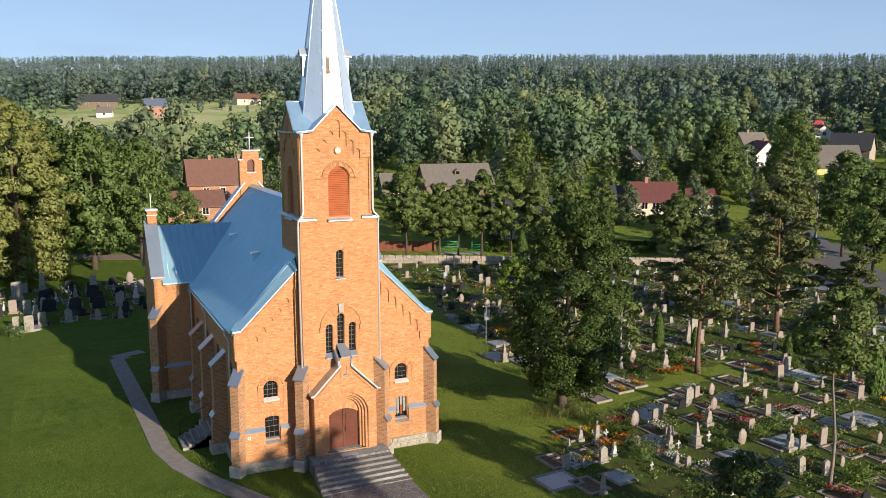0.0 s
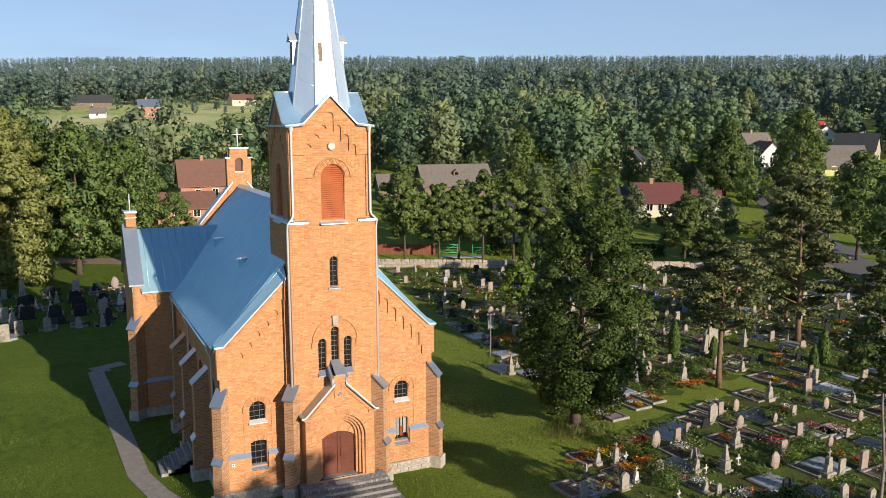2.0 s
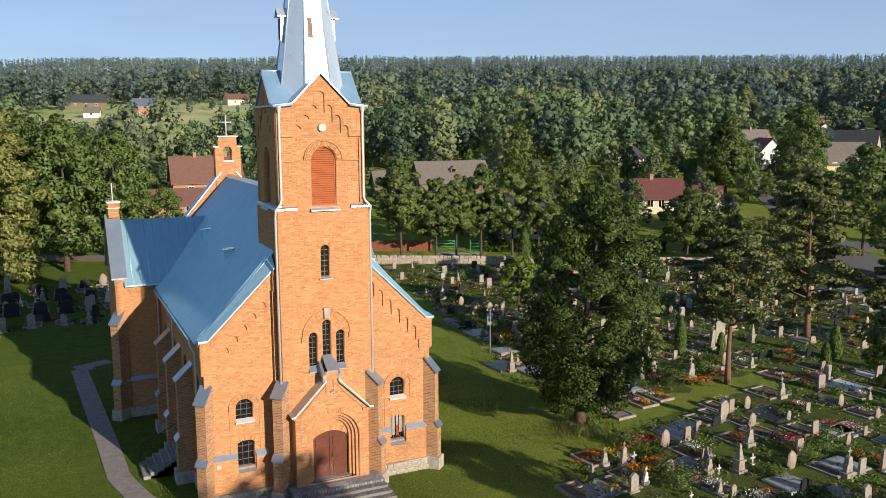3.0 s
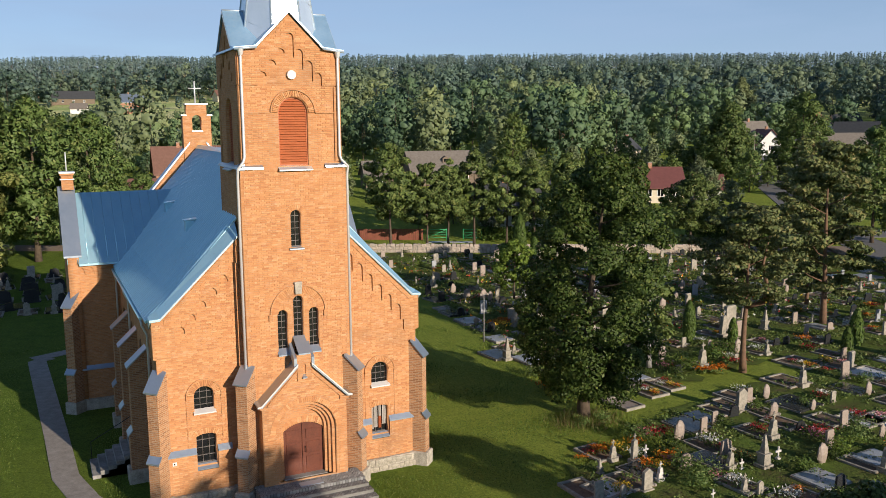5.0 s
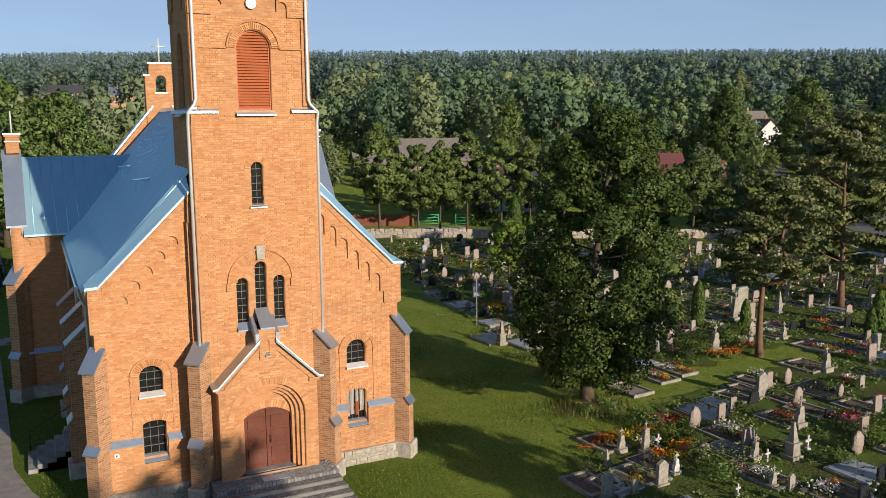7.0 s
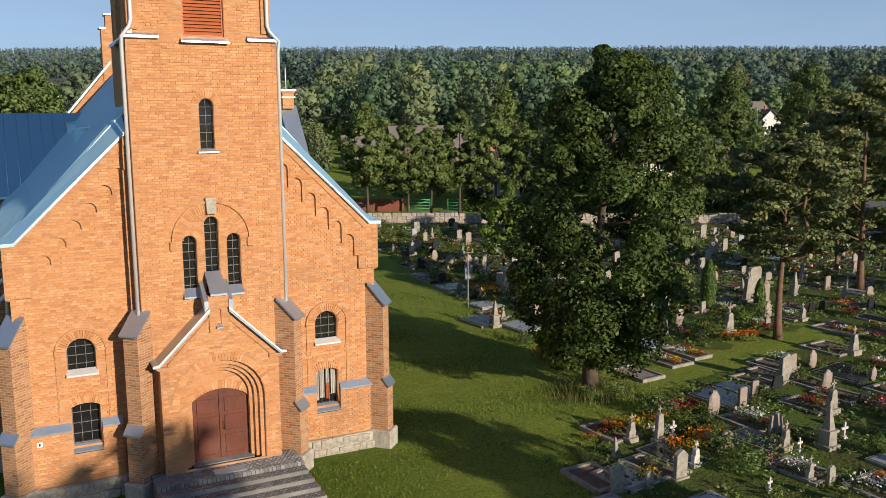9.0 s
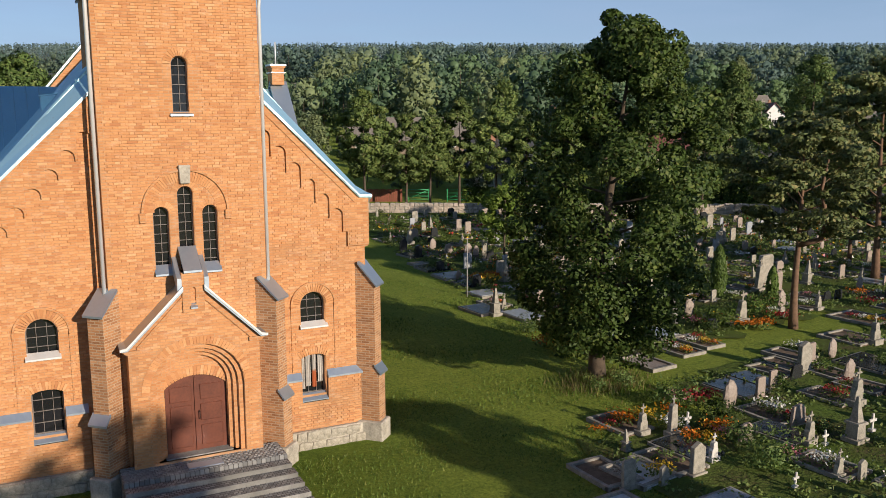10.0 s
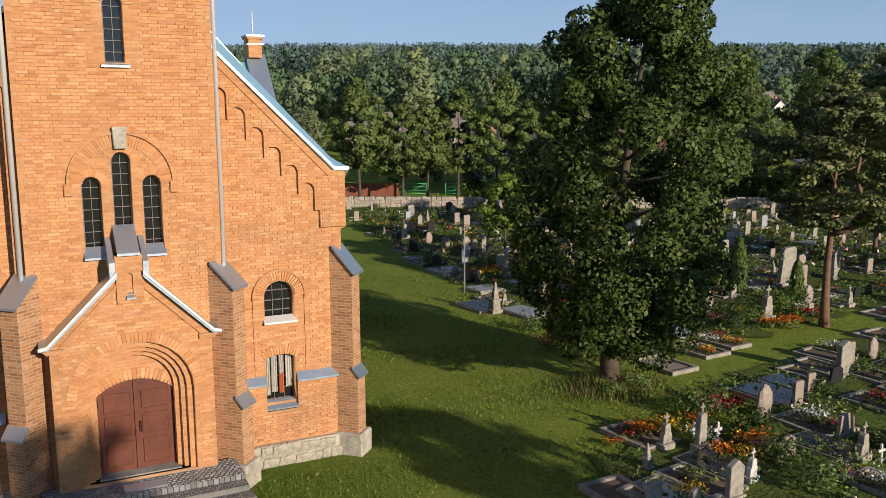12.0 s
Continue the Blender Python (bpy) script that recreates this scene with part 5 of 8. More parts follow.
PINES = [pn1, pine(61, 12.0, 3.4, 0.2, bole=0.16, clumps=60, per=210, size=0.14, fork=False, far=True), pine(63, 13.5, 3.2, 0.22, bole=0.15, clumps=60, per=170, size=0.18, fork=False, far=True)]
for i, (x, y, h, k) in enumerate([(43.5, 10.5, 13.8, 1), (47.5, 15.5, 8.5, 1), (69, 34, 13.5, 2), (62.5, 29, 11, 1), (47, 5.5, 7.5, 1)]):
    plant_tree("pine_tree", PINES[k], x, y, "Scots pine with flat layers of dull green needles", s=h / (12.0, 12.0, 13.5)[k], turn=i * 97 + 30, group="pines in the graveyard")
RIGHT = broadleaf(65, 13.0, 3.6, 0.2, LEAF_FULL, BARK, 0.26, 54, 130, 0.21, 1.1, 12, 0.85, far=True)
for i, (x, y, h) in enumerate([(80.2, 34.4, 13.6), (69.5, 21.5, 12.6), (74, 15, 13), (84, 29, 12)]):
    plant_tree("roadside_tree", RIGHT, x, y, "tall roadside tree with a pale bare trunk", s=h / 13.0, turn=i * 50, group="trees along the road")


def column(seed, h, r, leaf, n=1500, size=0.11):
    """A clipped-looking columnar evergreen of overlapping sprays."""
    rng = np.random.default_rng(seed)
    u = rng.uniform(0, 1, n)
    a = rng.uniform(0, 2 * np.pi, n)
    rr = r * np.minimum(1, 0.75 + 0.6 * u) * np.sqrt(np.clip(1 - u ** 2.4, 0.0, 1)) * rng.uniform(0.82, 1.06, n)
    p = np.stack([rr * np.cos(a), rr * np.sin(a), 0.06 + u * h], 1)
    nr = np.stack([np.cos(a), np.sin(a), 0.3 + 0 * a], 1) + rng.normal(size=(n, 3)) * 0.35
    nr /= np.linalg.norm(nr, axis=1, keepdims=True)
    t = np.cross(nr, np.array([0, 0, 1.0]) + rng.normal(size=(n, 3)) * 0.3)
    t /= np.linalg.norm(t, axis=1, keepdims=True)
    b = np.cross(nr, t)
    s = size * rng.uniform(0.7, 1.4, (n, 1))
    q = np.stack([p - t * s * 0.6, p - b * s * 1.3, p + t * s * 0.6, p + b * s * 1.3], 1)
    bm = bmesh.new()
    tube(bm, [(0, 0, -0.1), (0, 0, h * 0.6)], [r * 0.16, r * 0.1], 6)
    wood = bpy.data.meshes.new("stem")
    bm.to_mesh(wood)
    bm.free()
    wood.materials.append(BARK)
    return wood, quads("foliage", q, leaf)


COL = column(71, 4.6, 0.75, THUJA, 2200, 0.13)
CONE = column(73, 2.4, 0.5, THUJA, 900, 0.1)


def plant_column(meshes, x, y, s, label, name="thuja"):
    t = thing(name, label, "shrub", Matrix.LocRotScale((x, y, float(level(x, y))), None, (s, s, s)), "columnar evergreens")
    obj("stem", meshes[0], None, t)
    obj("foliage", meshes[1], None, t)


for x, y, s in ((38.0, 45.6, 1.05), (39.5, 45.0, 0.62), (31.0, 11.2, 0.62)):
    plant_column(COL, x, y, s, "tall columnar thuja, dense and dark green")
for x, y, s in ((37.3, 3.5, 0.8), (41.0, 0.2, 0.95), (36.5, -4.8, 1.35), (40.3, 5.2, 1.0), (22.0, 17.5, 0.7), (33.5, 9.6, 0.7)):
    plant_column(CONE, x, y, s, "small conical thuja beside a grave")


def bush_mesh(seed, r, leaf, n=260, size=0.1):
    rng = np.random.default_rng(seed)
    cen = rng.normal(size=(7, 3)) * np.array([0.4, 0.4, 0.15]) * r + np.array([0, 0, 0.5 * r])
    q, nr = leaf_cards(rng, cen, np.full(7, 0.55 * r), n // 7, size, 0.9)
    return quads("leaves", slim(q), leaf, per=3, soft=nr)


BUSHES = [bush_mesh(80 + k, 1.0, (LEAF_FULL, THUJA, LEAF_BRIGHT, LEAF_DARK)[k], 560, 0.075) for k in range(4)]


def plant_bush(k, x, y, r, label="", group="bushes"):
    t = obj("bush", BUSHES[k], None, m=Matrix.LocRotScale((x, y, float(level(x, y)) + 0.02), Euler((0, 0, x * 7 + y)), (r, r, r)))
    tagged(t, label or ("loose green garden bush beside graves", "rounded dark evergreen bush", "bright yellow-green leafy bush", "dense dark green bush")[k], "bush", group)


# ---- wider woods: near stands as single trees, the rest as stuff ----
WOOD = [broadleaf(90 + k, 11.0, 3.5, 0.2, (LEAF_MID, WOOD_LEAF_B, LEAF_FULL)[k % 3], BARK, 0.14, 32, 58, 0.36, 1.45, 5, 0.9, far=True) for k in range(5)]
CLEAR = [(15, 124, 14), (59, 106, 15), (80, 69, 8), (92, 52, 12), (100, 46, 11), (172, 145, 13), (158, 124, 10), (184, 125, 19), (255, 194, 18), (34, 383, 26), (122, 157, 7), (118, 127, 7), (36, 62, 5), (6, 96, 12), (4, 84, 8), (9, 108, 10), (84, 40, 11), (95, 50, 10), (75, 28, 10), (63, 60, 7), (53, 72, 7), (30, 74, 6),
         (25, 330, 46), (50, 300, 45), (70, 345, 42), (0, 290, 40), (40, 430, 30), (5, 420, 30), (90, 455, 22), (25, 480, 22), (110, 400, 26), (-10, 360, 40), (250, 230, 16), (285, 215, 20), (148, 108, 9), (215, 150, 14),
         (160, 128, 10), (164, 107, 13), (170, 112, 13), (189, 121, 13), (152, 100, 8), (142, 92, 7), (254, 195, 13), (264, 187, 13), (244, 178, 12), (105, 85, 8), (131, 91, 8), (92, 62, 11), (223, 198, 8), (70, 228, 15), (90, 300, 22), (104, 326, 20), (60, 200, 9), (79, 262, 14)]


def clear(x, y, pad=0.0):
    return all((x - a) ** 2 + (y - b) ** 2 > (r + pad) ** 2 for a, b, r in CLEAR)


def scatter_woods():
    rng, rng_low = np.random.default_rng(7), np.random.default_rng(8)
    placed = []
    far_c, far_h, low_c, low_h = [], [], [], []
    for _ in range(15000):
        deg = rng.uniform(-9, 61)
        th = radians(deg)
        D = math.sqrt(rng.uniform(112 ** 2, 640 ** 2))
        x, y = -13.7 + D * math.sin(th), -42.6 + D * math.cos(th)
        if not clear(x, y) or (0.479 * (x - 25) + 0.878 * (y - 57) < 8 and x > -40):
            continue
        meadow = 0.5 < deg < 13.5 and 225 < D < 520
        garden = D < 170 and x > 18 or (deg > 37 and D < 285)
        if meadow and rng.uniform() > 0.2:
            continue
        gap = 6.0 if garden else 9.0 if D < 330 else 10.6
        if any((x - a) ** 2 + (y - b) ** 2 < gap * gap for a, b in placed):
            if D < 290 and not meadow and len(low_c) < 720 and all((x - a) ** 2 + (y - b) ** 2 > 6 for a, b in low_c):
                low_c.append((x, y))
                low_h.append(rng_low.uniform(1.6, 4.4))
            continue
        placed.append((x, y))
        h = rng.uniform(3.2, 6.8) if garden or meadow else (rng.uniform(4.5, 8) if rng.uniform() < 0.7 else rng.uniform(9, 13)) if D < 200 else (rng.uniform(10, 15) if rng.uniform() < 0.65 else rng.uniform(16, 20)) if D < 330 else (rng.uniform(12, 16) if rng.uniform() < 0.6 else rng.uniform(18, 23))
        if garden and rng.uniform() < 0.1:
            h *= 1.7
        if D < 188:
            k = int(rng.integers(0, 5))
            plant_tree("garden_tree" if garden else "broadleaf_tree", WOOD[k], x, y, "leafy garden fruit tree" if garden else "full-grown green broadleaf tree in the village", s=h / 11.0, turn=float(rng.uniform(0, 360)), group="garden trees" if garden else "village trees")
        else:
            far_c.append((x, y))
            far_h.append(h)
    return far_c, far_h, low_c, low_h


OAK = broadleaf(99, 14.0, 6.2, 0.4, LEAF_FULL, BARK, 0.14, 80, 150, 0.3, 1.7, 14, 0.8, far=True)
for i, (x, y, sc) in enumerate(((105.5, 85.3, 0.84), (132.0, 90.7, 0.8))):
    plant_tree("oak_tree", OAK, x, y, "broad spreading oak between the village houses", s=sc, turn=i * 140, group="village oaks")
WILLOW = broadleaf(101, 18.0, 5.0, 0.4, WOOD_LEAF_B, BARK, 0.06, 70, 80, 0.45, 1.7, 10, 1.2, far=True)
plant_tree("willow_tree", WILLOW, 223, 198, "tall grey-green willow above the far houses")


def far_mesh(name, pts, heights, leaf, bark, boughs, sprays, conifer, seed, spread):
    """Many distant trees in one mesh: a leafy heart, boughs of small leaf sprays round it, a thin trunk."""
    rng = np.random.default_rng(seed)
    P, H = np.array(pts), np.array(heights)
    n, k, m = len(P), boughs, sprays
    Z = level(P[:, 0], P[:, 1])
    u = (np.arange(k)[None, :] + rng.uniform(0, 1, (n, k))) / k
    a = np.arange(k)[None, :] * 2.4 + rng.uniform(0, 6.28, (n, 1)) + rng.uniform(-0.6, 0.6, (n, k))
    hh = H[:, None]
    if conifer:
        bz = hh * (0.42 + 0.56 * u)
        br = hh * 0.055 * np.clip(1.1 - u, 0.05, 2) ** 0.7
        cr = hh * 0.075 * (1.3 - 0.9 * u)
        sq, mid = 0.9, Z + H * 0.66
        whole = np.stack([H * 0.1, H * 0.1, H * 0.32], 1)
    else:
        wide = rng.uniform(0.95, 1.45, (n, 1))
        bz = hh * (0.14 + 0.76 * u)
        br = hh * 0.19 * wide * np.sin(np.pi * np.clip(0.2 + 0.74 * u, 0, 1)) ** 0.7 * rng.uniform(0.72, 1.05, (n, k))
        cr = hh * 0.145 * rng.uniform(0.7, 1.25, (n, k))
        sq, mid = 0.85, Z + H * 0.5
        whole = np.concatenate([hh * 0.26 * wide, hh * 0.26 * wide, hh * 0.55], 1)
    cen = np.stack([P[:, :1] + br * np.cos(a), P[:, 1:] + br * np.sin(a), Z[:, None] + bz], -1)
    d = unit(rng.normal(size=(n, k, m, 3)))
    d[..., 2] = d[..., 2] * 0.75 + 0.2
    c = cen[:, :, None] + d * cr[..., None, None] * rng.uniform(0.78, 1.06, (n, k, m, 1)) * np.array([1, 1, sq])
    middle = np.concatenate([P, mid[:, None]], 1)
    soft = unit(unit(d) * 0.7 + 0.6 * unit((c - middle[:, None, None]) / whole[:, None, None]) + rng.normal(size=d.shape) * 0.16).reshape(-1, 3)
    c = c.reshape(-1, 3)
    nr = unit(d.reshape(-1, 3) + rng.normal(size=c.shape) * 0.3)
    t = unit(np.cross(nr, rng.normal(size=nr.shape)))
    b = np.cross(nr, t)
    s = spread * np.repeat(np.clip(H / 13, 0.4, 1.15), k * m)[:, None] * rng.uniform(0.7, 1.3, (n * k * m, 1))
    q = np.stack([c - t * s * 0.9, c + t * s * 0.6 - b * s * 0.8, c + t * s * 0.5 + b * s * 0.85], 1)
    # the closed inside of each bough, rounded, so that no light shows between the sprays
    ball = bmesh.new()
    if conifer:
        bmesh.ops.create_cone(ball, cap_ends=False, segments=4, radius1=0.9, radius2=0.0, depth=1.6)
    else:
        bmesh.ops.create_icosphere(ball, subdivisions=1, radius=1.0)
    bmesh.ops.triangulate(ball, faces=ball.faces[:])
    tri = np.array([[v.co[:] for v in f.verts] for f in ball.faces])
    ball.free()
    core = cen[:, :, None, None] + tri * cr[..., None, None, None] * (0.6 if conifer else 0.5) * np.array([1, 1, sq])
    core_n = unit(unit(np.broadcast_to(tri, core.shape)) * 0.7 + 0.6 * unit((core - middle[:, None, None, None]) / whole[:, None, None, None]) + rng.normal(size=core.shape[:2] + (1, 1, 3)) * 0.1).reshape(-1, 3)
    core = core.reshape(-1, 3, 3)
    w = np.arange(3) * 2 * np.pi / 3
    ring = np.stack([np.cos(w), np.sin(w)], -1)[None]
    r0 = (H * 0.013)[:, None, None]
    lo = np.concatenate([P[:, None, :] + ring * r0, np.repeat((Z - 0.3)[:, None, None], 3, 1)], -1)
    hi = np.concatenate([P, (Z + H * 0.9)[:, None]], 1)[:, None, :] + 0 * lo
    tr = np.stack([lo, np.roll(lo, -1, 1), hi], 2).reshape(-1, 3, 3)
    tr_n = np.tile(np.concatenate([(ring + np.roll(ring, -1, 1))[0], np.zeros((3, 1))], 1), (n, 1))
    kind = rng.integers(0, len(leaf), n)
    index = np.r_[np.repeat(kind, k * m), np.repeat(kind, k * len(tri)), np.full(len(tr), len(leaf))]
    return quads(name, np.concatenate([q, core, tr]), mats=[*leaf, bark], index=index, per=3, soft=unit(np.concatenate([np.repeat(soft, 3, 0), core_n, np.repeat(tr_n, 3, 0)])))


FC, FH, LC, LH = scatter_woods()
HAZED_MIX = (HAZED_LEAF, HAZED_LEAF_B, HAZED_LEAF_C)
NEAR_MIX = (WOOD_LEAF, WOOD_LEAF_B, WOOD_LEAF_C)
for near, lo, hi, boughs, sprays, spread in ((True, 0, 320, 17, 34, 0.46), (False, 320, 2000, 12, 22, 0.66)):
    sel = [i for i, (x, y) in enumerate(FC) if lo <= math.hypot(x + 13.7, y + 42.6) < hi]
    tagged(obj("woodland", far_mesh("woodland", [FC[i] for i in sel], [FH[i] for i in sel], NEAR_MIX if near else HAZED_MIX, BARK, boughs, sprays, False, 11 + lo, spread)), "dense mixed broadleaf wood behind the village gardens" if near else "wide broadleaf woodland reaching to the pine forest", "woodland", kind="stuff")

tagged(obj("garden_shrubs", far_mesh("garden_shrubs", LC, LH, (WOOD_LEAF, WOOD_LEAF_B, LEAF_MID), BARK, 7, 15, False, 29, 0.62)), "tangled fruit bushes and shrubs filling the village gardens", "shrubs", kind="stuff")


def far_forest():
    rng = np.random.default_rng(17)
    pts, hs = [], []
    for _ in range(4300):
        th = radians(rng.uniform(-10, 62))
        D = math.sqrt(rng.uniform(600 ** 2, 1480 ** 2)) if rng.uniform() < 0.75 else rng.uniform(600, 800)
        x, y = -13.7 + D * math.sin(th), -42.6 + D * math.cos(th)
        if not clear(x, y, 4):
            continue
        pts.append((x, y))
        hs.append(rng.uniform(18.5, 22.5))
    return pts, hs


PP, PH = far_forest()
tagged(obj("pine_forest", far_mesh("pine_forest", PP, PH, (HAZED_PINE, HAZED_PINE_B), PINE_BARK, 8, 7, True, 13, 0.6)), "pine forest along the horizon, its needles hazed blue", "forest", kind="stuff")

# trees on the entrance side of the churchyard, whose shadows fall on the lawn and the porch
ENTRY = broadleaf(97, 11.0, 2.5, 0.16, LEAF_MID, BARK, 0.5, 26, 46, 0.34, 1.0, 7, 0.85, far=True)
THIN = broadleaf(98, 14.6, 1.9, 0.16, LEAF_MID, BARK, 0.8, 13, 18, 0.3, 0.8, 5, 0.85, far=True)
for meshes, x, y, sc, turn in ((THIN, 9.4, -40.0, 0.98, 0), (ENTRY, 16.1, -27.5, 0.86, 61), (ENTRY, 10.8, -30.0, 0.42, 122), (THIN, 12.4, -52.0, 1.2, 40), (THIN, 8.5, -50.0, 1.12, 200)):
    plant_tree("churchyard_tree", meshes, x, y, "leafy tree at the churchyard's entrance side", s=sc, turn=turn, group="entrance trees")

# ---- graveyard ----
PALE = speckled("pale_weathered_concrete", (0.15, 0.14, 0.115), (0.40, 0.365, 0.30), 5.0, 0.9)
ROSE = speckled("reddish_granite", (0.19, 0.15, 0.125), (0.36, 0.295, 0.245), 12.0, 0.6)
KERBM = speckled("mossy_concrete_kerb", (0.16, 0.15, 0.125), (0.36, 0.33, 0.28), 5.0, 0.95)
BLACKG = speckled("polished_dark_granite", (0.012, 0.013, 0.015), (0.04, 0.042, 0.045), 14.0, 0.22)
GREYG = speckled("polished_grey_granite", (0.24, 0.25, 0.27), (0.38, 0.40, 0.42), 16.0, 0.25)
STONEW = speckled("white_limed_stone", (0.42, 0.40, 0.37), (0.62, 0.6, 0.56), 5.0, 0.85)
WHITEG = speckled("white_marble_chips", (0.45, 0.46, 0.47), (0.62, 0.63, 0.64), 20.0, 0.6)
SOIL = speckled("raked_sandy_soil", (0.09, 0.06, 0.04), (0.20, 0.14, 0.09), 6.0, 1.0, relief=0.6)
PETALS = {k: leaf_mat(k + "_petals", a, b, None, 0.25) for k, a, b in (("orange", (0.42, 0.11, 0.01), (0.62, 0.20, 0.02)), ("red", (0.24, 0.018, 0.022), (0.42, 0.05, 0.05)), ("yellow", (0.6, 0.36, 0.02), (0.75, 0.5, 0.05)), ("pink", (0.5, 0.14, 0.2), (0.65, 0.3, 0.36)), ("white", (0.65, 0.65, 0.6), (0.78, 0.78, 0.75)))}


def stone_mesh(kind, mat):
    """Headstones of one metre height: plain, pointed, boulder, tall, obelisk, stepped, cross."""
    bm = bmesh.new()
    if kind == "r":
        add_prism(bm, [(-0.27, 0.1), (0.27, 0.1), (0.27, 0.93), (0.2, 1.0), (-0.24, 0.98), (-0.27, 0.94)], -0.07, 0.07)
        add_box(bm, -0.33, 0.33, -0.13, 0.13, -0.05, 0.1)
    elif kind == "p":
        add_prism(bm, [(-0.25, 0.1), (0.25, 0.1), (0.25, 0.8), (0.02, 1.0), (-0.25, 0.86)], -0.08, 0.08)
        add_box(bm, -0.32, 0.32, -0.14, 0.14, -0.05, 0.1)
    elif kind == "b":
        r = bmesh.ops.create_icosphere(bm, subdivisions=2, radius=0.5)["verts"]
        for v in r:
            v.co = Vector((v.co.x * 0.62 + 0.05 * math.sin(v.co.z * 9), v.co.y * 0.3, 0.45 + v.co.z * 1.1 + 0.05 * math.sin(v.co.x * 11)))
    elif kind == "t":
        add_prism(bm, [(-0.13, 0.15), (0.13, 0.15), (0.1, 0.84), (0, 0.9), (-0.1, 0.84)], -0.07, 0.07)
        add_box(bm, -0.19, 0.19, -0.14, 0.14, -0.05, 0.16)
        add_box(bm, -0.02, 0.02, -0.02, 0.02, 0.88, 1.1)
        add_box(bm, -0.07, 0.07, -0.02, 0.02, 0.99, 1.03)
    elif kind == "o":
        for z0, z1, a, b in ((-0.05, 0.12, 0.2, 0.2), (0.12, 0.42, 0.14, 0.13), (0.42, 0.47, 0.17, 0.16), (0.47, 1.0, 0.1, 0.025)):
            lo = [bm.verts.new((x * a, y * a, z0)) for x, y in ((-1, -1), (1, -1), (1, 1), (-1, 1))]
            hi = [bm.verts.new((x * b, y * b, z1)) for x, y in ((-1, -1), (1, -1), (1, 1), (-1, 1))]
            for i in range(4):
                bm.faces.new((lo[i], lo[(i + 1) % 4], hi[(i + 1) % 4], hi[i]))
            bm.faces.new(hi)
    elif kind in ("k", "w", "c"):
        add_box(bm, -0.22, 0.22, -0.15, 0.15, -0.05, 0.2)
        add_prism(bm, [(-0.16, 0.2), (0.16, 0.2), (0.15, 0.45), (0.11, 0.5), (0.1, 0.68), (0.04, 0.74), (-0.04, 0.74), (-0.1, 0.68), (-0.11, 0.5), (-0.15, 0.45)], -0.08, 0.08)
        add_box(bm, -0.025, 0.025, -0.025, 0.025, 0.73, 1.02)
        add_box(bm, -0.1, 0.1, -0.025, 0.025, 0.87, 0.92)
    elif kind == "x":
        add_box(bm, -0.18, 0.18, -0.12, 0.12, -0.05, 0.22)
        add_box(bm, -0.06, 0.06, -0.05, 0.05, 0.2, 1.0)
        add_box(bm, -0.26, 0.26, -0.05, 0.05, 0.58, 0.72)
    else:
        add_prism(bm, [(-0.55, 0.0), (0.55, 0.0), (0.5, 0.8), (0.2, 1.0), (-0.4, 0.92)], -0.08, 0.08)
        add_box(bm, -0.65, 0.65, -0.14, 0.14, -0.05, 0.08)
    bmesh.ops.bevel(bm, geom=[e for e in bm.edges if e.calc_length() > 0.08], offset=0.012, segments=1, affect="EDGES") if kind not in "bo" else None
    me = bpy.data.meshes.new("headstone")
    bm.to_mesh(me)
    bm.free()
    me.materials.append(mat)
    return me


KINDMAT = {"r": PALE, "p": PALE, "b": ROSE, "t": PALE, "o": PALE, "k": PALE, "w": STONEW, "c": PALE, "x": STONEW, "d": BLACKG}
KINDWORD = {"r": "plain upright weathered headstone", "p": "headstone with a pointed top", "b": "rough reddish boulder headstone", "t": "tall slim headstone with small cross", "o": "small stone obelisk monument", "k": "stepped stone monument with a cross", "w": "white stepped monument with a cross", "c": "stone pedestal carrying a cross", "x": "low white stone cross", "d": "broad dark polished headstone"}
STONES = {k: stone_mesh(k, v) for k, v in KINDMAT.items()}
STONES["r2"] = stone_mesh("r", ROSE)
STONES["r3"] = stone_mesh("r", GREYG)
STONES["d2"] = stone_mesh("d", ROSE)
KERB_M, COVER_M = {}, {}


def plot_meshes(w, d, cover):
    key = (w, d)
    if key not in KERB_M:
        KERB_M[key] = (raw("kerb", *box_data(-w / 2, w / 2, -0.06, 0.06, -0.1, 0.14), KERBM), raw("kerb", *box_data(-0.06, 0.06, 0.062, d, -0.1, 0.136), KERBM))
    ck = (w, d, cover.name)
    if ck not in COVER_M:
        hi = 0.17 if cover in (BLACKG, GREYG) else 0.07
        COVER_M[ck] = raw("cover", *box_data(-w / 2 + 0.062, w / 2 - 0.062, 0.062, d - 0.07, -0.1, hi), cover)
    return KERB_M[key], COVER_M[ck]


def box_data(x0, x1, y0, y1, z0, z1):
    v = [(x, y, z) for z in (z0, z1) for x, y in ((x0, y0), (x1, y0), (x1, y1), (x0, y1))]
    return v, [(3, 2, 1, 0), (4, 5, 6, 7), (0, 1, 5, 4), (1, 2, 6, 5), (2, 3, 7, 6), (3, 0, 4, 7)]


COVERWORD = {"raked_sandy_soil": "sandy planted plot", "polished_dark_granite": "dark granite slab", "polished_grey_granite": "polished grey slab", "white_marble_chips": "plot of white chippings", "grass": "grassy plot"}


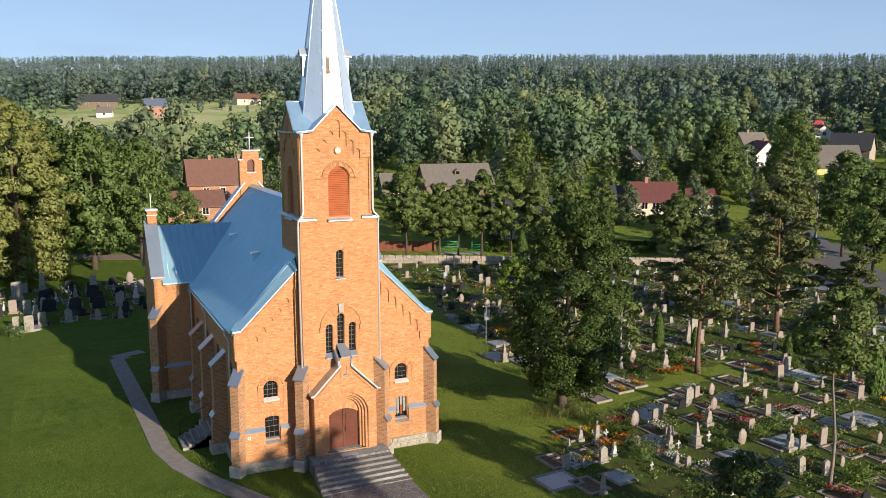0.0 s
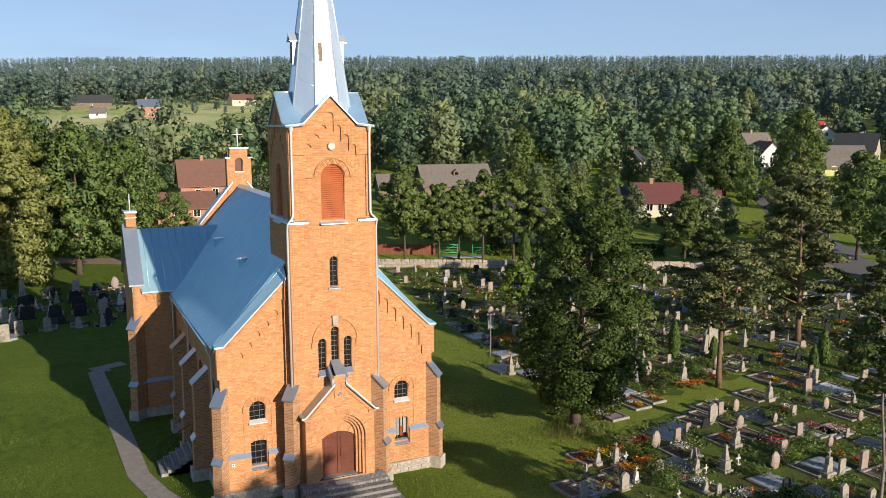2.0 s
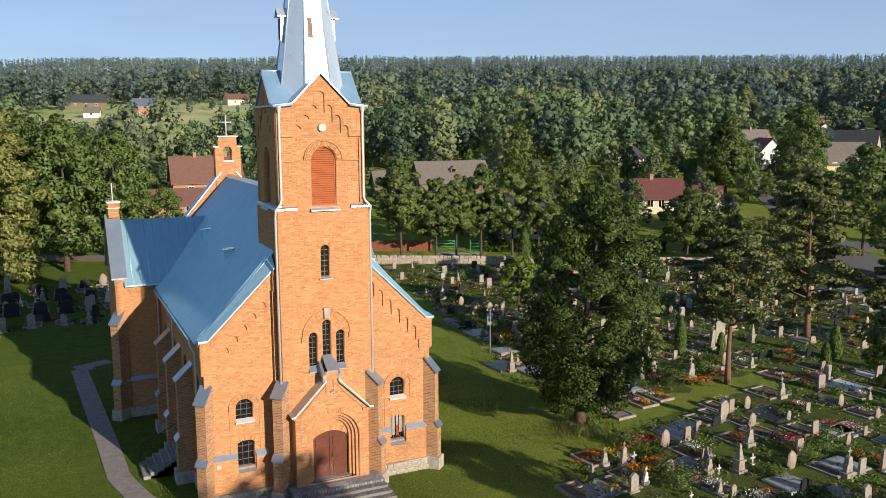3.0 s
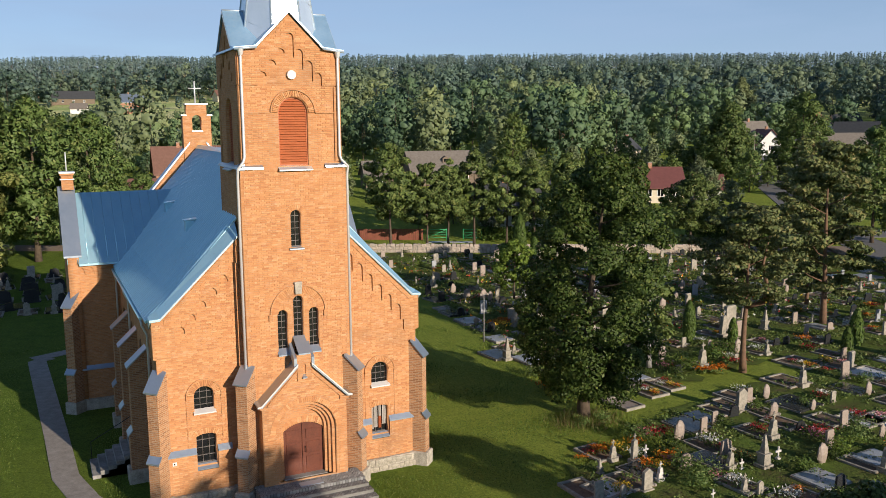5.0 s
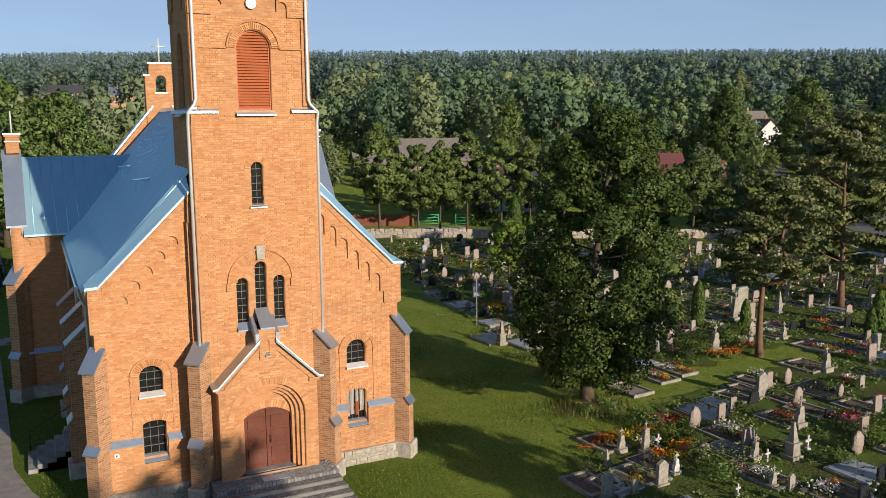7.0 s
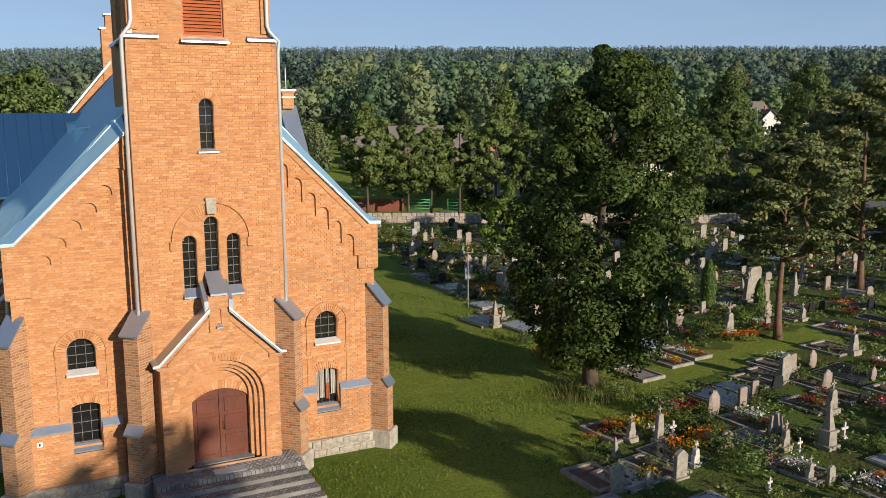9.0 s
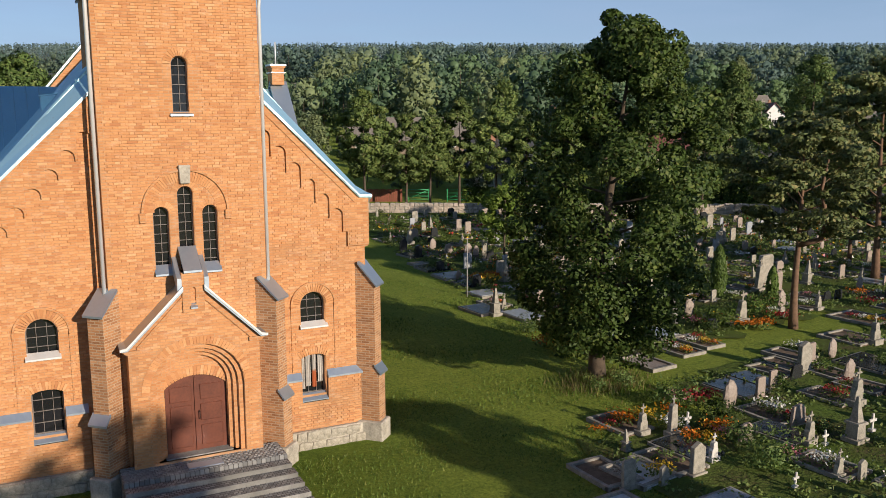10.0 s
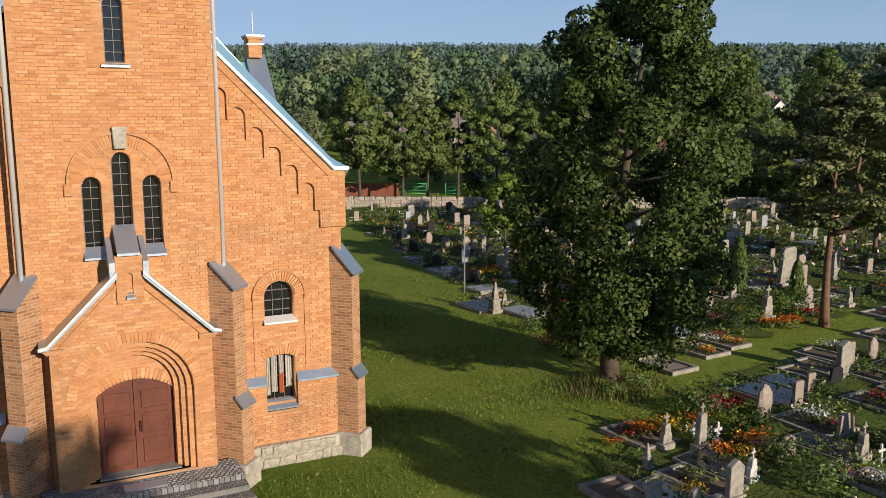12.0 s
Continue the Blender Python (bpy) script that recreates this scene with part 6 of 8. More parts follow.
def grave(kind, x, y, h, w=1.5, d=2.0, cover=None, turn=6.0, stone=None, lean=0.0, kerb=True):
    cover = cover or SOIL
    z = float(level(x, y))
    g = thing("grave", KINDWORD[kind[0]] + " on a " + COVERWORD[cover.name], "grave", pose(x, y, z, 0, 0, turn), "graves in the churchyard")
    sc = h if kind[0] != "d" else max(h, 0.5)
    wide = {"r": 0.98, "p": 0.95, "d": 0.62 / max(sc, 0.5)}.get(kind[0], 1.0)
    obj("headstone", STONES[stone or kind], None, g, m=Matrix.LocRotScale((0, 0, 0), Euler((radians(lean), 0, 0)), (sc * wide, sc, sc)))
    if kerb:
        (k0, k1), cv = plot_meshes(w, d, cover)
        obj("kerb", k0, None, g, m=pose(0, d, 0))
        obj("kerb", k0, None, g, m=pose(0, 0.16, 0))
        obj("kerb", k1, None, g, m=pose(-w / 2 + 0.06, 0, 0))
        obj("kerb", k1, None, g, m=pose(w / 2 - 0.06, 0, 0))
        obj("cover", cv, None, g)
    return g


def flower_mesh(colour, seed, n=110):
    rng = np.random.default_rng(seed)
    cen = np.concatenate([rng.normal(size=(8, 2)) * 0.22, np.full((8, 1), 0.16)], 1)
    leaves, soft = leaf_cards(rng, cen, np.full(8, 0.2), n // 8, 0.06, 0.7)
    p = rng.normal(size=(n, 3)) * np.array([0.28, 0.28, 0.05]) + np.array([0, 0, 0.33])
    blooms, soft_b = leaf_cards(rng, p, np.full(n, 0.02), 1, 0.055, 0.5)
    return quads("foliage", leaves, LEAF_MID, soft=soft), quads("bloom", blooms, PETALS[colour], soft=soft_b)


FLOWERS = {c: flower_mesh(c, 200 + i) for i, c in enumerate(PETALS)}


FLOWER_COUNT = [0]


def flowers(colour, x, y, s=1.0, dz=0.04):
    if FLOWER_COUNT[0] >= 230:
        return
    FLOWER_COUNT[0] += 1
    t = thing("flower_clump", "clump of %s flowers growing on a grave" % colour, "flowers", Matrix.LocRotScale((x, y, float(level(x, y)) + dz), Euler((0, 0, x * 5 + y * 3)), (s, s, s)), "grave flowers")
    tagged(obj("foliage", FLOWERS[colour][0], None, t), kind="stuff")
    tagged(obj("bloom", FLOWERS[colour][1], None, t), kind="stuff")


def far_grave(kind, x, y, h, w=1.5, d=2.0, cover=None, turn=6.0, stone=None, lean=0.0, kerb=True):
    """A grave too far off to be told apart, kept for the joined rows at the back."""
    m = pose(x, y, float(level(x, y)), 0, 0, turn)
    FAR_GRAVES.append((STONES[stone or kind], m @ Matrix.LocRotScale((0, 0, 0), Euler((radians(lean), 0, 0)), (h * 0.95, h, h))))
    if kerb:
        (k0, k1), cv = plot_meshes(w, d, cover or SOIL)
        FAR_GRAVES.extend([(k0, m @ pose(0, d, 0)), (k0, m @ pose(0, 0.16, 0)), (k1, m @ pose(-w / 2 + 0.06, 0, 0)), (k1, m @ pose(w / 2 - 0.06, 0, 0)), (cv, m)])


def join_far_graves():
    mats, groups = [], {}
    for me, m in FAR_GRAVES:
        mt = me.materials[0]
        if mt not in mats:
            mats.append(mt)
        co = np.empty(len(me.vertices) * 3, np.float32)
        me.vertices.foreach_get("co", co)
        r = np.array(m.to_3x3())
        pts = co.reshape(-1, 3) @ r.T + np.array(m.translation)
        groups.setdefault(mt.name, []).append((pts, [tuple(p.vertices) for p in me.polygons]))
    verts, faces, index = [], [], []
    for i, mt in enumerate(mats):
        for pts, fs in groups[mt.name]:
            o = len(verts)
            verts.extend(map(tuple, pts))
            faces.extend(tuple(o + k for k in f) for f in fs)
            index.extend([i] * len(fs))
    me = raw("grave_rows", verts, faces)
    for mt in mats:
        me.materials.append(mt)
    me.polygons.foreach_set("material_index", index)
    tagged(obj("grave_rows", me), "crowded rows of weathered graves at the graveyard's far side", "graves", kind="stuff")


NEAR_ROWS = [('o', 12.1, -4.2, 0.71), ('c', 13.4, -3.4, 1.05), ('t', 14.2, -3.9, 1.26), ('x', 15.0, -3.7, 0.64), ('p', 12.8, -6.5, 1.03), ('w', 13.9, -6.0, 0.9), ('r', 10.5, -6.3, 0.85), ('p', 11.5, -6.6, 0.62), ('b', 17.8, -2.8, 1.08), ('r', 19.6, -2.5, 0.82), ('r', 20.9, -1.9, 0.72), ('d', 22.6, -1.5, 0.62), ('p', 23.5, -1.1, 1.33), ('r', 25.0, -0.2, 0.85), ('b', 26.3, -0.2, 0.87), ('k', 29.7, 0.3, 1.42), ('b', 27.0, -2.7, 0.65), ('r', 29.0, -2.3, 0.68)]
NEAR_ROWS_B = [('k', 21.9, -4.7, 1.41), ('d', 24.1, -4.4, 0.49), ('o', 19.0, -6.9, 1.51), ('c', 17.5, -6.4, 1.11), ('x', 17.9, -6.7, 0.53), ('x', 20.2, -6.6, 0.66), ('r', 23.4, -6.7, 0.94), ('d', 20.1, -10.0, 0.68), ('k', 16.2, -8.5, 0.9), ('p', 16.7, -8.9, 0.65), ('x', 14.6, -8.4, 0.49)]
MID_ROWS = [('r', 35.2, 1.6, 1.16), ('k', 27.2, 5.8, 1.68), ('t', 33.8, 10.9, 1.86), ('r', 35.7, 12.1, 1.92), ('r', 34.7, 10.3, 1.27), ('b', 31.7, 7.3, 1.03), ('o', 38.2, 11.2, 1.51), ('r', 29.6, 10.1, 0.72), ('r', 31.1, 9.3, 0.56), ('d', 35.4, 7.5, 0.58), ('d', 36.3, 7.5, 0.59), ('b', 39.5, 8.6, 0.88), ('k', 46.1, 26.1, 1.66), ('r', 50.3, 31.9, 1.33), ('r', 47.2, 26.1, 1.12), ('r', 41.5, 11.4, 0.93)]
FRONT_ROWS = [('t', 10.5, -9.7, 1.06), ('w', 16.5, -12.4, 1.68), ('k', 23.3, -9.7, 1.54), ('r', 24.2, -9.8, 0.89), ('r', 25.7, -9.9, 1.13), ('p', 21.5, -12.2, 1.04), ('p', 22.5, -12.9, 0.91), ('b', 24.2, -12.5, 0.65), ('k', 29.3, -8.9, 1.28), ('r', 28.9, -6.3, 0.57), ('b', 26.8, -6.9, 0.71), ('b', 28.9, -11.1, 0.78)]
BACK_ROWS = [('k', -15.9, 44.0, 2.1), ('r', -16.4, 39.5, 1.5), ('t', -15.4, 58.0, 2.3), ('r', -18.0, 48.1, 1.4), ('r', -17.8, 54.8, 2.0), ('r', -16.7, 47.4, 1.4), ('w', -14.1, 52.1, 0.94), ('w', -12.8, 50.5, 1.05), ('w', -18.8, 49.4, 1.04), ('k', -12.2, 54.3, 1.23), ('d', -11.9, 44.2, 0.74), ('w', -6.4, 50.7, 1.46)]
WALL_ROWS = [('o', 28.6, 43.9, 1.05), ('k', 23.3, 36.7, 1.58), ('d', 21.3, 30.8, 0.97), ('r', 27.4, 42.8, 0.81), ('b', 25.2, 29.2, 0.88), ('b', 24.7, 29.5, 1.07), ('o', 22.4, 20.4, 1.53), ('o', 17.4, 13.0, 1.46), ('r', 32.7, 47.0, 0.86), ('d', 26.6, 39.0, 0.88), ('w', 27.0, 49.3, 0.61), ('d', 21.5, 33.9, 1.01), ('w', 22.8, 29.2, 0.48), ('r', 39.3, 43.6, 0.99)]
# graves with a cover of their own
SPECIAL = {(11.5, -6.6): (1.5, 1.7, WHITEG), (19.6, -2.5): (1.6, 2.0, BLACKG), (20.9, -1.9): (1.2, 1.7, BLACKG), (27.0, -2.7): (2.2, 2.1, BLACKG), (20.1, -10.0): (1.75, 1.75, GREYG), (35.2, 1.6): (1.7, 2.0, SOIL), (28.9, -6.3): (1.9, 1.8, WHITEG), (24.2, -9.8): (1.8, 1.9, GREYG), (29.7, 0.3): (2.0, 2.2, SOIL), (-16.4, 39.5): (2.0, 2.2, GREYG), (-11.9, 44.2): (2.6, 2.4, BLACKG), (17.4, 13.0): (1.6, 2.2, BLACKG), (24.1, -4.4): (1.4, 1.8, SOIL)}


FAR_GRAVES = []


def build_graves():
    rng = np.random.default_rng(23)
    taken = []
    cols = ["orange", "red", "yellow", "pink", "white"]
    for kind, x, y, h in NEAR_ROWS + NEAR_ROWS_B + MID_ROWS + FRONT_ROWS + BACK_ROWS + WALL_ROWS:
        w, d, cv = SPECIAL.get((x, y), (1.3, 1.9, SOIL if rng.uniform() < 0.8 else BLACKG))
        lone = (x, y) not in SPECIAL and (kind in "xbo" or rng.uniform() < 0.35)
        grave(kind, x, y, h, w, d, cv, float(rng.uniform(2, 10)), None if kind != "r" or rng.uniform() < 0.6 else "r2", float(rng.uniform(-3, 4)), not lone)
        taken.append((x, y + 0.7))
        if cv is SOIL:
            for _ in range(int(rng.integers(0, 3))):
                flowers(cols[int(rng.integers(0, 5))], x + float(rng.uniform(-0.45, 0.45)), y + float(rng.uniform(0.4, 1.7)), float(rng.uniform(0.5, 0.95)))
    # plots without a stone of note
    for x, y, w, d, cv in ((18.8, 1.75, 1.35, 1.9, ROSE), (22.3, 5.3, 1.3, 2.0, GREYG), (21.3, 2.7, 1.4, 2.2, SOIL), (23.0, 3.2, 1.2, 2.0, SOIL), (35.4, -0.9, 2.4, 2.2, WHITEG), (28.1, -5.8, 1.9, 1.9, WHITEG), (12.4, -9.3, 1.3, 1.5, GREYG), (9.3, -8.4, 2.1, 1.8, WHITEG), (19.5, 16.8, 1.6, 1.6, GREYG), (32.8, 39.6, 2.6, 1.6, GREYG), (20.3, 27.6, 1.4, 1.2, PALE), (26.3, -12.0, 2.0, 1.9, SOIL), (18.6, 11.0, 1.4, 2.2, GREYG), (31.5, -9.0, 2.0, 2.0, GREYG), (33.5, 2.6, 2.2, 2.4, SOIL), (52.1, 7.6, 2.0, 2.3, WHITEG), (55.9, 11.8, 2.2, 2.4, GREYG), (58.4, 14.2, 2.2, 2.4, WHITEG), (60.7, 17.0, 2.2, 2.4, WHITEG), (62.8, 20.4, 2.2, 2.4, GREYG), (65.3, 23.0, 2.2, 2.4, WHITEG), (66.9, 25.6, 2.0, 2.3, GREYG)):
        (k0, k1), cvm = plot_meshes(w, d, cv)
        g = thing("grave_plot", "kerbed grave plot with a flat cover", "grave", pose(x, y, float(level(x, y)), 0, 0, 5), "graves in the churchyard")
        for m in (pose(0, d, 0), pose(0, 0, 0)):
            obj("kerb", k0, None, g, m=m)
        for m in (pose(-w / 2 + 0.06, 0, 0), pose(w / 2 - 0.06, 0, 0)):
            obj("kerb", k1, None, g, m=m)
        obj("cover", cvm, None, g)
        taken.append((x, y + 0.9))
        if cv is SOIL:
            for k in range(4):
                flowers(cols[(k * 2) % 5], x + float(rng.uniform(-0.4, 0.4)), y + 0.3 + 0.4 * k, 0.6)
    # the rest of the graveyard, row behind row
    kinds = ["r", "r", "b", "d", "p", "b", "k", "d", "r", "o", "d", "r"]
    for j in range(-7, 25):
        y = j * 2.75 + 0.4
        left = 16.8 + max(0, y - 6) * 0.14 if y > 4 else 21.5 if y > -1 else 11.5
        right = min(62.0, 67 - abs(y - 27) * 0.52)
        x = left + float(rng.uniform(0.6, 1.6))
        while x < right:
            gx, gy = x, y + float(rng.uniform(-0.35, 0.35))
            x += float(rng.uniform(2.0, 3.1))
            if 0.479 * (gx - 25) + 0.878 * (gy - 57.5) > -2.0 or (gx < 16.5 and gy < -10.5):
                continue
            if any((gx - a) ** 2 + (gy + 0.7 - b) ** 2 < 2.2 for a, b in taken):
                continue
            # mown strips between the blocks of graves
            if (gx > 17 and gx < 33 and 0.5 < gy - 0.16 * (gx - 24) < 4.2) or rng.uniform() < 0.1:
                continue
            kd = kinds[int(rng.integers(0, len(kinds)))]
            u = rng.uniform()
            cv = SOIL if u < 0.66 else BLACKG if u < 0.86 else GREYG if u < 0.95 else WHITEG
            st = {"r": ("r", "r2", "r3"), "d": ("d", "d2", "d")}.get(kd, (kd,))
            (far_grave if gy > 31 or gx > 46 else grave)(kd, gx, gy, float(rng.uniform(0.6, 1.15) if kd != "d" else rng.uniform(0.55, 0.9)), float(rng.choice([1.3, 1.5, 1.9])), float(rng.choice([1.8, 2.0])), cv, float(rng.uniform(-2, 9)), st[int(rng.integers(0, len(st)))], float(rng.uniform(-4, 5)), rng.uniform() < 0.78)
            taken.append((gx, gy + 0.7))
            for _ in range(int(rng.integers(0, 4)) if cv is SOIL else int(rng.uniform() < 0.4)):
                flowers(cols[int(rng.integers(0, 5))], gx + float(rng.uniform(-0.5, 0.5)), gy + float(rng.uniform(0.3, 1.7)), float(rng.uniform(0.5, 1.0)))
            if rng.uniform() < 0.7:
                plant_bush(int(rng.choice([0, 1, 1, 2, 3])), gx + float(rng.uniform(-0.9, 0.9)), gy + float(rng.uniform(-0.9, 2.2)), float(rng.uniform(0.3, 0.62)), group="graveyard bushes")
    # behind the church, in the shade
    for j in range(7):
        for i in range(9):
            gx, gy = -22 + i * 2.3 + float(rng.uniform(-0.4, 0.4)), 41.5 + j * 2.9 + float(rng.uniform(-0.4, 0.4))
            if gy < 39.5 + max(0, gx + 14) * 0.25 or any((gx - a) ** 2 + (gy + 0.7 - b) ** 2 < 2.4 for a, b in taken) or rng.uniform() < 0.15:
                continue
            kd = kinds[int(rng.integers(0, len(kinds)))]
            (far_grave if gy > 47 else grave)(kd, gx, gy, float(rng.uniform(0.8, 1.4)), 1.5, 2.0, SOIL if rng.uniform() < 0.5 else BLACKG, float(rng.uniform(-4, 6)), None, 0.0, True)
            if rng.uniform() < 0.5:
                plant_bush(int(rng.choice([0, 1, 3])), gx + 0.8, gy + 0.8, float(rng.uniform(0.35, 0.6)), group="graveyard bushes")
            if rng.uniform() < 0.5:
                flowers(cols[int(rng.integers(0, 5))], gx, gy + 0.9, 0.8)


# flower beds that stand out
for c, x, y, s in (("orange", 16.2, 6.7, 1.25), ("orange", 16.9, 6.2, 1.1), ("orange", 16.8, 5.2, 1.0), ("orange", 26.6, 4.8, 1.1), ("orange", 27.3, 4.6, 1.1), ("orange", 27.9, 4.9, 1.0), ("red", 29.4, 5.5, 1.1), ("red", 30.1, 5.3, 0.9), ("yellow", 14.1, -2.6, 1.1), ("orange", 13.6, -2.4, 1.0), ("orange", 14.3, -4.6, 0.9), ("yellow", 14.9, -4.9, 0.8), ("red", 17.1, -1.9, 1.1), ("pink", 16.6, -1.6, 1.0), ("pink", 23.8, -5.7, 1.2), ("red", 24.3, -5.4, 1.1), ("red", 32.4, 40.8, 1.3), ("yellow", 21.1, 20.2, 1.5), ("orange", 20.6, 20.6, 1.4), ("orange", 21.7, 20.9, 1.4), ("yellow", 11.9, -6.0, 0.8), ("red", 28.0, -4.6, 1.0), ("pink", 28.9, -5.4, 1.0), ("orange", 37.9, 7.4, 1.1), ("red", 36.3, 5.5, 1.2)):
    flowers(c, x, y, s)
build_graves()
join_far_graves()
for k, x, y, r in ((1, 28.7, 6.5, 1.0), (1, 30.5, 7.0, 0.95), (3, 25.6, 6.1, 0.95), (2, 26.3, 6.3, 0.8), (2, 23.5, -7.2, 0.8), (0, 15.4, -5.7, 0.8), (0, 14.9, -7.4, 0.9), (1, 21.3, -2.0, 0.5), (0, 25.5, -6.6, 0.8), (1, 19.1, -11.1, 0.7), (3, 18.9, -12.3, 0.9), (2, 23.3, -14.6, 1.1), (1, 21.1, -11.7, 0.6), (1, 27.4, -1.9, 0.45), (0, 15.8, -1.9, 0.9), (3, 16.3, -3.8, 0.8), (1, 20.3, -8.0, 0.6), (2, -14.2, 42.6, 0.8), (2, -15.1, 41.8, 0.7), (0, -17.6, 37.3, 1.2), (0, 16.0, 0.9, 0.6), (0, 14.9, 0.9, 0.5), (0, 17.2, 9.2, 0.7), (2, 22.4, 47.8, 0.9), (2, 26.0, 47.0, 0.9), (0, 29.5, 45.5, 0.9)):
    plant_bush(k, x, y, r)


# lamp post
def lamp_post(x, y):
    t = thing("lamp_post", "slim grey metal lamp post at the graveyard edge", "lamp", pose(x, y, float(level(x, y))))
    part("pole", bar([(0, 0, -0.2), (0, 0, 1.0), (0, 0, 3.35)], [0.045, 0.038, 0.03], 8), GRANITE, t)
    part("bracket", bar([(-0.28, 0, 3.32), (0, 0, 3.36), (0.28, 0, 3.32)], 0.015, 6), GRANITE, t)
    for sx in (-1, 1):
        bm = bmesh.new()
        bmesh.ops.create_cone(bm, cap_ends=True, segments=12, radius1=0.085, radius2=0.04, depth=0.12, matrix=pose(sx * 0.28, 0, 3.4))
        part("shade", bm, PALE, t)


lamp_post(18.3, 17.7)


def undergrowth():
    """Low weeds, ivy and flower leaves between the graves."""
    rng = np.random.default_rng(41)
    n = 20000
    x = rng.uniform(11, 62, n)
    y = rng.uniform(-16, 52, n)
    keep = (0.479 * (x - 25) + 0.878 * (y - 57) < -1.5) & (x > np.where(y > 4, 16.8 + np.maximum(0, y - 6) * 0.14, np.where(y > -3.2, 17.5, 11))) & ~((x > 17) & (x < 33) & (y - 0.16 * (x - 24) > 1.0) & (y - 0.16 * (x - 24) < 4.4))
    patch = np.sin(x * 1.7 + np.sin(y * 0.9) * 2) + np.sin(y * 1.9 + x * 0.4)
    keep &= patch > -0.2
    P = np.stack([x, y, 0 * x + 0.08], 1)[keep]
    q, nr = leaf_cards(rng, P, rng.uniform(0.12, 0.36, len(P)), 8, 0.075, 0.8)
    tagged(obj("undergrowth", quads("undergrowth", q, LEAF_MID, soft=nr)), "low weeds and creeping plants between the graves", "plants", kind="stuff")


undergrowth()


def back_flowers():
    """Beds of flowers and low shrubs crowding the graves at the far side."""
    rng = np.random.default_rng(47)
    n = 5200
    x, y = rng.uniform(18, 62, n), rng.uniform(14, 56, n)
    keep = (0.479 * (x - 25) + 0.878 * (y - 57) < -2.2) & (x > 18.2 + np.maximum(0, y - 6) * 0.14) & (np.sin(x * 1.3 + 1) + np.sin(y * 1.6 + 0.5 * x) > -0.5)
    P = np.stack([x, y, level(x, y) + 0.12], 1)[keep]
    q, nr = leaf_cards(rng, P, rng.uniform(0.18, 0.5, len(P)), 9, 0.12, 0.85)
    pick = rng.uniform(size=len(q))
    kind = np.select([pick < 0.04, pick < 0.07, pick < 0.09, pick < 0.11, pick < 0.13, pick < 0.5], [1, 2, 3, 4, 5, 6], 0)
    me = quads("flower_beds", slim(q), mats=[LEAF_MID, *PETALS.values(), LEAF_DARK], index=kind, per=3, soft=nr)
    tagged(obj("flower_beds", me), "mixed flowers and low shrubs crowding the far graves", "flowers", kind="stuff")


back_flowers()


def lawn_tufts():
    """Uneven tufts and clover heads that break up the mown lawn."""
    rng = np.random.default_rng(43)
    n = 330000
    x = rng.uniform(-17, 19, n)
    y = -12 + 42 * rng.uniform(0, 1, n) ** 1.5
    keep = ~((np.abs(x) < 6.4) & (y > -0.4) & (y < 22)) & ~((np.abs(x) < 2.7) & (y > -8) & (y < 0)) & ~((x < -7.6) & (x > -10.8) & (y > 0) & (y < 29)) & ~((np.abs(x) < 9.3) & (y > 12.6) & (y < 22.5))
    patch = np.sin(x * 0.9 + 2 * np.sin(y * 0.31)) + np.sin(y * 1.1 + x * 0.5) + rng.uniform(-2.2, 2.2, n)
    keep &= patch > 0.4
    x, y = x[keep], y[keep]
    n = len(x)
    a = rng.uniform(0, 2 * np.pi, n)
    s = rng.uniform(0.012, 0.035, n)
    dx, dy = np.cos(a) * s, np.sin(a) * s
    lx, ly = rng.normal(size=n) * 0.03, rng.normal(size=n) * 0.03
    q = np.stack([np.stack([x - dx, y - dy, 0 * x - 0.02], 1), np.stack([x + dx, y + dy, 0 * x - 0.02], 1), np.stack([x + lx, y + ly, 0.02 + s * rng.uniform(1.0, 2.4, n)], 1)], 1)
    tagged(obj("grass_tufts", quads("grass_tufts", q, TUFT, per=3)), "uneven grass tufts in the mown lawn", "grass", kind="stuff")


TUFT = leaf_mat("grass_blades", (0.07, 0.13, 0.018), (0.17, 0.25, 0.04), (0.26, 0.28, 0.07), 0.3)
lawn_tufts()


def tall_weeds(cx, cy, n):
    """Uncut grass and dry stalks round the foot of a tree."""
    rng = np.random.default_rng(44)
    a, r = rng.uniform(0, 2 * np.pi, n), 0.35 + np.abs(rng.normal(size=n)) * 0.62
    x, y = cx + np.cos(a) * r * 1.25, cy + np.sin(a) * r - 0.25
    h = rng.uniform(0.14, 0.62, n) * np.exp(-r * 0.35)
    b = rng.uniform(0, np.pi, n)
    w = rng.uniform(0.008, 0.024, n)
    lean = rng.normal(size=(n, 2)) * 0.12
    q = np.stack([np.stack([x - np.cos(b) * w, y - np.sin(b) * w, 0 * x - 0.02], 1), np.stack([x + np.cos(b) * w, y + np.sin(b) * w, 0 * x - 0.02], 1), np.stack([x + lean[:, 0], y + lean[:, 1], h], 1)], 1)
    tagged(obj("tall_weeds", quads("tall_weeds", q, mats=[TUFT, STRAW], index=(rng.uniform(size=n) < 0.45).astype(int), per=3)), "uncut grass and dry stalks round the foot of the lime tree", "weeds", kind="stuff")


STRAW = leaf_mat("dry_stalks", (0.16, 0.13, 0.05), (0.27, 0.22, 0.09), (0.36, 0.30, 0.14), 0.3)
tall_weeds(15.5, 1.8, 4200)


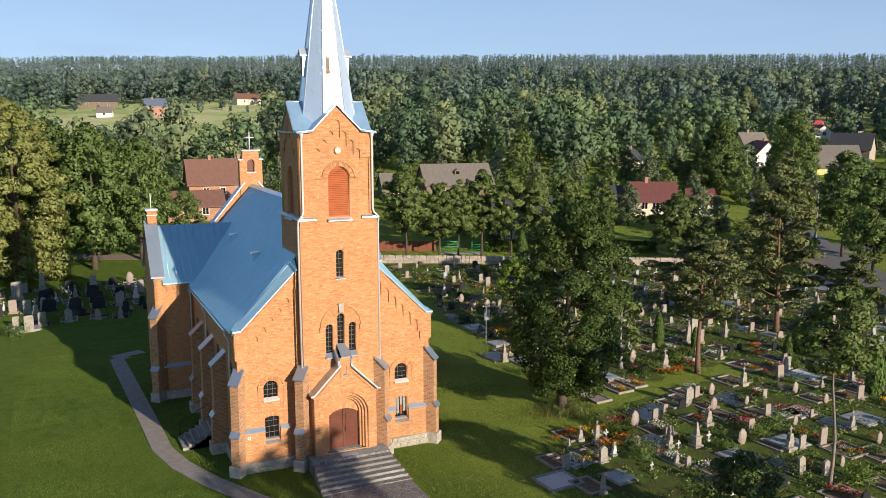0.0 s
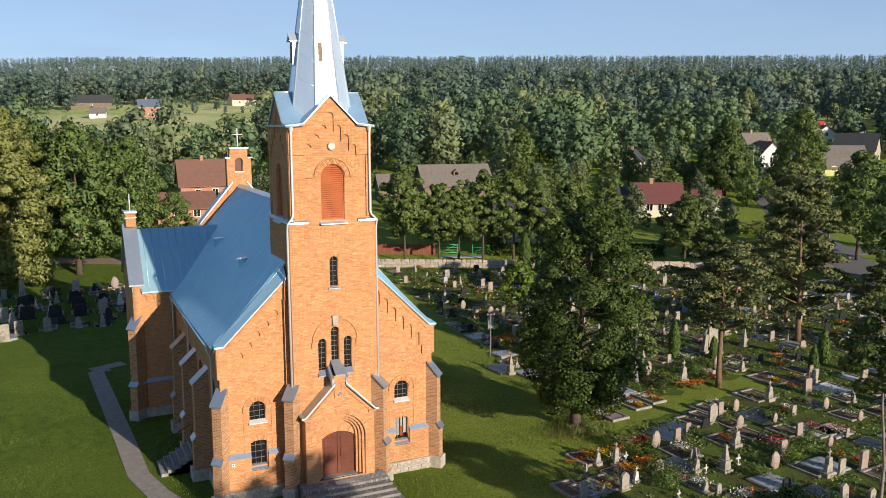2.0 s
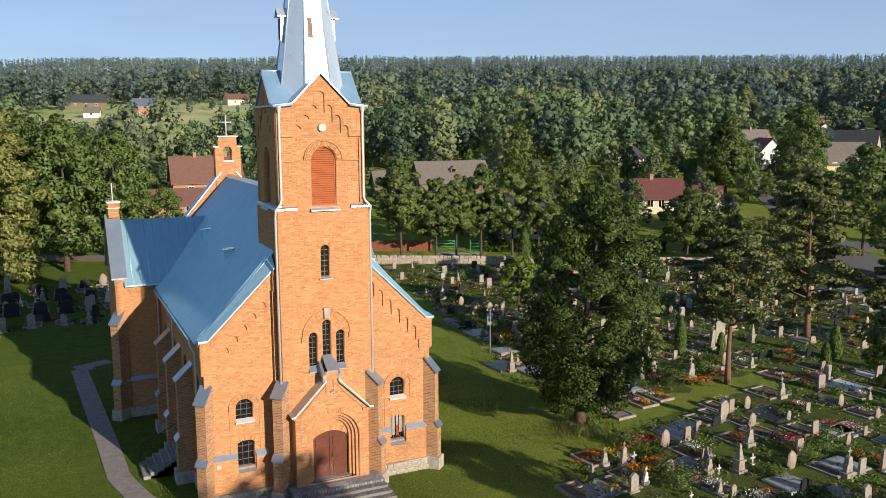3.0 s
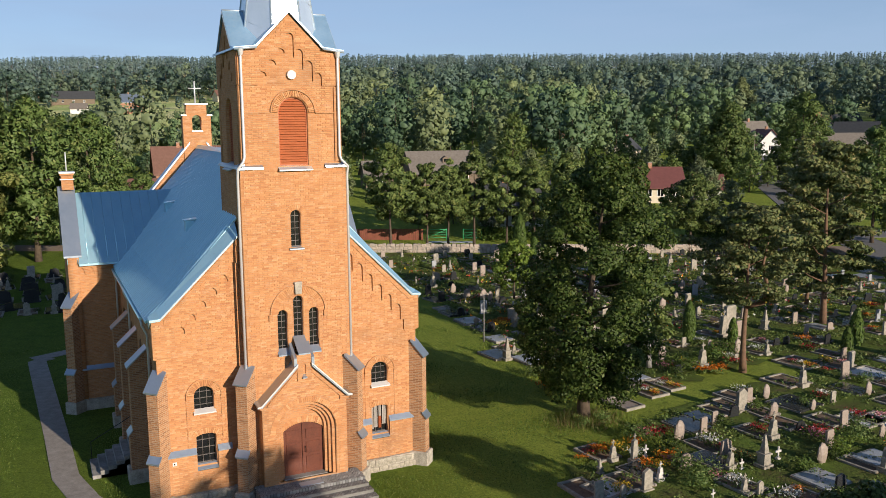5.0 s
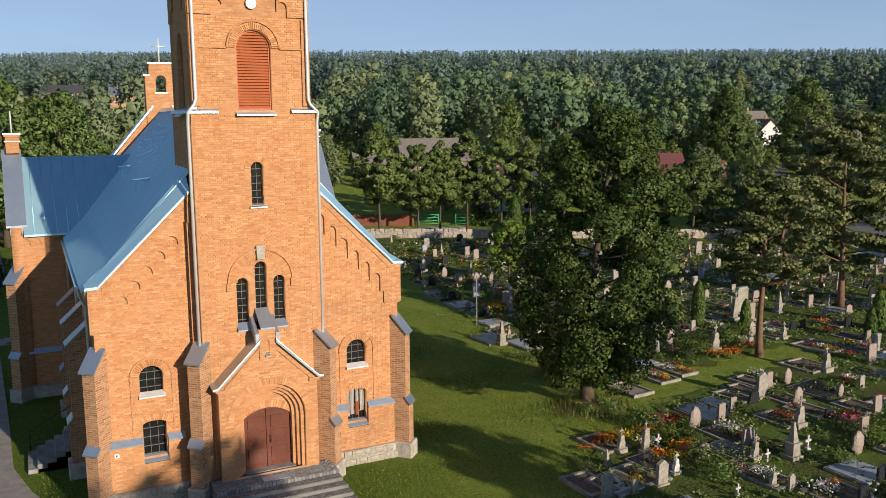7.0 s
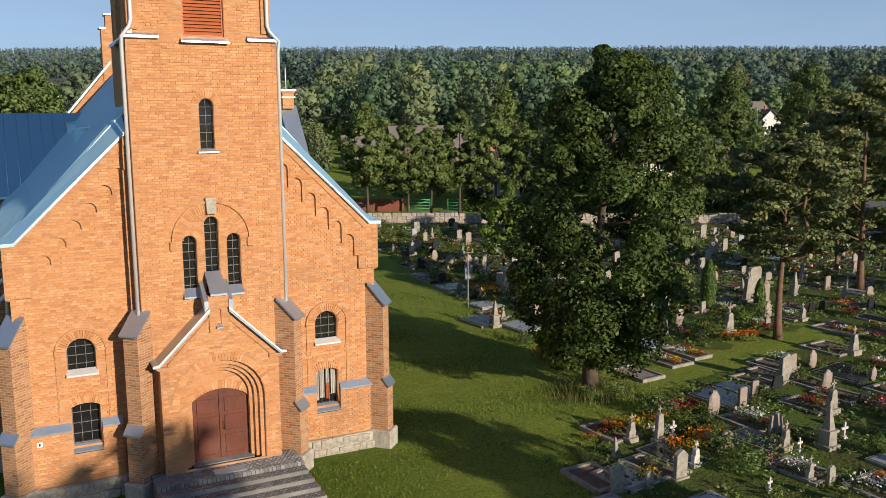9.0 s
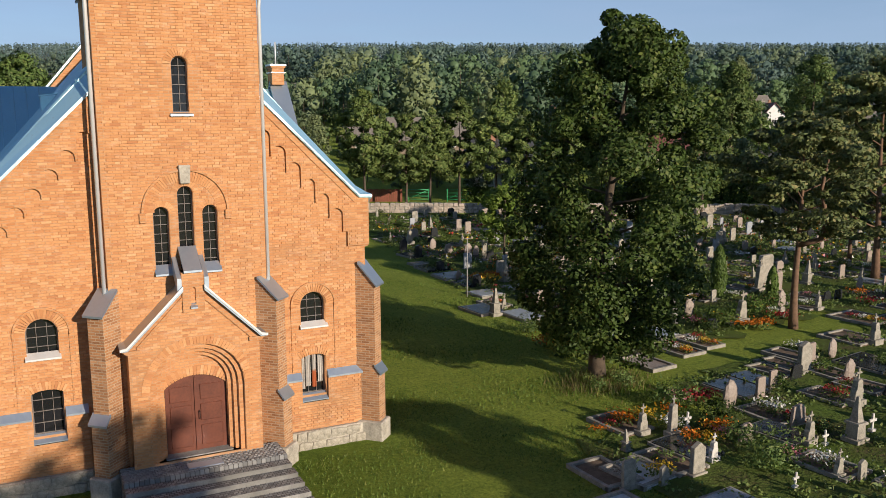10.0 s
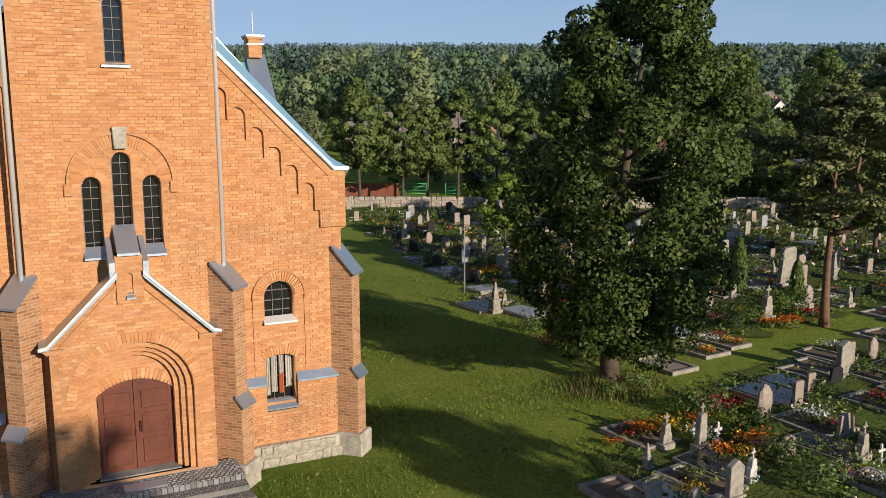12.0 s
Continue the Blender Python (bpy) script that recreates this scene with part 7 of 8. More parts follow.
def yard_mat():
    mt, nd, ln, bs = material("worn_graveyard_ground")
    geo = nd.new("ShaderNodeNewGeometry")
    v = geo.outputs["Position"]
    a = noise_tex(nd, ln, v, 0.55, 5)
    b = noise_tex(nd, ln, v, 9.0, 4)
    col = ramp(nd, ln, mix(nd, ln, 0.35, a, b), [(0.34, (0.10, 0.073, 0.046)), (0.44, (0.08, 0.095, 0.026)), (0.62, (0.10, 0.15, 0.027))])
    ln.new(col, bs.inputs["Base Color"])
    bs.inputs["Roughness"].default_value = 1.0
    bs.inputs["Specular IOR Level"].default_value = 0.1
    bump(nd, ln, b, bs, 0.8, 0.1)
    return mt


def yard():
    xs, ys = np.arange(10, 66, 1.0), np.arange(-17, 60, 1.0)
    m_ = yard_mat()
    verts, faces, seen = [], [], {}
    def ok(x, y):
        return 0.479 * (x - 25) + 0.878 * (y - 57) < -0.8 and x > (17.4 + max(0, y - 6) * 0.14 if y > 4 else 17.6 if y > -3.2 else 11.3) and -0.878 * (x - 66.5) + 0.479 * (y - 27.6) > 0 and not (17 < x < 33 and 1.2 < y - 0.16 * (x - 24) < 4.2)
    def vert(i, j):
        if (i, j) not in seen:
            seen[i, j] = len(verts)
            wx, wy = 0.3 * math.sin(i * 5.1 + j * 3.3), 0.3 * math.sin(i * 2.7 - j * 4.1)
            verts.append((xs[i] + wx, ys[j] + wy, float(level(xs[i], ys[j])) + 0.045))
        return seen[i, j]
    for i in range(len(xs) - 1):
        for j in range(len(ys) - 1):
            if ok(xs[i] + 0.5, ys[j] + 0.5):
                faces.append((vert(i, j), vert(i + 1, j), vert(i + 1, j + 1), vert(i, j + 1)))
    tagged(obj("graveyard_ground", raw("graveyard_ground", verts, faces, m_)), "trodden earth and moss between graves", "ground", kind="structure")


yard()

# ---- graveyard wall, lane, road ----
U = Vector((0.878, -0.479, 0))
V = Vector((0.479, 0.878, 0))
ASPHALT = speckled("worn_asphalt", (0.10, 0.10, 0.105), (0.17, 0.165, 0.16), 3.0, 0.85)
GRAVEL = speckled("brown_gravel", (0.15, 0.11, 0.085), (0.27, 0.21, 0.16), 4.0, 1.0)
ROOF_BROWN = speckled("brown_tile_sheet", (0.14, 0.07, 0.05), (0.21, 0.11, 0.08), 2.0, 0.7)
ROOF_RED = speckled("dark_red_sheet", (0.12, 0.042, 0.038), (0.17, 0.06, 0.053), 2.0, 0.7)
ROOF_GREY = speckled("grey_asbestos_cement", (0.115, 0.10, 0.085), (0.21, 0.185, 0.16), 2.5, 0.95)
ROOF_DARK = speckled("dark_slate_sheet", (0.03, 0.033, 0.038), (0.06, 0.063, 0.068), 2.0, 0.8)
PLASTER = speckled("cream_plaster", (0.55, 0.48, 0.36), (0.68, 0.6, 0.46), 1.5, 0.9)
YELLOWP = speckled("yellow_boards", (0.55, 0.38, 0.10), (0.68, 0.48, 0.15), 1.5, 0.8)
LOGS = speckled("weathered_boards", (0.12, 0.09, 0.065), (0.23, 0.18, 0.13), 3.0, 0.95)
PLANKS = speckled("pale_grey_planks", (0.30, 0.26, 0.21), (0.44, 0.39, 0.32), 3.0, 0.95)
LIMEP = speckled("lime_paint", (0.42, 0.44, 0.16), (0.54, 0.55, 0.22), 1.5, 0.8)
ROOF_BRIGHT = speckled("bright_red_sheet", (0.38, 0.05, 0.055), (0.48, 0.075, 0.07), 2.0, 0.6)
HOUSEBRICK = brick_mat("red_house_brick", [(0.0, (0.30, 0.12, 0.07)), (0.5, (0.40, 0.17, 0.10)), (1.0, (0.48, 0.23, 0.14))], (0.42, 0.30, 0.22))


def strip(name, pts, width, mat, label, lift=0.03, category="road"):
    """A road or path laid just over the ground along a line of points."""
    P = [Vector((x, y, 0)) for x, y in pts]
    fine = []
    for a, b in zip(P, P[1:]):
        n = max(1, int((b - a).length / 3))
        fine += [a.lerp(b, i / n) for i in range(n)]
    fine.append(P[-1])
    verts, faces = [], []
    for i, p in enumerate(fine):
        d = (fine[min(i + 1, len(fine) - 1)] - fine[max(i - 1, 0)]).normalized()
        s = Vector((-d.y, d.x, 0)) * width / 2
        for q, dz in ((p - s, -0.3), (p - s, lift), (p + s, lift), (p + s, -0.3)):
            verts.append((q.x, q.y, float(level(q.x, q.y)) + dz))
        if i:
            o = 4 * i
            faces += [(o - 4 + k, o - 3 + k, o + 1 + k, o + k) for k in range(3)]
    return tagged(obj(name, raw(name, verts, faces, mat)), label, category, kind="structure")


def rubble_wall(a, b, high, thick, name, label):
    """A low wall of single uneven stones."""
    rng = np.random.default_rng(31)
    a, b = Vector((*a, 0)), Vector((*b, 0))
    d = (b - a).normalized()
    n = Vector((-d.y, d.x, 0))
    L = (b - a).length
    w = tagged(new(name), label, "wall", kind="structure")
    core = bmesh.new()
    shapes = []
    for k in range(6):
        bm = bmesh.new()
        r = bmesh.ops.create_cube(bm, size=1.0)["verts"]
        bmesh.ops.bevel(bm, geom=bm.edges[:], offset=0.16, segments=1, affect="EDGES")
        for v in bm.verts:
            v.co += Vector(rng.uniform(-0.07, 0.07, 3))
        me = bpy.data.meshes.new("stone")
        bm.to_mesh(me)
        bm.free()
        me.materials.append(FIELDSTONE)
        shapes.append(me)
    steps = int(L / 4)
    for i in range(steps):
        p, q = a + d * (L * i / steps), a + d * (L * (i + 1) / steps)
        z = float(level(p.x, p.y))
        vs = [p - n * thick * 0.4, q - n * thick * 0.4, q + n * thick * 0.4, p + n * thick * 0.4]
        lo = [core.verts.new((v.x, v.y, z - 0.4)) for v in vs]
        hi = [core.verts.new((v.x, v.y, z + high - 0.06)) for v in vs]
        for k in range(4):
            core.faces.new((lo[k], lo[(k + 1) % 4], hi[(k + 1) % 4], hi[k]))
        core.faces.new(hi)
    part("core", core, PALE, w)
    s, count = 0.2, 0
    while s < L and count < 290:
        for zz in (0.17, 0.5, 0.82):
            if zz > high:
                continue
            c = a + d * (s + float(rng.uniform(-0.08, 0.08)))
            z = float(level(c.x, c.y))
            sc = (float(rng.uniform(0.38, 0.6)), thick * float(rng.uniform(0.95, 1.15)), float(rng.uniform(0.3, 0.42)))
            obj("stone", shapes[int(rng.integers(0, 6))], None, w, m=Matrix.LocRotScale((c.x, c.y, z + zz), Euler((float(rng.uniform(-0.1, 0.1)), 0, math.atan2(d.y, d.x))), sc))
            count += 1
        s += 0.5


def stone_mat():
    mt, nd, ln, bs = material("pale_field_stones")
    info = nd.new("ShaderNodeObjectInfo")
    n = noise_tex(nd, ln, coords(nd, ln), 4.0)
    c = mix(nd, ln, n, ramp(nd, ln, info.outputs["Random"], [(0.0, (0.30, 0.24, 0.19)), (0.5, (0.45, 0.38, 0.31)), (1.0, (0.52, 0.40, 0.32))]), (0.36, 0.32, 0.27))
    ln.new(c, bs.inputs["Base Color"])
    bs.inputs["Roughness"].default_value = 0.9
    bump(nd, ln, n, bs, 0.5, 0.04)
    return mt


FIELDSTONE = stone_mat()
rubble_wall((20.0, 59.6), (63.0, 36.2), 0.85, 0.5, "wall_north", "low wall of pale rounded field stones")
strip("lane", [(-30, 88.5), (18, 63.5), (40, 51.5), (66, 37.3), (80, 30)], 3.6, GRAVEL, "brown gravel lane behind the graveyard wall")
strip("road", [(60, 2), (72, 23), (82, 40), (92, 54), (112, 80), (150, 118), (230, 170)], 5.6, ASPHALT, "worn grey asphalt village road", 0.05)
strip("side_road", [(82, 40), (100, 33), (140, 20)], 5.0, ASPHALT, "grey asphalt side road", 0.046)
for pts in ([(56.5, 5), (68.5, 27), (72.5, 33.8)],):
    strip("hedge_bank", pts, 0.9, SOIL, "dark earth bank under the hedge", 0.25, "bank")


def hedge(name, a, b, high, thick, label, leaf, n, size):
    rng = np.random.default_rng(37)
    a, b = Vector((*a, 0)), Vector((*b, 0))
    L = (b - a).length
    c = rng.uniform(0, 1, (n, 3))
    d = (b - a).normalized()
    nn = Vector((-d.y, d.x, 0))
    side = np.where(rng.uniform(size=n) < 0.5, 1, -1) * thick / 2 * rng.uniform(0.8, 1.1, n)
    top = rng.uniform(size=n) < 0.3
    off = np.where(top, (c[:, 1] - 0.5) * thick, side)
    zz = np.where(top, high * rng.uniform(0.93, 1.05, n), c[:, 2] * high)
    X = a.x + d.x * c[:, 0] * L + nn.x * off
    Y = a.y + d.y * c[:, 0] * L + nn.y * off
    P = np.stack([X, Y, level(X, Y) + zz], 1)
    q, nr = leaf_cards(rng, P, np.full(n, 0.06), 1, size)
    return tagged(obj(name, quads(name, q, leaf, soft=nr)), label, "hedge")


hedge("hedge", (39.5, 58.2), (60, 47.2), 1.5, 1.0, "clipped green garden hedge along the lane", THUJA, 5200, 0.2)
hedge("hedge", (62, 46), (79, 37.3), 1.9, 1.2, "tall clipped thuja hedge by the house garden", THUJA, 5200, 0.2)
hedge("hedge", (57, 6), (69.5, 29), 0.9, 0.7, "low dark hedge along the graveyard's road side", LEAF_DARK, 3600, 0.14)

for k in range(4):
    hedge("vegetable_row", (72.5 + 2.2 * k, 59.5 + 1.2 * k), (86.0 + 2.2 * k, 52.2 + 1.2 * k), 0.6 + 0.15 * (k % 2), 1.1, "row of yellow-green vegetables in a kitchen garden", (LEAF_BRIGHT, LEAF_YEL)[k % 2], 900, 0.2)

GREENP = speckled("green_paint", (0.03, 0.28, 0.10), (0.05, 0.4, 0.16), 2.0, 0.5)
RUSTRED = speckled("rust_red_boards", (0.16, 0.05, 0.03), (0.26, 0.085, 0.05), 2.0, 0.8)


def gate_leaf(x, y, ang, w=2.3):
    t = thing("gate", "bright green metal farm gate of thin bars", "gate", pose(x, y, float(level(x, y)), 0, 0, ang), "green gates")
    for z in (0.25, 0.6, 0.95, 1.3):
        part("rail", bar([(0, 0, z), (w, 0, z)], 0.035, 6), GREENP, t)
    for xx in (0, w):
        part("post", bar([(xx, 0, -0.1), (xx, 0, 1.4)], 0.05, 6), GREENP, t)
    part("brace", bar([(0, 0, 0.25), (w, 0, 1.3)], 0.03, 6), GREENP, t)


gate_leaf(34.2, 61.2, -28)
gate_leaf(38.0, 59.1, -28)
fence = thing("board_fence", "rust-red board fence beside the lane", "fence", pose(20.5, 68.4, float(level(28, 64)), 0, 0, -28.6))
for i in range(62):
    part("board", box(i * 0.24, i * 0.24 + 0.22, 0, 0.03, -0.4, 1.35 + 0.03 * (i % 3)), RUSTRED, fence)
part("rail", box(0, 14.9, 0.031, 0.08, 0.9, 1.0), RUSTRED, fence)
strip("puddle", [(33.6, 59.7), (38.4, 57.1)], 0.9, GREYG, "wet pale concrete apron before the gate", 0.05, "apron")


# ---- houses ----
def house(x, y, ang, L, W, wall_h, roof_h, wall, roof, label, windows=3, chimneys=1, group="village houses", gable=None, dormer=False, zoff=0.0, name="house"):
    """A gabled house along its own x axis: walls with openings, roof slabs, chimneys, framed windows."""
    z = float(level(x, y)) + zoff
    h = thing(name, label, "house", pose(x, y, z, 0, 0, ang), group)
    hl, hw = L / 2, W / 2
    gaps = []
    step = L / (windows + 1)
    for i in range(windows):
        cx = -hl + step * (i + 1)
        gaps.append([(cx - 0.5, 0.9), (cx + 0.5, 0.9), (cx + 0.5, 2.1), (cx - 0.5, 2.1)])
    part("wall", slab("wall", [(-hl, -0.8), (hl, -0.8), (hl, wall_h), (-hl, wall_h)], gaps, 0.25, pose(0, -hw, 0)), wall, h)
    part("wall", box(-hl, hl, hw - 0.25, hw, -0.8, wall_h), wall, h)
    for sx in (-1, 1):
        gab = [(-hw + 0.25, -0.8), (hw - 0.25, -0.8), (hw - 0.25, wall_h), (0, wall_h + roof_h - 0.12), (-hw + 0.25, wall_h)]
        part("gable", slab("gable", gab, [[(-0.5, 1.0), (0.5, 1.0), (0.5, 2.2), (-0.5, 2.2)]], 0.25, pose(sx * hl, 0, 0, 0, 0, sx * 90)), gable or wall, h)
        w = part("window", box(sx * (hl - 0.16) - 0.03, sx * (hl - 0.16) + 0.03, -0.5, 0.5, 1.0, 2.2), GLASS, h)
        part("frame", box(sx * (hl - 0.1) - 0.03, sx * (hl - 0.1) + 0.03, -0.04, 0.04, 1.0, 2.2), WHITE, w)
    for i in range(windows):
        cx = -hl + step * (i + 1)
        w = part("window", box(cx - 0.5, cx + 0.5, -hw + 0.12, -hw + 0.16, 0.9, 2.1), GLASS, h)
        part("frame", slab("frame", [(cx - 0.56, 0.84), (cx + 0.56, 0.84), (cx + 0.56, 2.16), (cx - 0.56, 2.16)], [[(cx - 0.46, 0.94), (cx - 0.03, 0.94), (cx - 0.03, 2.06), (cx - 0.46, 2.06)], [(cx + 0.03, 0.94), (cx + 0.46, 0.94), (cx + 0.46, 2.06), (cx + 0.03, 2.06)]], 0.08, pose(0, -hw - 0.03, 0)), WHITE, w)
    ov, k = 0.45, roof_h / hw
    for sy in (-1, 1):
        e = [(0, wall_h + roof_h), (sy * (hw + ov), wall_h - ov * k), (sy * (hw + ov), wall_h - ov * k + 0.14), (0, wall_h + roof_h + 0.16)]
        part("roof", prism(e, -hl - 0.4, hl + 0.4, "x"), roof, h)
    for i in range(chimneys):
        cx = -hl * 0.3 + i * hl * 0.9
        c = part("chimney", box(cx - 0.28, cx + 0.28, -0.28, 0.28, wall_h + roof_h * 0.7, wall_h + roof_h + 0.8), HOUSEBRICK, h)
        part("cap", box(cx - 0.34, cx + 0.34, -0.34, 0.34, wall_h + roof_h + 0.8, wall_h + roof_h + 0.9), PALE, c)
    if dormer:
        d = part("dormer", prism([(-0.6, wall_h + roof_h * 0.45), (0.6, wall_h + roof_h * 0.45), (0.6, wall_h + roof_h * 0.45 + 0.8), (0, wall_h + roof_h * 0.45 + 1.2), (-0.6, wall_h + roof_h * 0.45 + 0.8)], -hw * 0.62, -0.2), wall, h)
        part("pane", box(-0.35, 0.35, -hw * 0.62 - 0.03, -hw * 0.62 - 0.004, wall_h + roof_h * 0.45 + 0.15, wall_h + roof_h * 0.45 + 0.7), GLASS, d)
    return h


house(16.6, 127.5, -3, 12.6, 8.5, 3.0, 4.4, HOUSEBRICK, ROOF_BROWN, "red brick house with a brown roof and chimneys", 3, 2)
house(8.0, 104.0, -4, 9.0, 7.0, 2.4, 2.2, HOUSEBRICK, ROOF_BROWN, "low outbuilding with a broad brown roof", 2, 0, name="shed")
house(60.0, 110.4, -10, 13.6, 8.5, 2.2, 3.6, LOGS, ROOF_GREY, "old log barn with a long weathered grey roof", 3, 0, dormer=True, name="barn")
house(47.0, 111.0, -10, 5.0, 5.5, 2.3, 2.3, LOGS, ROOF_GREY, "small grey shed with weathered roof", 1, 0, name="shed")
house(81.1, 74.6, -28, 7.4, 7.0, 2.4, 2.8, PLASTER, ROOF_RED, "pale house with a dark red sheet roof", 3, 1)
house(76.0, 79.5, -28, 4.0, 5.0, 2.2, 2.0, LOGS, ROOF_DARK, "dark-roofed lean shed beside the red-roofed house", 1, 0, name="shed")
house(87.9, 70.3, -38, 4.2, 4.6, 2.2, 1.9, WHITE, ROOF_RED, "white gabled porch wing with dark red roof", 2, 0, name="house_wing")
house(160.0, 131.5, -10, 7.5, 8.0, 3.4, 4.2, YELLOWP, ROOF_GREY, "yellow boarded house with a grey roof", 2, 1)
house(156.4, 123.8, 62, 11.0, 6.5, 2.6, 3.4, WHITE, ROOF_RED, "white plastered house with a dark red roof", 3, 1)
house(163.8, 107.2, -32, 10.4, 7.6, 1.9, 3.9, LOGS, ROOF_GREY, "long grey-roofed wooden barn", 3, 0, name="barn")
house(189.2, 123.0, -62, 10.5, 8.5, 3.0, 4.2, LOGS, ROOF_DARK, "wooden barn with a dark roof and plank gable", 2, 0, name="barn", gable=PLANKS)
house(152.6, 101.0, -20, 7.0, 5.0, 1.8, 1.9, LIMEP, ROOF_GREY, "small lime-yellow shed with a grey roof", 1, 0, name="shed")
house(253.9, 195.2, -30, 8.0, 8, 2.4, 3.2, PLASTER, ROOF_BRIGHT, "far pale house with a bright red roof", 3, 1)
house(247.6, 184.6, 58, 8.0, 7, 2.0, 2.8, WHITE, ROOF_RED, "far white cottage with a red roof", 2, 1)
house(264.4, 187.4, -30, 9.5, 8, 2.2, 2.8, PLASTER, ROOF_DARK, "far house with a dark roof", 3, 1)
house(168.0, 152.0, 20, 8, 7, 2.6, 3.0, PLASTER, ROOF_DARK, "far cream cottage with a dark roof among trees", 2, 1)
house(34.0, 386.0, -8, 10, 9, 5.0, 3.6, HOUSEBRICK, FLASH, "far brick house with a pale sheet roof", 3, 1)
house(12.0, 402.0, -12, 7, 6, 2.3, 2.4, WHITE, ROOF_GREY, "far low white outbuilding", 1, 0, name="shed")
house(14.0, 494.0, -5, 22, 9, 3.2, 4.0, LOGS, ROOF_DARK, "far dark wooden barn", 3, 0, name="barn")
house(64.0, 592.0, -10, 14, 9, 3.2, 4.5, HOUSEBRICK, ROOF_RED, "far red house at the wood's edge", 3, 1)
house(112.0, 350.0, -10, 9, 6, 2.4, 2.2, WHITE, ROOF_GREY, "far white shed in the fields", 2, 0, name="shed")
house(97.0, 461.0, 8, 22, 9, 3.0, 3.0, PLASTER, ROOF_BROWN, "far long low farm building", 4, 0, name="barn")
house(122.0, 158.0, -15, 6.5, 5.5, 2.4, 2.6, HOUSEBRICK, ROOF_BROWN, "small brick outbuilding among trees", 1, 0, name="shed")
house(118.0, 129.0, 40, 6.0, 5.0, 2.4, 2.4, PLASTER, ROOF_DARK, "small shed with a dark roof among trees", 1, 1, name="shed")
house(48.5, 64.5, -28, 9, 7, 2.8, 3.2, WHITE, ROOF_DARK, "white-windowed blue-grey house behind the hedge", 3, 1)


def pole(x, y, h, lean=0.0):
    t = thing("utility_pole", "grey concrete utility pole", "pole", pose(x, y, float(level(x, y)), 0, lean, 0), "utility poles")
    part("mast", bar([(0, 0, -0.3), (0, 0, h)], [0.13, 0.08], 8), PALE, t)
    part("crossarm", box(-0.6, 0.6, -0.05, 0.05, h - 0.5, h - 0.4), PALE, t)


for x, y, h, ln in ((84.5, 42.5, 8.0, 0), (82.8, 41.5, 8.2, 13), (112, 84, 9, 0), (96, 60, 8.5, 0), (20, 350, 8, 0), (60, 345, 8, 0), (75, 370, 8, 0), (45, 400, 8, 0), (130, 560, 14, 0)):
    pole(x, y, h, ln)

# paved path on the church's left
PAVER = speckled("grey_paving", (0.20, 0.18, 0.16), (0.34, 0.31, 0.28), 2.5, 0.9)
strip("path", [(-9.2, 27.2), (-9.95, 26.6), (-9.2, 12), (-8.95, 6), (-8.3, 3.2), (-7.1, 0.2), (-5.4, -3.0), (-3.0, -6.0)], 1.1, PAVER, "narrow paved path round the church", 0.035, "path")
strip("path", [(-10.2, 27.3), (-7.9, 28.3)], 1.1, PAVER, "paved branch of the path", 0.04, "path")

# ---- single bricks on the front, last because they are many ----
def inside(poly, x, z):
    r = np.zeros(x.shape, bool)
    n = len(poly)
    for i in range(n):
        (x0, z0), (x1, z1) = poly[i], poly[(i + 1) % n]
        if z0 == z1:
            continue
        c = ((z0 > z) != (z1 > z)) & (x < (x1 - x0) * (z - z0) / (z1 - z0) + x0)
        r ^= c
    return r


COURSE, STRETCH, HEAD, JOINT = 0.077, 0.265, 0.132, 0.011


def lay(outline, holes):
    """Centres, widths and rows of whole bricks that fit inside an outline and clear of its holes; stretchers and headers by turns."""
    xs, zs = [p[0] for p in outline], [p[1] for p in outline]
    cx, cz, cw = [], [], []
    for k in range(int(math.floor(min(zs) / COURSE)), int(math.ceil(max(zs) / COURSE))):
        off = 0.0 if k % 2 else (STRETCH + HEAD) / 2
        x = math.floor((min(xs) - 1) / (STRETCH + HEAD)) * (STRETCH + HEAD) + off
        i = 0
        while x < max(xs):
            w = STRETCH if i % 2 == 0 else HEAD
            cx.append(x + w / 2)
            cw.append(w)
            cz.append((k + 0.5) * COURSE)
            x += w
            i += 1
    cx, cz, cw = np.array(cx), np.array(cz), np.array(cw)
    ok = np.ones(len(cx), bool)
    for sx in (-0.49, 0.49):
        for sz in (-0.45, 0.45):
            X, Z = cx + sx * cw, cz + sz * COURSE
            ok &= inside(outline, X, Z)
            for h in holes:
                ok &= ~inside(h, X, Z)
    return cx[ok], cz[ok], cw[ok]


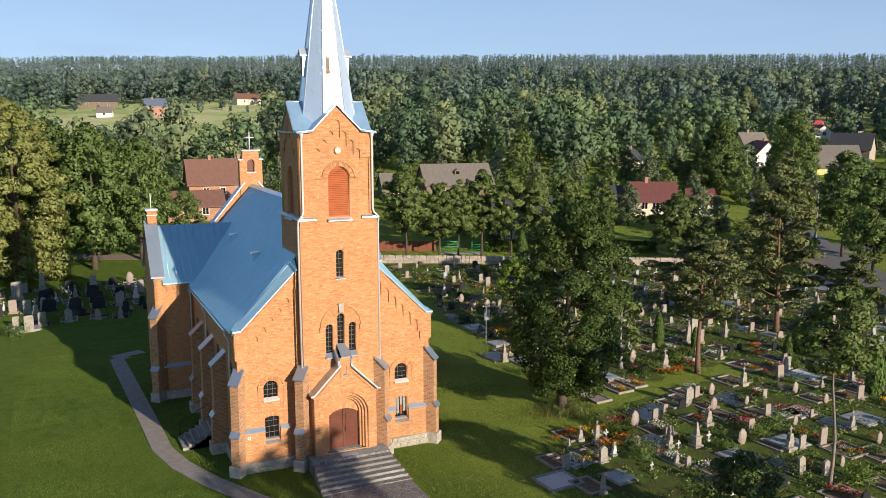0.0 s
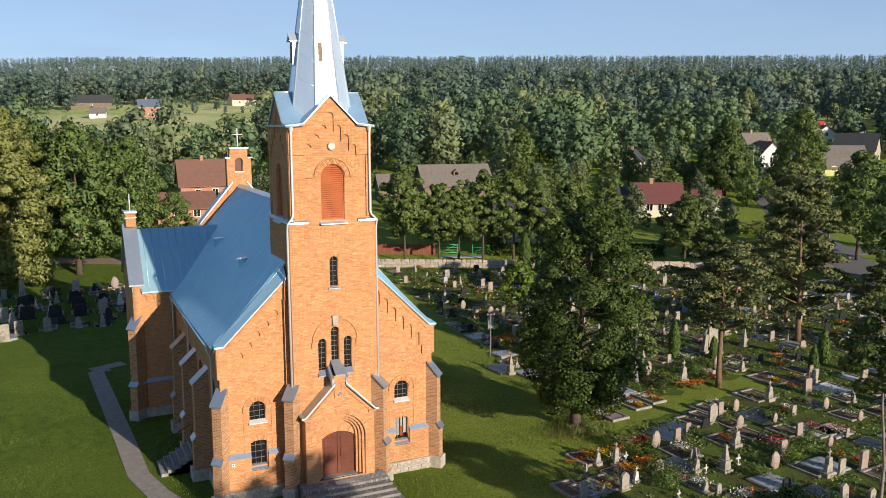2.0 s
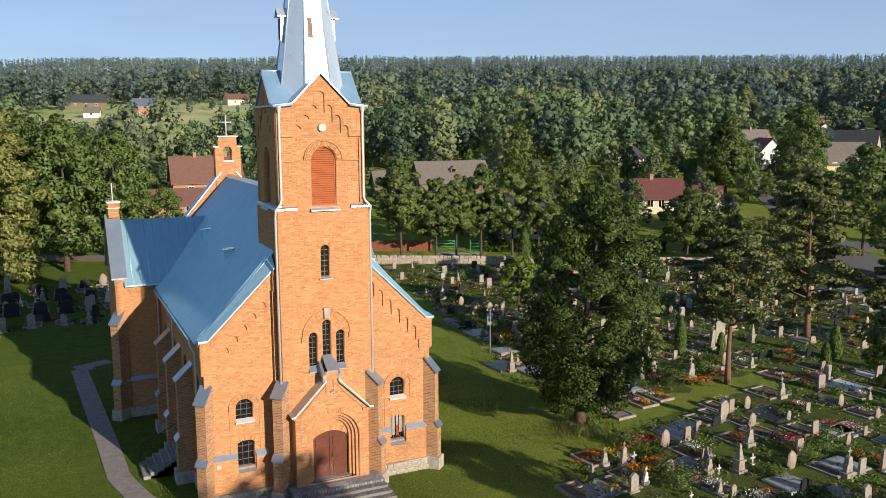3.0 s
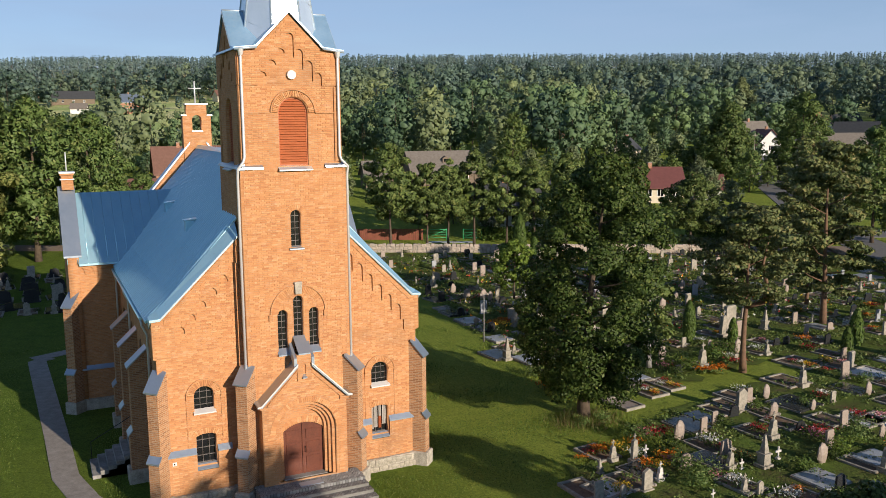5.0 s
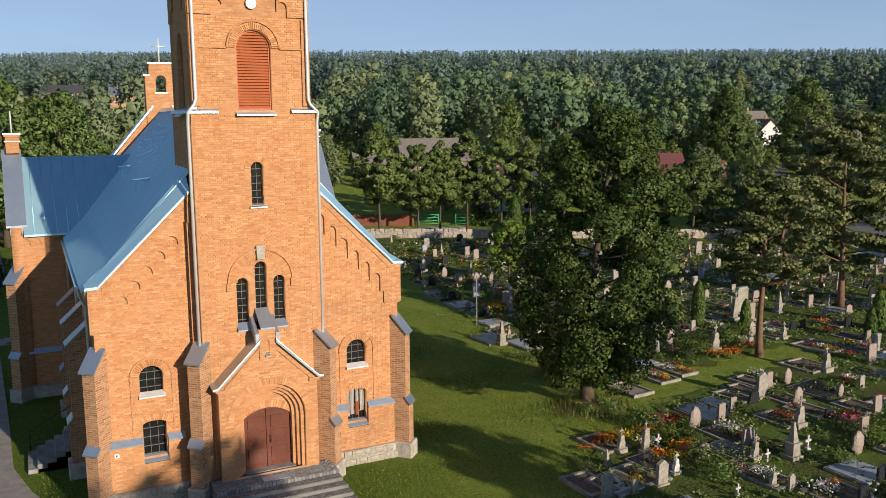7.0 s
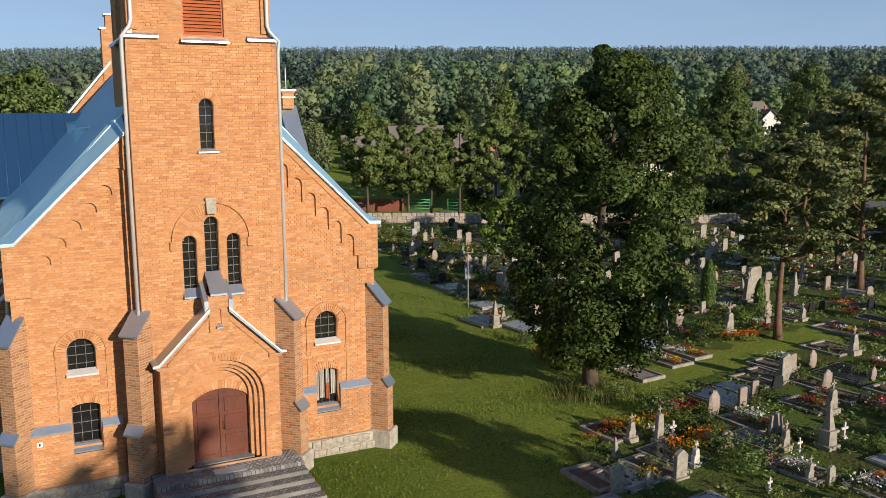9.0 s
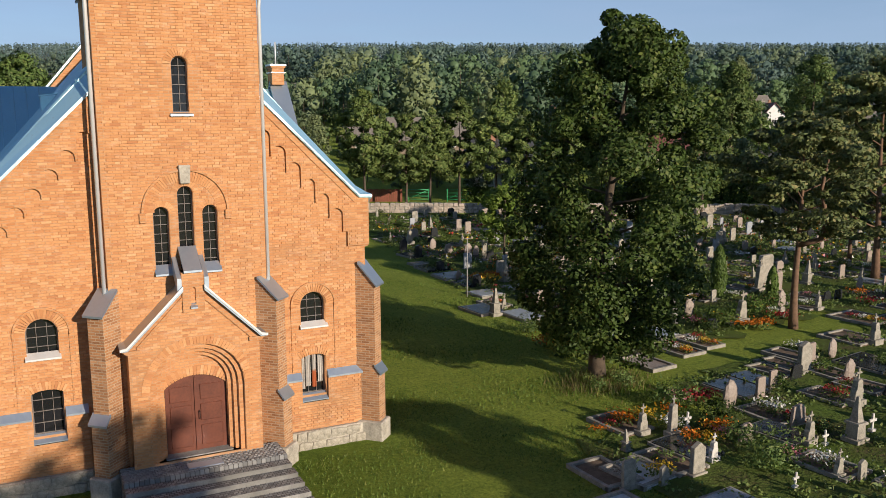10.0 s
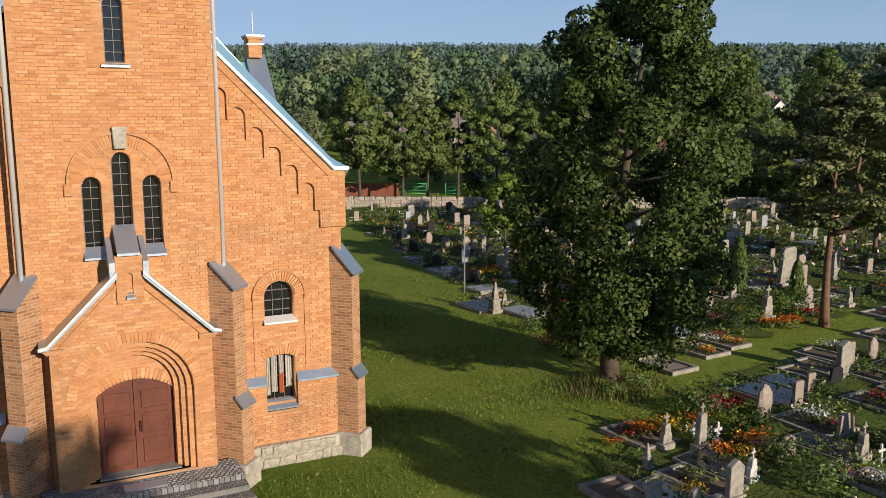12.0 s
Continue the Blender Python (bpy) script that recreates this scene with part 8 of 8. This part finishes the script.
def brick_boxes(cx, cz, cw, y, rng):
    n = len(cx)
    hw = cw / 2 - JOINT / 2
    hz = COURSE / 2 - JOINT / 2
    out = y - 0.011 - rng.uniform(0, 0.007, n)
    back = np.full(n, y + 0.004)
    tilt = rng.normal(size=n) * 0.0012
    P = {}
    for i, sx in enumerate((-1, 1)):
        for j, sz in enumerate((-1, 1)):
            P[i, j, 0] = np.stack([cx + sx * (hw - 0.004), out + sx * tilt, cz + sz * (hz - 0.004)], 1)
            P[i, j, 1] = np.stack([cx + sx * hw, back, cz + sz * hz], 1)
    f = [np.stack([P[0, 0, 0], P[1, 0, 0], P[1, 1, 0], P[0, 1, 0]], 1),
         np.stack([P[0, 1, 0], P[1, 1, 0], P[1, 1, 1], P[0, 1, 1]], 1),
         np.stack([P[0, 0, 1], P[1, 0, 1], P[1, 0, 0], P[0, 0, 0]], 1),
         np.stack([P[0, 0, 0], P[0, 1, 0], P[0, 1, 1], P[0, 0, 1]], 1),
         np.stack([P[1, 0, 0], P[1, 0, 1], P[1, 1, 1], P[1, 1, 0]], 1)]
    return np.stack(f, 1).reshape(-1, 4, 3)


def welded(name, q, mat):
    """Five faces a brick, sharing their corners so that each brick is one island."""
    n = len(q) // 5
    v = q.reshape(n, 20, 3)
    pick = v[:, [0, 1, 2, 3, 6, 7, 8, 9]]                 # front ring, then back corners
    idx = np.array([[0, 1, 2, 3], [3, 2, 4, 5], [6, 7, 1, 0], [0, 3, 5, 6], [1, 7, 4, 2]])
    faces = (np.arange(n)[:, None, None] * 8 + idx[None]).reshape(-1, 4)
    return raw(name, pick.reshape(-1, 3), faces.tolist(), mat)


def lay_front():
    rng = np.random.default_rng(53)
    hosts = {}
    for o in church.children:
        hosts.setdefault(o.name.split(".")[0], o)
    shared = {}
    for w in (STRETCH, HEAD):
        one = brick_boxes(np.array([0.0]), np.array([0.0]), np.array([w]), 0.0, np.random.default_rng(3))
        shared[w] = welded("brick", one, VOUSSOIR)
    rest = []
    for name, outline, holes, y in PANELS:
        cx, cz, cw = lay(outline, holes)
        if name == "porch":
            near = np.argsort(np.abs(cz - 1.6) + 0.0 * cx)[:240]
            for i in near:
                obj("brick", shared[float(cw[i])], None, hosts["porch"], m=pose(float(cx[i]), y, float(cz[i])))
            keep = np.ones(len(cx), bool)
            keep[near] = False
            cx, cz, cw = cx[keep], cz[keep], cw[keep]
        rest.append(brick_boxes(cx, cz, cw, y, rng))
    ob = part("brickwork", welded("brickwork", np.concatenate(rest), VOUSSOIR), None, church, "courses of orange facing bricks")
    tagged(ob, kind="stuff")


lay_front()


# plinth stones along the front
MOSSY = speckled("mossy_plinth_stone", (0.17, 0.155, 0.12), (0.50, 0.45, 0.365), 2.2, 0.95, relief=0.6)


def plinth_stones():
    rng = np.random.default_rng(59)
    shapes = []
    for k in range(5):
        bm = bmesh.new()
        bmesh.ops.create_cube(bm, size=1.0)
        bmesh.ops.bevel(bm, geom=bm.edges[:], offset=0.13, segments=1, affect="EDGES")
        for v in bm.verts:
            v.co += Vector(rng.uniform(-0.1, 0.1, 3))
        me = bpy.data.meshes.new("stone")
        bm.to_mesh(me)
        bm.free()
        me.materials.append(MOSSY)
        shapes.append(me)
    host = next(o for o in church.children if o.name.startswith("plinth"))
    for sg in (1, -1):
        for row, z in enumerate((0.1, 0.42)):
            x = 2.7
            while x < 5.1:
                w = float(rng.uniform(0.26, 0.52))
                obj("stone", shapes[int(rng.integers(0, 5))], None, host, m=Matrix.LocRotScale((sg * (x + w / 2), FRONT - 0.24, z), None, (w * float(rng.uniform(0.85, 1.0)), float(rng.uniform(0.07, 0.13)), float(rng.uniform(0.25, 0.34)))))
                x += w


plinth_stones()
